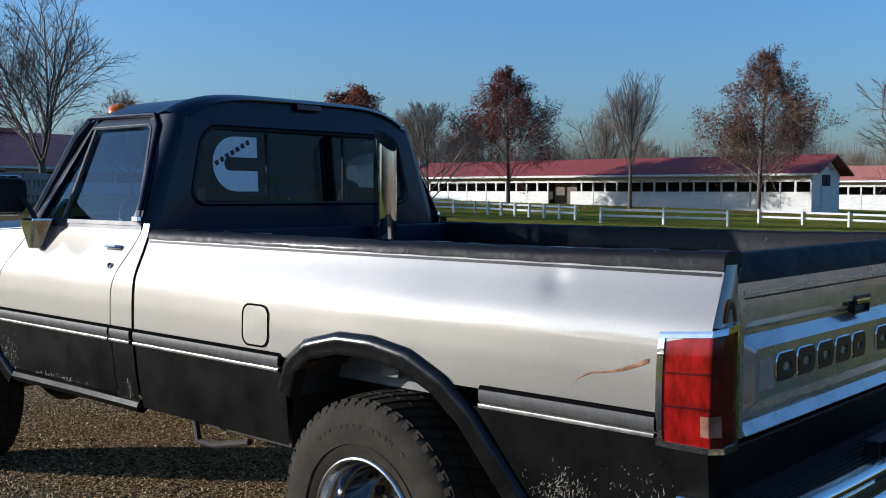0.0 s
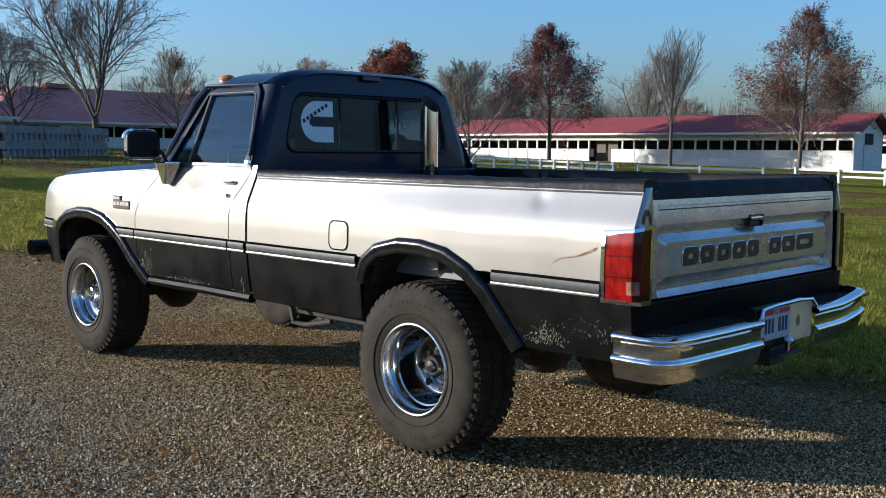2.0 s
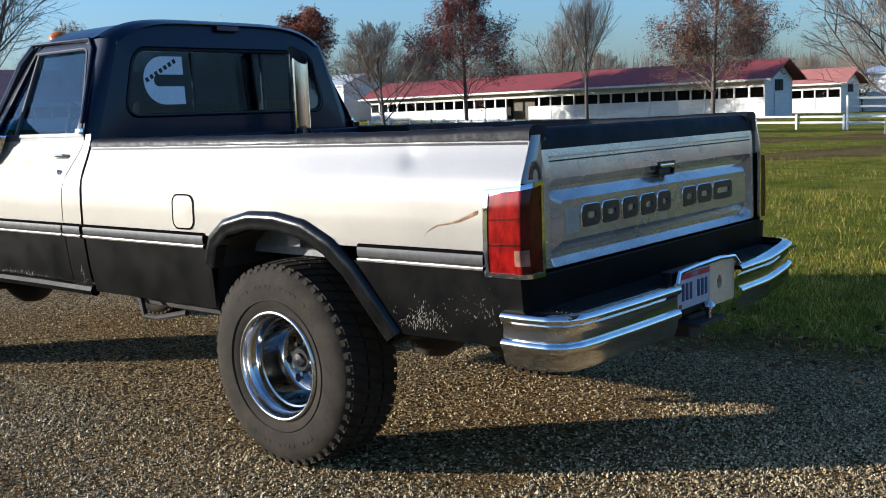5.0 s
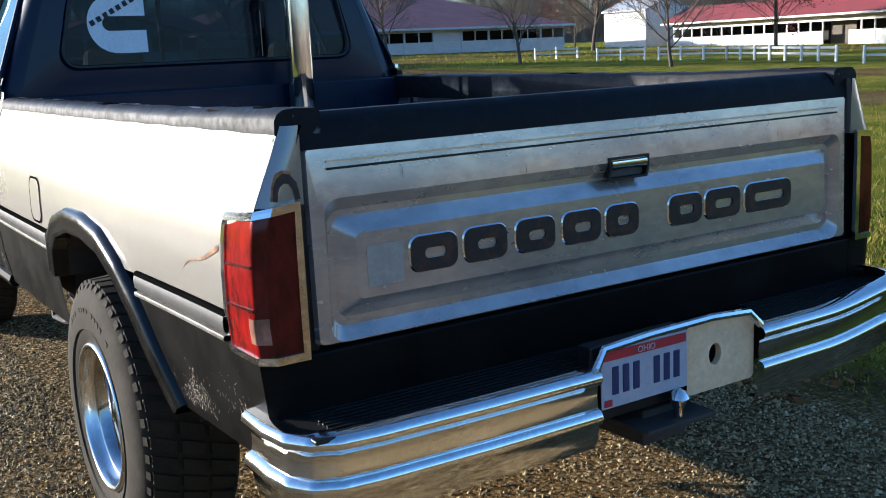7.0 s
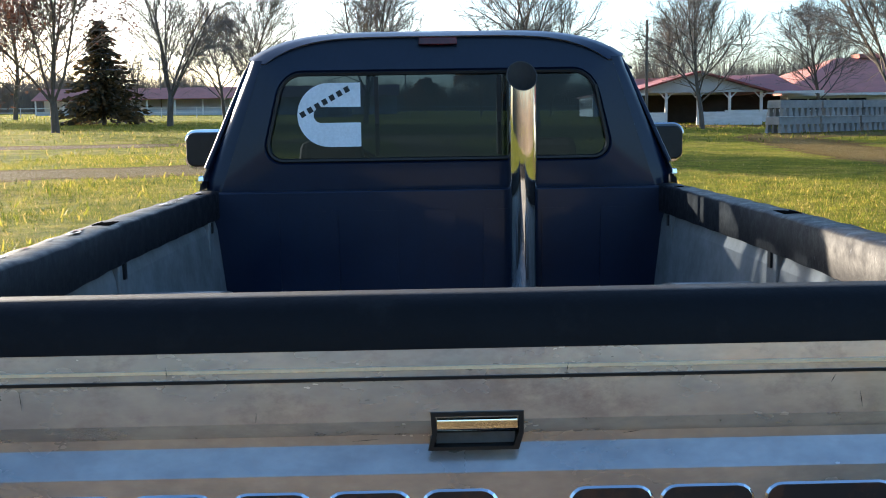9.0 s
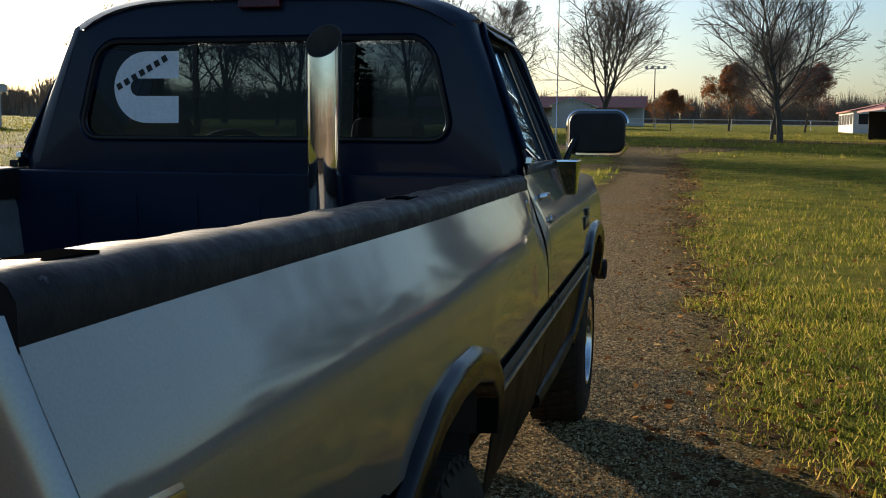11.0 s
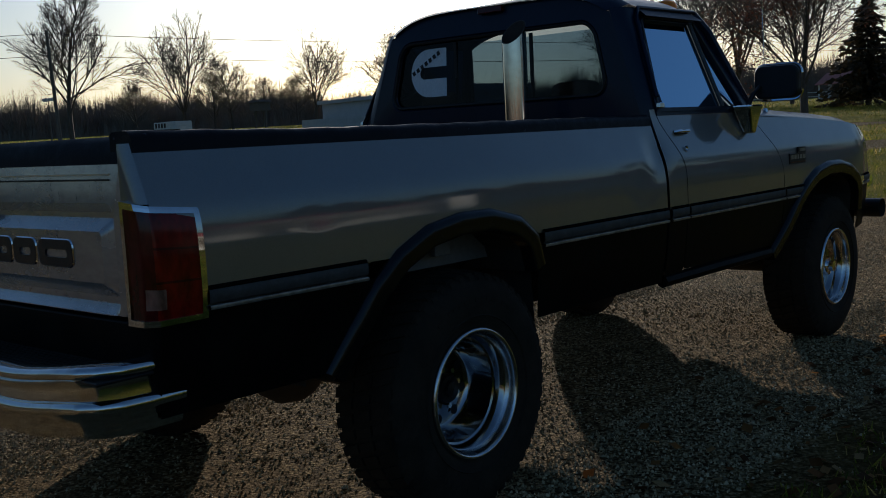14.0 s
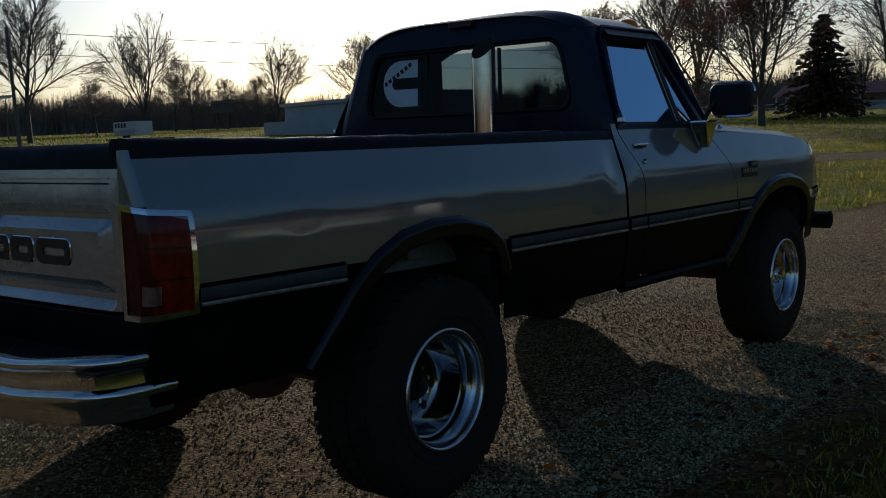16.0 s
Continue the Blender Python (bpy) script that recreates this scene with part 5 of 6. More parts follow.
def branch(tr, cr, p, d, length, r, level, rng, h, ends, counts, rise, spread=36, wob=0.15):
    """A branch and, along its outer part, the next order of branches."""
    thick = max(r, 0.0006 * h)
    last = level >= len(counts)
    steps = 1 if last else (4 if level < 2 else 2)
    pts, dirs = limb(tr if level < 2 else cr, p, d, length, thick, thick * (0.6 if last else 0.45), 6 if level < 2 else (4 if level == 2 else 3), rng, 0.06 if last else (wob if level == 1 else 0.8 * wob), steps)
    ends.append(pts[-1])
    if last:
        return
    n_ = counts[level]
    for q_ in range(n_):
        f = (0.14 + 0.86 * (q_ + rng.random()) / n_) * steps * 0.999
        k = min(int(f), steps - 1)
        o = pts[k].lerp(pts[k + 1], f - k)
        ax = dirs[k + 1].orthogonal().normalized()
        ax.rotate(Matrix.Rotation(rng.uniform(0, 2 * math.pi), 3, dirs[k + 1]))
        e = dirs[k + 1].copy()
        e.rotate(Matrix.Rotation(radians(rng.gauss(spread, 9)), 3, ax))
        e = (e + Vector((0, 0, rise))).normalized()
        branch(tr, cr, o, e, length * rng.uniform(0.55, 0.80) * (1.0 - 0.62 * f / steps), r * 0.5, level + 1, rng, h, ends, counts, rise, spread, wob)


def build_tree(label, seed, h, wide, style="vase", leaves=0, leaf=None, dense=1.0, trunk=0.0145, low=0.0, big=1.0):
    rng = random.Random(seed)
    tree = thing("tree", label, "tree")
    tr, cr, ends = Shape(), Shape(), []
    if style == "vase":
        fork = h * rng.uniform(0.15, 0.22)
        pts, dirs = limb(tr, Vector((0, 0, -0.2)), Vector((0, 0, 1)), fork + 0.2, h * trunk * 1.3, h * trunk, 10, rng, 0.03, 5)
        mains = rng.randint(6, 7)
        for m_ in range(mains):
            a = 2 * math.pi * (m_ + rng.uniform(-0.3, 0.3)) / mains
            out = rng.uniform(0.25, 1.0) * wide / h * (1.0 if m_ else 0.12)
            d = Vector((math.cos(a) * out, math.sin(a) * out, 1)).normalized()
            branch(tr, cr, pts[-1] - Vector((0, 0, rng.uniform(0, 0.3) * fork)), d, h * rng.uniform(0.56, 0.78) * (1.0 - 0.25 * out), h * trunk * 0.46, 1, rng, h, ends, (0, 10, 8, round(5 * dense)), 0.05, 40, 0.10)
    elif style == "fan":
        pts, dirs = limb(tr, Vector((0, 0, -0.2)), Vector((0, 0, 1)), h * 0.62, h * trunk * 1.1, h * 0.005, 9, rng, 0.02, 10)
        for k in range(22):
            f = 0.22 + 0.38 * (k + rng.random()) / 22
            a = k * 2.4 + rng.uniform(-0.5, 0.5)
            out = rng.uniform(0.3, 1.0) * wide / h
            d = Vector((math.cos(a) * out, math.sin(a) * out, 1)).normalized()
            g = f / 0.62 * 9.99
            o = pts[int(g)].lerp(pts[int(g) + 1], g - int(g))
            branch(tr, cr, o, d, h * (1.0 - f) * rng.uniform(0.6, 0.98) * (1.0 - 0.4 * out), h * trunk * 0.22, 1, rng, h, ends, (0, 8, 5, round(3 * dense)), 0.22, 26, 0.06)
    elif style == "round":
        pts, dirs = limb(tr, Vector((0, 0, -0.2)), Vector((0, 0, 1)), h * 0.80, h * trunk * 1.2, h * 0.003, 9, rng, 0.045, 12)
        for k in range(24):
            f = 0.17 + 0.70 * (k + rng.random()) / 24
            a = k * 2.4 + rng.uniform(-0.5, 0.5)
            el = radians(38 + 30 * f + rng.gauss(0, 6))
            d = Vector((math.cos(a) * math.cos(el), math.sin(a) * math.cos(el), math.sin(el)))
            g = f / 0.80 * 0.985 * 12
            o = pts[min(int(g), 11)].lerp(pts[min(int(g), 11) + 1], g - int(g)) if g < 12 else pts[-1]
            branch(tr, cr, o, d, h * (0.60 * (1 - f) + 0.10) * rng.uniform(0.8, 1.15) * (0.72 + 0.36 * wide / h), h * trunk * (0.46 - 0.3 * f), 1, rng, h, ends, (0, 9, 7, round(5 * dense)), 0.10)
    else:
        pts, dirs = limb(tr, Vector((0, 0, -0.2)), Vector((0, 0, 1)), h * 0.97, h * trunk, h * 0.003, 9, rng, 0.015, 14)
        for k in range(3, 14):
            f = k / 14
            reach = wide * 0.5 * min(1.0, (f - 0.10) / 0.12) * ((1 - f) / 0.78) ** 0.9
            for _ in range(max(4, round(8 * dense * (1.15 - 0.6 * f)))):
                a = rng.uniform(0, 2 * math.pi)
                d = Vector((math.cos(a), math.sin(a), rng.uniform(0.4, 0.9) + 0.7 * f - 0.3 * low)).normalized()
                o = pts[k].lerp(pts[k - 1], rng.random())
                branch(tr, cr, o, d, max(reach, 0.06 * h) * rng.uniform(0.8, 1.2), h * trunk * 0.16, 2, rng, h, ends, (0, 0, 8, 5), 0.15)
    top = max(p.z for p in ends)
    for sh in (tr, cr):
        sh.v = [(x * (h / top) ** 0.5, y * (h / top) ** 0.5, z * h / top) for x, y, z in sh.v]
    ends = [Vector((p.x * (h / top) ** 0.5, p.y * (h / top) ** 0.5, p.z * h / top)) for p in ends]
    part("trunk", tr, BARK, tree, smooth=True)
    part("crown", cr, TWIG, tree)
    if leaves:
        s = Shape()
        for _ in range(leaves):
            p = rng.choice(ends) + Vector((rng.gauss(0, 0.16), rng.gauss(0, 0.16), rng.gauss(0, 0.16))) * h / 11
            if low and p.z > h * (0.45 + 0.5 * rng.random()) and rng.random() < low:
                continue
            a = Vector((rng.gauss(0, 1), rng.gauss(0, 1), rng.gauss(0, 1))).normalized() * rng.uniform(0.06, 0.12) * big * h / 11
            c = a.orthogonal() * rng.uniform(0.5, 0.9)
            s.add([p - a, p - c * 0.7, p + a, p + c * 0.7], [(0, 1, 2, 3)])
        part("leaves", s, leaf, tree, "thinning autumn leaves")
    return tree


def build_spruce(label, seed, h, wide):
    rng = random.Random(seed)
    tree = thing("tree", label, "tree")
    part("trunk", Shape().tube([(0, 0, -0.2), (0.05, 0, h * 0.5), (0, 0, h)], [h * 0.02, h * 0.012, 0.01], 8), BARK, tree)
    s = Shape()
    for k in range(46):
        f = k / 46
        z = h * (0.10 + 0.88 * f)
        reach = wide * 0.5 * (1 - f) ** 0.85 + 0.15
        for m_ in range(max(6, int(17 * (1 - f)))):
            a = rng.uniform(0, 2 * math.pi)
            L = reach * rng.uniform(0.7, 1.12)
            for q in range(7):
                t = (q + rng.random()) / 7
                p = Vector((math.cos(a) * L * t, math.sin(a) * L * t, z - 0.28 * L * t * (1.1 - 0.3 * t) + rng.gauss(0, 0.05)))
                d = Vector((math.cos(a) + rng.gauss(0, 0.4), math.sin(a) + rng.gauss(0, 0.4), rng.gauss(-0.25, 0.25))).normalized() * 0.44
                w = d.orthogonal() * 0.75
                w.rotate(Matrix.Rotation(rng.uniform(0, 6.28), 3, d))
                s.add([p - d * 0.4, p + w * 0.4, p + d, p - w * 0.4], [(0, 1, 2, 3)])
    part("crown", s, NEEDLE, tree, "dark drooping needle boughs")
    return tree


def stand(tree, x, y, turn=0.0, scale=1.0, tilt=0.0):
    tree.matrix_world = Matrix.Translation((x, y, land(x, y))) @ pose(0, 0, 0, 0, tilt, turn) @ Matrix.Diagonal((scale, scale, scale, 1))
    return tree


def again(tree, x, y, turn=0.0, scale=1.0, label=""):
    t = copy_thing(tree, pose(0, 0, 0))
    t.matrix_world = Matrix.Translation((x, y, land(x, y))) @ pose(0, 0, 0, 0, 0, turn) @ Matrix.Diagonal((scale, scale, scale, 1))
    if label:
        t["label"] = label
    return t


bare_a = stand(build_tree("large bare tree with spreading limbs on grass", 11, 15.5, 9.5, "vase", dense=1.2), 32, 67)
bare_b = stand(build_tree("bare tree with upright limbs and fine twigs", 12, 11, 7.5, "round", dense=1.0), 34, 85, 40)
bare_c = stand(build_tree("bare multi-stemmed tree with a few tan leaves", 13, 9, 7, "round", dense=0.8, leaves=1200, leaf=LEAF_TAN), 42, 72)
oval_red = stand(build_tree("pyramidal tree half covered in russet leaves", 21, 13, 12.2, "oval", leaves=44000, leaf=LEAF_RED, low=0.6, big=0.85), 74, 58.5)
oval_bare = stand(build_tree("upright bare tree with a dense fan of twigs", 22, 12.3, 5.6, "fan", dense=1.0), 74.3, 45.3, 20)
oval_tan = stand(build_tree("pyramidal tree with thin orange-brown leaves", 23, 13.6, 11.8, "oval", leaves=36000, leaf=LEAF_BROWN, low=0.7, big=0.75), 77.5, 35)
round_red = stand(build_tree("rounded tree full of russet leaves", 24, 11.5, 10.0, "round", leaves=24000, leaf=LEAF_RUSSET, big=1.15), 64.5, 72)
small_bare = stand(build_tree("small young bare tree beside the fence", 25, 5.6, 4.6, "round", dense=1.2), 32, 30)
again(small_bare, 33.8, 43.3, 70, 1.12, "small bare tree with some tan leaves")
again(bare_b, 40.5, 10.0, 130, 0.78)
# round the lane and ahead
again(bare_a, -4.9, 88, 120, 1.02)
again(bare_b, 7.8, 67, 60, 1.15)
again(bare_b, 8.2, 78, 200, 0.78)
again(bare_a, -20.5, 82, 210, 0.95)
again(bare_b, -15.3, 92, 300, 1.2)
again(bare_c, -20.2, 104, 20, 1.35)
orange = stand(build_tree("small round tree with orange-brown leaves", 26, 8.2, 6.6, "round", leaves=15000, leaf=LEAF_ORANGE, big=1.5), 7.5, 128)
again(round_red, 16.3, 128, 30, 0.74, "small round tree with dark russet leaves")
again(orange, 0.6, 130, 90, 0.62, "small thin tree with orange leaves")
again(bare_b, 18.0, 63.5, 10, 0.92)
again(bare_a, 23.5, 97, 80, 0.8)
again(bare_b, 10.8, 104, 10, 0.9)
# across the field, towards the sun
tall_bare = stand(build_tree("tall bare tree with one straight leader in an open field", 27, 18.6, 3.0, "round", dense=1.0), -104.6, 57.6, 15)
again(bare_c, -184.9, 117.1, 60, 1.3)
again(bare_a, -190, 132.5, 100, 1.75)
again(bare_b, -194, 148.5, 150, 1.66)
again(bare_c, -184, 136, 200, 1.5)
again(bare_a, -218, 196, 220, 1.85)
again(bare_c, -236, 205, 20, 1.8)
again(bare_b, -222, 180, 260, 1.35)
again(bare_c, -77.3, 83.1, 30, 1.3, "bare tree with a few last leaves")
big = stand(build_tree("large tree with many limbs and sparse brown leaves", 31, 13.5, 12.5, "vase", leaves=6000, leaf=LEAF_BROWN, dense=0.8), -23, 62.7, 50)
again(bare_b, -60, 124, 10, 1.9)
again(bare_a, -62, 136, 100, 1.75)
again(bare_b, -52, 131, 200, 1.7)
again(bare_c, -74, 130, 10, 2.0)
stand(build_spruce("dark green spruce with brown inner boughs", 41, 9.2, 8.4), -27.9, 88.8)
again(bare_a, -29.2, 104.4, 10, 0.55)
# behind the stables
for k in range(17):
    az = radians(-36 - 2.6 * k)
    D = 150 + 14 * math.sin(k * 2.1)
    again((bare_a, bare_b, bare_c, oval_bare)[k % 4], -4 - D * math.sin(az), -3 + D * math.cos(az), 50 * k, 0.80 + 0.16 * math.sin(k * 1.7))

# far woods along the horizon, and one unseen band added for reflections
def woods(az0, az1, d0, d1, count, h, seed):
    rng = random.Random(seed)
    s = Shape()
    for _ in range(count):
        az, D = radians(rng.uniform(az0, az1)), rng.uniform(d0, d1)
        x, y = -D * math.sin(az), D * math.cos(az)
        z, hh = land(x, y) - 0.5, h * rng.uniform(0.7, 1.25)
        for _k in range(60):
            a = rng.uniform(0, 6.28)
            q = math.sqrt(rng.random())
            o = 0.34 * hh * q
            dome = math.sqrt(max(0.0, 1 - q * q))
            tip = Vector((x + math.cos(a) * o, y + math.sin(a) * o, z + hh * (0.45 + 0.55 * dome * rng.uniform(0.55, 1.0))))
            base = Vector((x + math.cos(a) * o * 0.35, y + math.sin(a) * o * 0.35, z + hh * rng.uniform(0.0, 0.4)))
            w = Vector((math.cos(az), math.sin(az), 0)) * rng.uniform(0.03, 0.13)
            s.add([base - w, base + w, tip], [(0, 1, 2)])
        for _k in range(16):
            a, o = rng.uniform(0, 6.28), 0.45 * hh * math.sqrt(rng.random())
            base = Vector((x + math.cos(a) * o, y + math.sin(a) * o, z - 0.3))
            w = Vector((math.cos(az), math.sin(az), 0)) * rng.uniform(0.25, 0.7)
            s.add([base - w, base + w, base + Vector((rng.gauss(0, 0.3), rng.gauss(0, 0.3), hh * rng.uniform(0.12, 0.34)))], [(0, 1, 2)])
    ob = part("far_woods", s, TWIG)
    return tagged(ob, "grey-brown band of distant bare woods", "woods", kind="stuff")


woods(47, 80, 330, 420, 520, 15, 3)
woods(12, 34, 260, 340, 220, 13, 4)
woods(-12, 12, 300, 380, 260, 10, 5)
woods(-80, -12, 220, 300, 420, 14, 6)
woods(34, 47, 330, 420, 150, 12, 7)
# Unseen band behind the camera, added to darken rear glass and gate reflections.
woods(100, 262, 130, 170, 330, 13, 8)

# ---- buildings and fences ----
WHITE = mat("white_board_paint", (0.72, 0.71, 0.68), (0.60, 0.59, 0.55), 0.7, 0.0, 1.2, bumps=0.1, fine=30, stretch=(1, 1, 4))
REDROOF = mat("red_metal_roof", (0.27, 0.045, 0.038), (0.20, 0.042, 0.036), 0.65, 0.0, 0.8, fine=10)
RUSTROOF = mat("faded_red_shingle_roof", (0.46, 0.165, 0.125), (0.36, 0.135, 0.105), 0.85, 0.0, 0.6, fine=14)
# Near-black colour stands for the shade inside stalls, hatches and windows.
SHADE_IN = mat("painted_inside_shade", (0.022, 0.020, 0.018), (0.035, 0.03, 0.026), 0.9, 0.0, 2)
CONCRETE = mat("weathered_concrete", (0.27, 0.255, 0.23), (0.18, 0.17, 0.155), 0.9, 0.0, 1.5, bumps=0.3, bdist=0.01)
GREYWALL = mat("pale_grey_metal_wall", (0.46, 0.47, 0.47), (0.40, 0.41, 0.41), 0.5, 0.0, 1.0)
POLEWOOD = mat("grey_pole_timber", (0.12, 0.10, 0.08), (0.17, 0.145, 0.12), 0.9, 0.0, 4, stretch=(6, 6, 0.5))
BLUEDOOR = mat("blue_grey_door", (0.20, 0.24, 0.30), (0.17, 0.21, 0.26), 0.6, 0.0, 3)


def gable_roof(x0, x1, y0, y1, eave, ridge, over=0.6, along="y"):
    """Two slopes with thickness and overhang."""
    s = Shape()
    cx = (x0 + x1) / 2
    for a, b in (((x0 - over), cx), (cx, (x1 + over))):
        za, zb = (eave, ridge) if b == cx else (ridge, eave)
        s.add([(a, y0 - over, za), (b, y0 - over, zb), (b, y1 + over, zb), (a, y1 + over, za), (a, y0 - over, za - 0.14), (b, y0 - over, zb - 0.14), (b, y1 + over, zb - 0.14), (a, y1 + over, za - 0.14)], [(0, 1, 2, 3), (7, 6, 5, 4), (0, 4, 5, 1), (2, 6, 7, 3), (0, 3, 7, 4), (1, 5, 6, 2)])
    return s


def stables(x, y0, length, label, roofmat, gap=None, width=6.4):
    z = land(x, y0 + length / 2)
    barn = thing("stable_barn", label, "barn", (x, y0, z))
    part("roof", gable_roof(0, width, 0, length, 2.95, 4.75, 1.0), roofmat, barn, "red metal gable roof")
    part("eave_board", Shape().box((-1.06, -1.0, 2.78), (-1.0, length + 1.0, 2.98)), WHITE, barn)
    part("back_wall", Shape().box((width - 0.1, 0, -0.6), (width, length, 2.95)), WHITE, barn)
    part("inner_wall", Shape().box((2.6, 0, -0.6), (2.7, length, 2.9)), SHADE_IN, barn)
    part("header", Shape().box((-0.05, 0, 2.25), (0.05, length, 2.85)), WHITE, barn, "white board header")
    n = round(length / 2.85)
    w = length / n
    for k in range(n):
        a, b = k * w, (k + 1) * w
        if gap is not None and k == gap:
            part("passage_wall", Shape().box((1.2, a, -0.6), (1.3, b, 2.3)), POLEWOOD, barn)
            continue
        front = part("stall_front", Shape().box((-0.06, a + 0.06, -0.6), (0.04, b - 0.06, 1.30)), WHITE, barn, "white stall front")
        part("post", Shape().box((-0.09, a - 0.07, -0.6), (0.07, a + 0.07, 2.3)), WHITE, barn)
        part("mullion", Shape().box((-0.07, (a + b) / 2 - 0.09, 1.30), (0.05, (a + b) / 2 + 0.09, 2.3)), WHITE, barn)
        part("sill", Shape().box((-0.09, a + 0.05, 1.28), (0.0, b - 0.05, 1.36)), WHITE, barn)
        part("door_brace", Shape().box((-0.085, a + 0.10, 0.0), (-0.06, a + 0.22, 1.28)), WHITE, front)
    # gable end towards the lane: wall with double doors and a loft hatch
    end = Shape()
    end.add([(0, 0, -0.6), (width, 0, -0.6), (width, 0, 2.95), (width / 2, 0, 4.7), (0, 0, 2.95)], [(0, 1, 2, 3, 4)])
    wall = part("gable_wall", end, WHITE, barn, "white gable end", solid=0.1)
    # The loft openings are boxes on the wall, coloured as inner shade.
    part("loft_opening", Shape().box((width / 2 - 0.9, -0.06, 1.9), (width / 2 - 0.06, -0.02, 2.9)).box((width / 2 + 0.06, -0.06, 1.9), (width / 2 + 0.9, -0.02, 2.9)), SHADE_IN, wall)
    part("end_door", Shape().box((width / 2 - 1.1, -0.08, -0.5), (width / 2 + 1.1, -0.02, 1.85)), WHITE, wall)
    part("gable_far", Shape().add([(p[0], length, p[2]) for p in end.v], [(4, 3, 2, 1, 0)]), WHITE, barn, solid=0.1)
    return barn


stables(85, 33.6, 48, "long white horse stable with red metal roof and open stall tops", REDROOF, gap=9)
stables(116, 37.5, 44, "second white horse stable with orange-red roof", RUSTROOF)


def big_barn():
    x0, x1, y0, y1 = 33.0, 76.0, 90.0, 114.0
    z = land(54, 96)
    barn = thing("arena_barn", "broad white show barn with a faded red hipped roof", "barn", (0, 0, z))
    e, r = 2.5, 6.3
    o = 0.9
    v = [(x0 - o, y0 - o, e), (x1 + o, y0 - o, e), (x1 + o, y1 + o, e), (x0 - o, y1 + o, e), (x0 + 9, 102, r), (x1 - 10, 102, r)]
    v += [(p[0], p[1], p[2] - 0.15) for p in v[:4]]
    part("roof", Shape().add(v, [(0, 1, 5, 4), (1, 2, 5), (2, 3, 4, 5), (3, 0, 4), (6, 7, 1, 0), (7, 8, 2, 1), (8, 9, 3, 2), (9, 6, 0, 3), (9, 8, 7, 6)]), RUSTROOF, barn, "faded red shingle hipped roof")
    part("fascia", Shape().box((x0 - o, y0 - o - 0.05, e - 0.22), (x1 + o, y0 - o, e)), WHITE, barn)
    for x in (44.0, 61.0):
        part("roof_vent", Shape().box((x, 101, r - 0.1), (x + 2.6, 103, r + 0.35)), RUSTROOF, barn)
    x, k = x0, 0
    while x < x1 - 0.5:
        w = 3.6
        low = 1.05 if k % 5 != 2 else 2.5
        part("wall_panel", Shape().box((x, y0, -0.6), (min(x + w, x1), y0 + 0.12, low)), WHITE, barn, "white board wall")
        part("post", Shape().box((x - 0.1, y0 - 0.05, -0.6), (x + 0.1, y0 + 0.15, 2.4)), WHITE, barn)
        if low < 2:
            part("top_rail", Shape().box((x, y0, 2.05), (min(x + w, x1), y0 + 0.12, 2.5)), WHITE, barn)
            part("mid_post", Shape().box((x + w / 2 - 0.06, y0, 1.05), (x + w / 2 + 0.06, y0 + 0.1, 2.05)), WHITE, barn)
        x += w
        k += 1
    part("inner_dark", Shape().box((x0, y0 + 5, -0.6), (x1, y0 + 5.1, 2.4)), SHADE_IN, barn)
    for xx in (x0, x1):
        part("end_wall", Shape().box((xx - 0.06, y0, -0.6), (xx + 0.06, y1, 2.45)), WHITE, barn)
    part("rear_wall", Shape().box((x0, y1 - 0.12, -0.6), (x1, y1, 2.45)), WHITE, barn)
    # low wing on the near side
    part("wing_roof", Shape().add([(19, 84.5, 2.6), (34, 88, 2.6), (34, 97, 4.6), (19, 95, 4.2)], [(0, 1, 2, 3)]), REDROOF, barn, solid=0.12)
    part("wing_fascia", Shape().box((19, 84.3, 2.4), (34, 84.42, 2.62)), WHITE, barn)
    part("wing_wall", Shape().box((20, 86.4, -0.6), (33, 86.5, 1.1)), WHITE, barn)
    part("wing_back", Shape().box((20, 92, -0.6), (33, 92.1, 2.6)), SHADE_IN, barn)


big_barn()


def pavilion():
    px, py = 21.0, 76.0
    p = thing("pavilion", "open-sided white pavilion with red gable roof on posts", "pavilion", (px, py, land(px, py)))
    part("roof", gable_roof(-5.0, 4.6, -1.0, 9, 2.45, 4.0, 0.7), REDROOF, p)
    g = Shape().add([(-5.3, -1.0, 2.4), (4.9, -1.0, 2.4), (-0.2, -1.0, 3.85)], [(0, 1, 2)])
    part("gable", g, GREYWALL, p, solid=0.08)
    for x in (-5, -2.6, -0.2, 2.2, 4.6):
        part("post", Shape().box((x - 0.09, -1.0, -0.4), (x + 0.09, -0.82, 2.42)), WHITE, p)
        part("knee_brace", Shape().tube([(x, -0.9, 1.9), (x + 0.5, -0.9, 2.4)], 0.05, 5).tube([(x, -0.9, 1.9), (x - 0.5, -0.9, 2.4)], 0.05, 5), WHITE, p)
    for a, b in ((-5, -2.6), (0.2, 4.6)):
        part("half_wall", Shape().box((a, -1.05, -0.4), (b, -0.98, 0.95)), WHITE, p)
    part("back_wall", Shape().box((-5, 8.4, -0.4), (4.6, 8.5, 2.4)), SHADE_IN, p)


pavilion()

# stacked precast concrete units beside the barn
a, b_ = Vector((18.6, 52.2, 0)), Vector((28.0, 58.6, 0))
run = (b_ - a).normalized()
turn = math.degrees(math.atan2(run.y, run.x))
L = (b_ - a).length
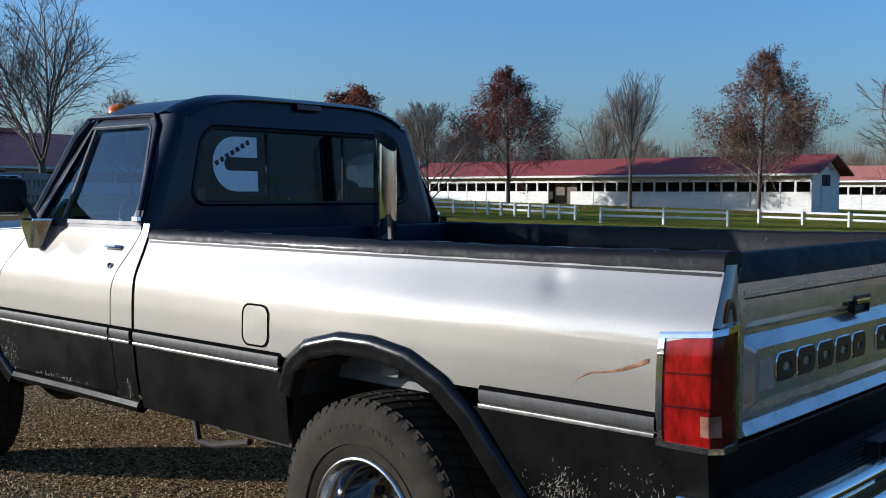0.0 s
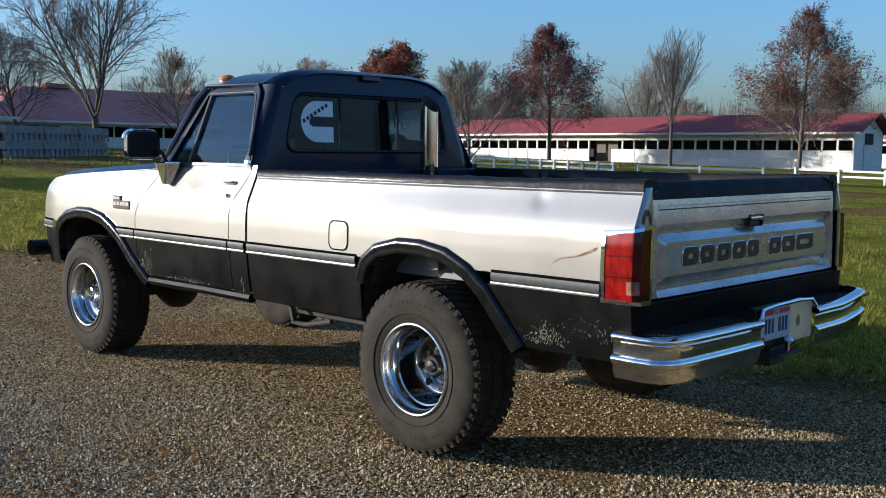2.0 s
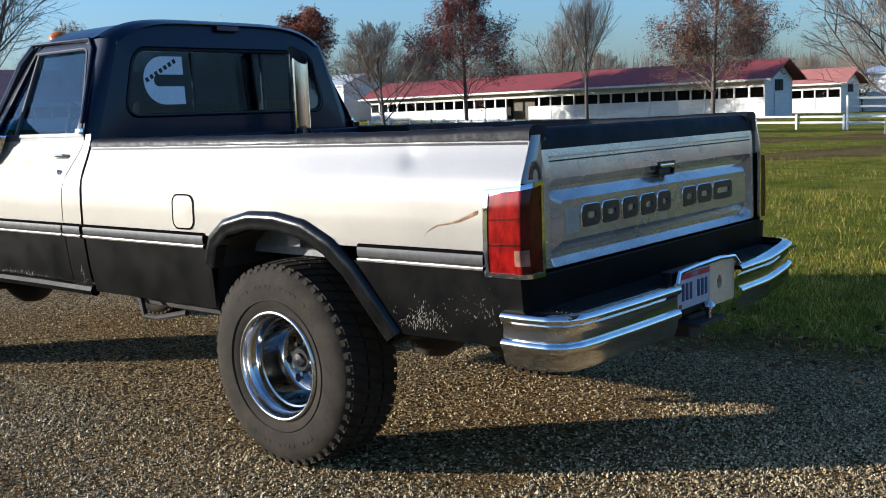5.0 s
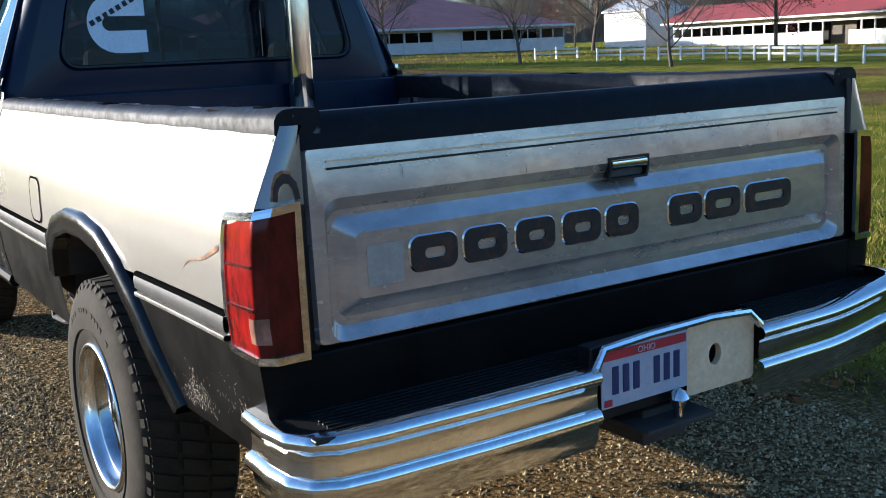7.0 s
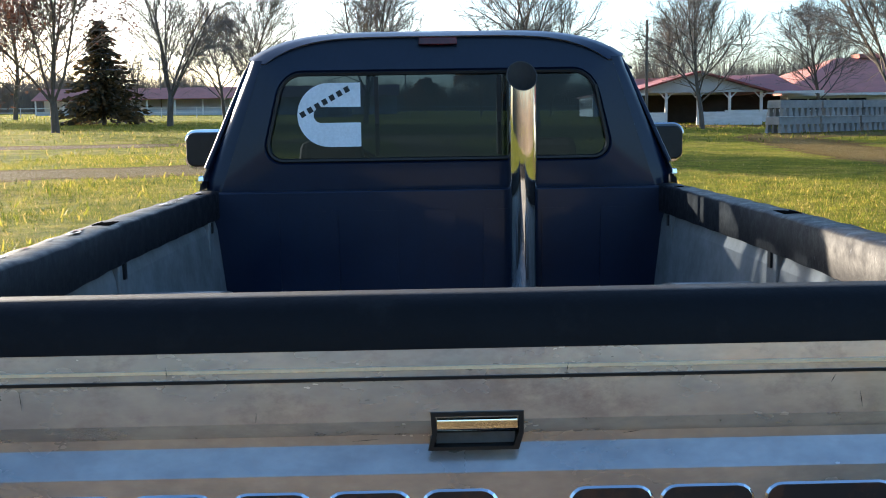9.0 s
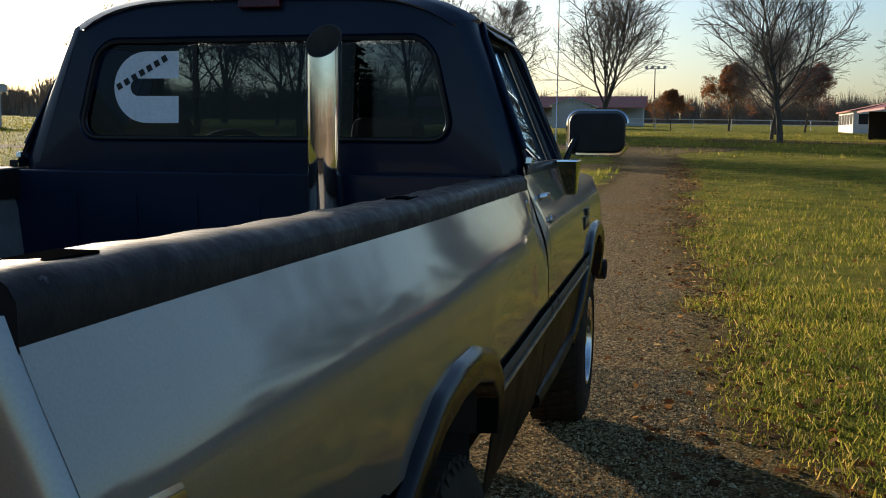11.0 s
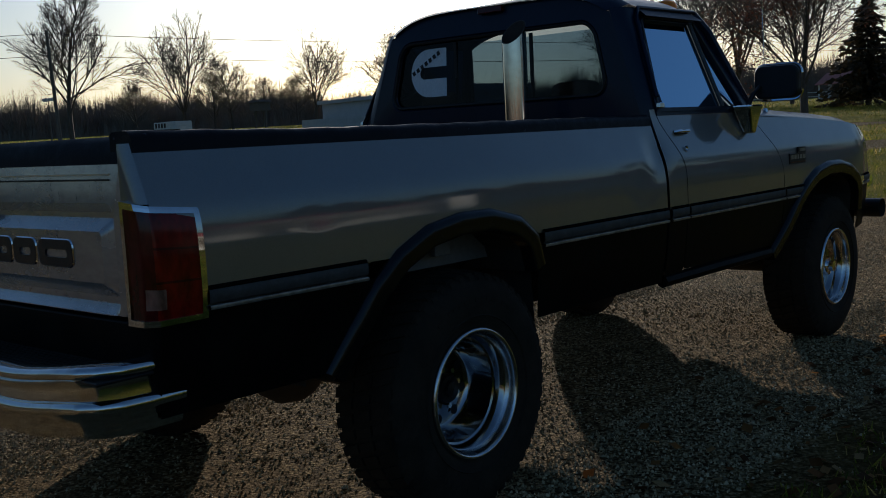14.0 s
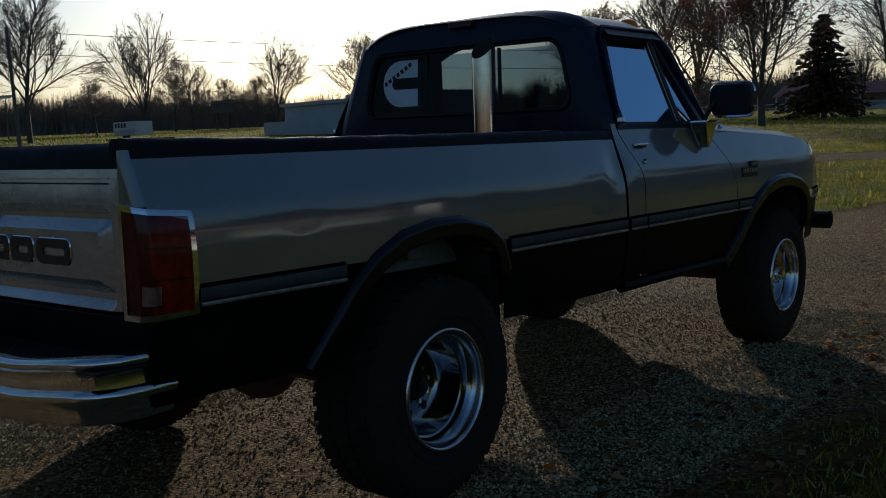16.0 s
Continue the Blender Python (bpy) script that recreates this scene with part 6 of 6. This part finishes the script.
for tier in range(2):
    for k in range(3):
        c = a + run * (L * (k + 0.5) / 3 + 0.12 * tier)
        u = thing("concrete_barrier", "grey precast concrete slab on splayed feet, stacked outdoors", "concrete barrier", (c.x, c.y, land(c.x, c.y) + 0.88 * tier), turn, "stacked barriers")
        w = L / 3 * 0.96
        part("slab", Shape().box((-w / 2, -0.45, 0.44), (w / 2, 0.45, 0.86), 0.03), CONCRETE, u, bevel=0.02)
        for m_ in range(7):
            x = -w / 2 + w * (m_ + 0.5) / 7
            for yy in (-0.42, 0.42):
                part("foot", Shape().add([(x - 0.20, yy - 0.10, 0), (x + 0.20, yy - 0.10, 0), (x + 0.20, yy + 0.10, 0), (x - 0.20, yy + 0.10, 0), (x - 0.09, yy - 0.06, 0.45), (x + 0.09, yy - 0.06, 0.45), (x + 0.09, yy + 0.06, 0.45), (x - 0.09, yy + 0.06, 0.45)], [(0, 1, 5, 4), (1, 2, 6, 5), (2, 3, 7, 6), (3, 0, 4, 7), (4, 5, 6, 7)]), CONCRETE, u)


def fence(p, q, rails=2, height=0.62, step=2.4, label="white painted rail fence beside the field"):
    p, q = Vector((*p, 0)), Vector((*q, 0))
    d = (q - p).normalized()
    n = max(1, round((q - p).length / step))
    f = thing("fence", label, "fence")
    nrm = Vector((-d.y, d.x, 0))
    pts = [p.lerp(q, k / n) for k in range(n + 1)]
    for c in pts:
        z = land(c.x, c.y)
        part("post", Shape().box((c.x - 0.05, c.y - 0.05, z - 0.3), (c.x + 0.05, c.y + 0.05, z + height + 0.12), 0.004), WHITE, f)
    for r in range(rails):
        h0 = height * (1 - r * (0.45 if rails < 3 else 0.8 / (rails - 1)))
        for c, e in zip(pts, pts[1:]):
            o = nrm * 0.09
            za, zb = land(c.x, c.y) + h0, land(e.x, e.y) + h0
            i = nrm * 0.03
            v = [c + o - i, e + o - i, e + o + i, c + o + i]
            part("rail", Shape().add([(w.x, w.y, zz - 0.05) for w, zz in zip(v, (za, zb, zb, za))] + [(w.x, w.y, zz + 0.05) for w, zz in zip(v, (za, zb, zb, za))], [(3, 2, 1, 0), (4, 5, 6, 7), (0, 1, 5, 4), (1, 2, 6, 5), (2, 3, 7, 6), (3, 0, 4, 7)]), WHITE, f)


for p, q in (((40.2, 39.0), (41.6, 35.4)), ((41.6, 35.4), (39.4, 27.0)), ((37.3, 24.1), (40.2, 19.2)), ((47.1, 20.9), (47.0, 9.3)), ((40.8, 50.8), (43.8, 50.1)), ((38.6, 42.3), (40.1, 40.0))):
    fence(p, q, step=1.3 if q[1] > 25 else 2.4)
fence((46.5, 13.6), (50, 7), 4, 1.5)
fence((-90, 152), (40, 146), 2, 1.35, 5.2, "long white race track rail at the far side of the field")


def small_house(name, label, cat, x0, x1, y0, y1, eave, ridge, wallm, roofm, door=None):
    cx, cy = (x0 + x1) / 2, (y0 + y1) / 2
    h = thing(name, label, cat, (cx, cy, land(cx, cy)))
    w, d = x1 - x0, y1 - y0
    walls = Shape().box((-w / 2, -d / 2, -0.8), (w / 2, d / 2, eave))
    walls.add([(-w / 2, -d / 2, eave), (w / 2, -d / 2, eave), (0, -d / 2, ridge - 0.1)], [(0, 1, 2)])
    part("wall", walls, wallm, h)
    part("roof", gable_roof(-w / 2, w / 2, -d / 2, d / 2, eave, ridge, 0.35), roofm, h)
    if door:
        part("door", Shape().box((door - 0.75, -d / 2 - 0.04, -0.1), (door + 0.75, -d / 2 - 0.01, 2.1)), BLUEDOOR, h)
    return h


small_house("shed", "white metal shed with a blue-grey door", "shed", -15.2, -10.0, 138, 147, 3.0, 4.0, GREYWALL, GREYWALL, 0.8)
# far barn with red roof behind the track
fb = thing("far_barn", "long low barn with dull red roof behind the track", "barn", (-37, 186, land(-37, 186)))
part("roof", Shape().add([(-33, -1, 3.0), (33, -1, 3.0), (33, 5, 5.2), (-33, 5, 5.2), (33, 11, 3.0), (-33, 11, 3.0)], [(0, 1, 2, 3), (3, 2, 4, 5)]), RUSTROOF, fb, solid=0.1)
part("back_wall", Shape().box((-32.5, 4, -0.6), (32.5, 4.1, 3.2)), GREYWALL, fb)
for k in range(14):
    part("post", Shape().box((-32.5 + 5 * k - 0.12, -0.4, -0.6), (-32.5 + 5 * k + 0.12, -0.2, 3.0)), WHITE, fb)
part("half_wall", Shape().box((-32.5, -0.3, -0.6), (32.5, -0.22, 1.0)), GREYWALL, fb)
small_house("roadside_pavilion", "low white building with a red roof and dark openings", "pavilion", 21.5, 33.5, 127, 138, 2.6, 4.0, WHITE, RUSTROOF)
pv = bpy.data.objects["roadside_pavilion"]
# Openings are near-black plates on the walls, coloured as the shade within.
for k in range(5):
    part("opening", Shape().box((-6.04, -4.9 + 2.1 * k, 1.0), (-6.005, -3.3 + 2.1 * k, 2.2)), SHADE_IN, pv)
    part("front_opening", Shape().box((-5.4 + 2.3 * k, -5.54, 1.0), (-3.7 + 2.3 * k, -5.505, 2.2)), SHADE_IN, pv)
# buildings by the horizon
small_house("white_hall", "white hall with a pale roof far behind the stables", "building", 128, 150, 6, 40, 5.0, 6.2, WHITE, GREYWALL)
small_house("white_house", "white building behind bare trees", "building", 84, 91, 85, 92, 4.2, 5.6, WHITE, GREYWALL)
lb = thing("long_building", "long pale building in the haze across the field", "building", (-72, 76, land(-72, 76)), -12)
part("wall", Shape().box((-8, -4, -1.0), (14, 6, 3.0)), GREYWALL, lb)
part("roof", Shape().box((-8.4, -4.4, 3.0), (4.5, 6.4, 3.35)).box((4.5, -4.4, 3.0), (14.4, 6.4, 3.7)), GREYWALL, lb)
part("low_annex", Shape().box((-10, -5.5, -1.0), (8, -4.05, 1.4)), GREYWALL, lb)
# stock trailer
tl = thing("horse_trailer", "white horse trailer with small dark windows parked in a field", "trailer", (-104.6, 70.9, land(-104.6, 70.9)), -10)
part("body", Shape().box((-3.3, -1.1, 0.40), (3.1, 1.1, 2.05), 0.04), WHITE, tl, bevel=0.06)
for k in range(4):
    part("window", Shape().box((-2.7 + 0.85 * k, -1.12, 1.35), (-2.25 + 0.85 * k, -1.06, 1.9)), SHADE_IN, tl)
part("lower_slats", Shape().box((-3.0, -1.13, 0.5), (2.9, -1.08, 1.1)), GREYWALL, tl)
for x in (-0.6, 0.5):
    part("trailer_wheel", Shape().revolve_x([(0, 0.001), (0, 0.36), (0.2, 0.36), (0.2, 0.001)], 0, 0, 0, 16), TYRE, tl).matrix_local = pose(x, -1.0, 0.36, 0, 0, 90)
# poles
pole = thing("utility_pole", "weathered timber utility pole at the field edge", "utility pole", (-46.5, 24.5, land(-46.5, 24.5)))
part("shaft", Shape().tube([(0, 0, -0.5), (-0.22, -0.18, 6.6)], [0.11, 0.08], 10), POLEWOOD, pole, smooth=True)
for dz, dx in ((6.45, -0.14), (5.35, -0.10)):
    p0, run = Vector((-46.5 - 0.22, 24.5 - 0.18, land(-46.5, 24.5) + dz)), Vector((0.476, 0.880, 0.0))
    cable = thing("overhead_cable", "thin dark overhead cable strung from the timber pole", "cable", tuple(p0), group="overhead cables")
    part("wire", Shape().tube([tuple(run * (u * 62.0) + Vector((dx, 0, 0.9 * (abs(u) * 1.9 - 1) ** 2 - 0.9))) for u in [-1 + k / 12 for k in range(25)]], 0.016, 5, caps=False), BLACK, cable)
up = thing("utility_pole", "timber utility pole with crossarm and transformer", "utility pole", (112, 52, land(112, 52)))
part("shaft", Shape().tube([(0, 0, -0.5), (0, 0, 11)], [0.18, 0.13], 10), POLEWOOD, up, smooth=True)
part("crossarm", Shape().box((-1.1, -0.08, 9.6), (1.1, 0.08, 9.8)), POLEWOOD, up)
part("transformer", Shape().tube([(0.4, 0, 8.1), (0.4, 0, 9.1)], 0.28, 12), GREYWALL, up)
tp = thing("utility_pole", "thin timber pole beside the pavilion", "utility pole", (15.8, 70, land(15.8, 70)))
part("shaft", Shape().tube([(0, 0, -0.3), (0, 0, 7.4)], [0.12, 0.09], 8), POLEWOOD, tp)


def flood_lamp(x, y, h, label="tall floodlight pole with four lamp heads"):
    f = thing("floodlight_pole", label, "floodlight", (x, y, land(x, y)))
    part("mast", Shape().tube([(0, 0, -0.3), (0, 0, h)], [0.13, 0.09], 8), POLEWOOD, f)
    part("bar", Shape().box((-1.9, -0.06, h - 0.1), (1.9, 0.06, h + 0.05)), GREYWALL, f)
    for k in range(4):
        part("lamp_head", Shape().box((-1.95 + 1.15 * k, -0.25, h + 0.05), (-1.35 + 1.15 * k, 0.25, h + 0.5), 0.06), GREYWALL, f)


flood_lamp(-3.0, 200, 10.8)
flood_lamp(-48, 190, 10)
flood_lamp(-172.3, 91.3, 7.3)
tw = thing("judging_tower", "small dark raised tower among field trees", "tower", (-209, 169, land(-209, 169)))
part("cabin", Shape().box((-2.0, -1.8, 4.4), (2.0, 1.8, 6.6)), POLEWOOD, tw)
part("roof", Shape().box((-2.4, -2.2, 6.6), (2.4, 2.2, 7.2), 0.5), POLEWOOD, tw)
for x in (-2.0, 2.0):
    part("leg", Shape().box((x - 0.25, -0.25, -0.5), (x + 0.25, 0.25, 4.4)), POLEWOOD, tw)

# ---- grass blades, gravel stones, fallen leaves ----
def blade_mat(name, stops):
    m, nt, b = nodes_of(name)
    out = nt.nodes["Material Output"]
    g = nt.nodes.new("ShaderNodeNewGeometry")
    col = ramp(nt, g.outputs["Random Per Island"], stops)
    col = mixc(nt, 0.8, col, ramp(nt, noise_of(nt, 1.7, 5, 0.7), [(0.34, (0.36, 0.40, 0.34)), (0.50, (0.95, 0.95, 0.9)), (0.66, (1.5, 1.25, 0.95))]), "MULTIPLY")
    nt.links.new(col, b.inputs["Base Color"])
    b.inputs["Roughness"].default_value = 0.6
    b.inputs["Specular IOR Level"].default_value = 0.08
    t, mx = nt.nodes.new("ShaderNodeBsdfTranslucent"), nt.nodes.new("ShaderNodeMixShader")
    nt.links.new(col, t.inputs[0])
    mx.inputs[0].default_value = 0.55
    nt.links.new(b.outputs[0], mx.inputs[1])
    nt.links.new(t.outputs[0], mx.inputs[2])
    nt.links.new(mx.outputs[0], out.inputs[0])
    return m


GRASS = blade_mat("grass_blades", [(0.0, (0.07, 0.10, 0.014)), (0.45, (0.19, 0.21, 0.026)), (0.75, (0.34, 0.30, 0.05)), (1.0, (0.50, 0.36, 0.12))])
LITTER = blade_mat("fallen_leaves", [(0.0, (0.06, 0.030, 0.014)), (0.5, (0.24, 0.105, 0.034)), (0.8, (0.42, 0.22, 0.075)), (1.0, (0.58, 0.42, 0.20))])


def scatter(seed, n, x0, x1, y0, y1, keep):
    r = np.random.RandomState(seed)
    xs, ys = r.uniform(x0, x1, n), r.uniform(y0, y1, n)
    return [(x, y) for x, y in zip(xs, ys) if r.rand() < keep(x, y)], r


def blades(name, label, seed, n, box, height, width, keep):
    pts, r = scatter(seed, n, *box, keep)
    v = []
    for x, y in pts:
        h, w, a, lean = height * r.uniform(0.5, 1.3), width * r.uniform(0.7, 1.3), r.uniform(0, 6.283), r.uniform(0.1, 0.9)
        z = land(x, y) - 0.01
        ca, sa = math.cos(a) * w, math.sin(a) * w
        b = r.uniform(0, 6.283)
        lx, ly = math.cos(b) * lean * h, math.sin(b) * lean * h
        v += [(x - ca, y - sa, z), (x + ca, y + sa, z), (x + lx + ca * 0.3, y + ly + sa * 0.3, z + h), (x + lx - ca * 0.3, y + ly - sa * 0.3, z + h)]
    me = bpy.data.meshes.new(name)
    me.from_pydata(v, [], [(4 * k, 4 * k + 1, 4 * k + 2, 4 * k + 3) for k in range(len(pts))])
    me.materials.append(GRASS)
    return tagged(new(name, me), label, "grass", kind="stuff")


def grassy(x, y):
    return max(0.0, 1 - 1.8 * gravel_at(x, y)) * (0.55 + 0.8 * noise.noise(Vector((x * 0.35, y * 0.35, 9))))


blades("grass", "short mown grass beside the gravel lane", 1, 80000, (1.2, 12, -3, 20), 0.060, 0.0060, grassy)
blades("grass", "dense short grass along the lane edge", 11, 115000, (1.5, 5.5, -1.8, 8.5), 0.038, 0.0042, lambda x, y: max(0.0, 1 - 1.3 * gravel_at(x, y)) * (0.62 + 0.7 * noise.noise(Vector((x * 1.1, y * 1.1, 19)))))
blades("grass", "sunlit grass ahead of the truck", 2, 95000, (-12, -0.4, 10, 32), 0.06, 0.0055, grassy)
blades("grass", "open grass field by the lane", 3, 150000, (2, 40, -9, 45), 0.055, 0.008, lambda x, y: grassy(x, y) * (0.5 if x < 12 and -3 < y < 20 else 1) * sm(50, 8, math.hypot(x, y)))
blades("grass", "open grass field across the lane", 4, 45000, (-70, 0, 10, 110), 0.13, 0.02, lambda x, y: grassy(x, y))
blades("grass", "far grass field towards the trees", 5, 24000, (-240, -40, 20, 190), 0.20, 0.05, lambda x, y: 0.9)
blades("grass", "grass before the stables", 6, 14000, (0, 95, 40, 110), 0.13, 0.03, lambda x, y: 0.9)

pts, r = scatter(7, 110000, -3.5, 8, -3, 34, lambda x, y: ((0.03 if x > 1 else 0.0) + 0.9 * math.exp(-((x - lane_edges(y)[1] - 0.12) / 0.55) ** 2)) * (0.4 + 0.9 * abs(noise.noise(Vector((x * 0.8, y * 0.8, 2))))))
v = []
for x, y in pts:
    z, a, q = land(x, y) + r.uniform(0.004, 0.02), r.uniform(0, 6.28), r.uniform(0.012, 0.038)
    d, e = Vector((math.cos(a), math.sin(a), r.uniform(-0.4, 0.4))) * q, Vector((-math.sin(a), math.cos(a), r.uniform(-0.5, 0.5))) * q * 0.7
    p = Vector((x, y, z))
    v += [tuple(p - d), tuple(p - e), tuple(p + d), tuple(p + e)]
for _ in range(2600):
    x, y = r.normal(-2.9, 0.75), r.normal(0.5, 0.8)
    if x > -1.6 or noise.noise(Vector((x * 1.7, y * 1.7, 8))) < -0.05:
        continue
    a, q = r.uniform(0, 6.28), r.uniform(0.007, 0.020)
    p, d, e = Vector((x, y, r.uniform(0.008, 0.022))), Vector((math.cos(a), math.sin(a), r.uniform(-0.4, 0.4))) * q, Vector((-math.sin(a), math.cos(a), r.uniform(-0.5, 0.5))) * q * 0.6
    pts.append((x, y))
    v += [tuple(p - d), tuple(p - e), tuple(p + d), tuple(p + e)]
me = bpy.data.meshes.new("leaf_litter")
me.from_pydata(v, [], [(4 * k, 4 * k + 1, 4 * k + 2, 4 * k + 3) for k in range(len(pts))])
me.materials.append(LITTER)
tagged(new("leaf_litter", me), "brown fallen leaves along the lane edge", "leaves", kind="stuff")

STONE, nt, b = nodes_of("gravel_stones")
g = nt.nodes.new("ShaderNodeNewGeometry")
pebble = (mixc(nt, 0.4, ramp(nt, g.outputs["Random Per Island"], [(0.0, (0.12, 0.10, 0.072)), (0.40, (0.33, 0.285, 0.20)), (0.85, (0.50, 0.44, 0.325)), (1.0, (0.68, 0.62, 0.50))]), ramp(nt, noise_of(nt, 60, 4), [(0.3, (0.5, 0.5, 0.5)), (0.7, (1, 1, 1))]), "MULTIPLY"))
nt.links.new(soil(nt, pebble, (0.98, 0.84, 0.55)), b.inputs["Base Color"])
b.inputs["Roughness"].default_value = 0.9
b.inputs["Specular IOR Level"].default_value = 0.1
near_pts, r = scatter(8, 260000, -5.6, 1.6, -3.4, 4.6, lambda x, y: gravel_at(x, y) * (0.55 + 0.6 * abs(noise.noise(Vector((x * 0.9, y * 0.9, 4))))) * (0.25 if -0.8 < x < 0.8 and -0.9 < y else 1.0))
far_pts, _r = scatter(9, 90000, -7, 3.2, -4.2, 9, lambda x, y: gravel_at(x, y) * 0.5)
pts = near_pts + far_pts
n = len(pts)
P = np.array(pts)
q = (0.0045 * np.exp(r.normal(0, 0.36, n)) + 0.002)[:, None]
ang = r.uniform(0, 6.283, n)[:, None] + np.array([0, 1.57, 3.14, 4.71])[None] + r.uniform(-0.35, 0.35, (n, 4))
rad = q * r.uniform(0.75, 1.35, (n, 4))
V = np.zeros((n, 5, 3))
V[:, :4, 0], V[:, :4, 1], V[:, :4, 2] = P[:, :1] + rad * np.cos(ang), P[:, 1:] + rad * np.sin(ang), -0.006
V[:, 4, 0], V[:, 4, 1] = P[:, 0] + q[:, 0] * r.uniform(-0.5, 0.5, n), P[:, 1] + q[:, 0] * r.uniform(-0.5, 0.5, n)
V[:, 4, 2] = q[:, 0] * r.uniform(0.35, 0.75, n)
V[:, :, 2] += np.array([land(x, y) for x, y in pts])[:, None]
f = [(5 * k + a, 5 * k + (a + 1) % 4, 5 * k + 4) for k in range(n) for a in range(4)]
me = bpy.data.meshes.new("gravel_stones")
me.from_pydata(V.reshape(-1, 3).tolist(), [], f)
me.materials.append(STONE)
tagged(new("gravel_stones", me), "loose grey and tan gravel stones on the lane", "gravel", kind="stuff")
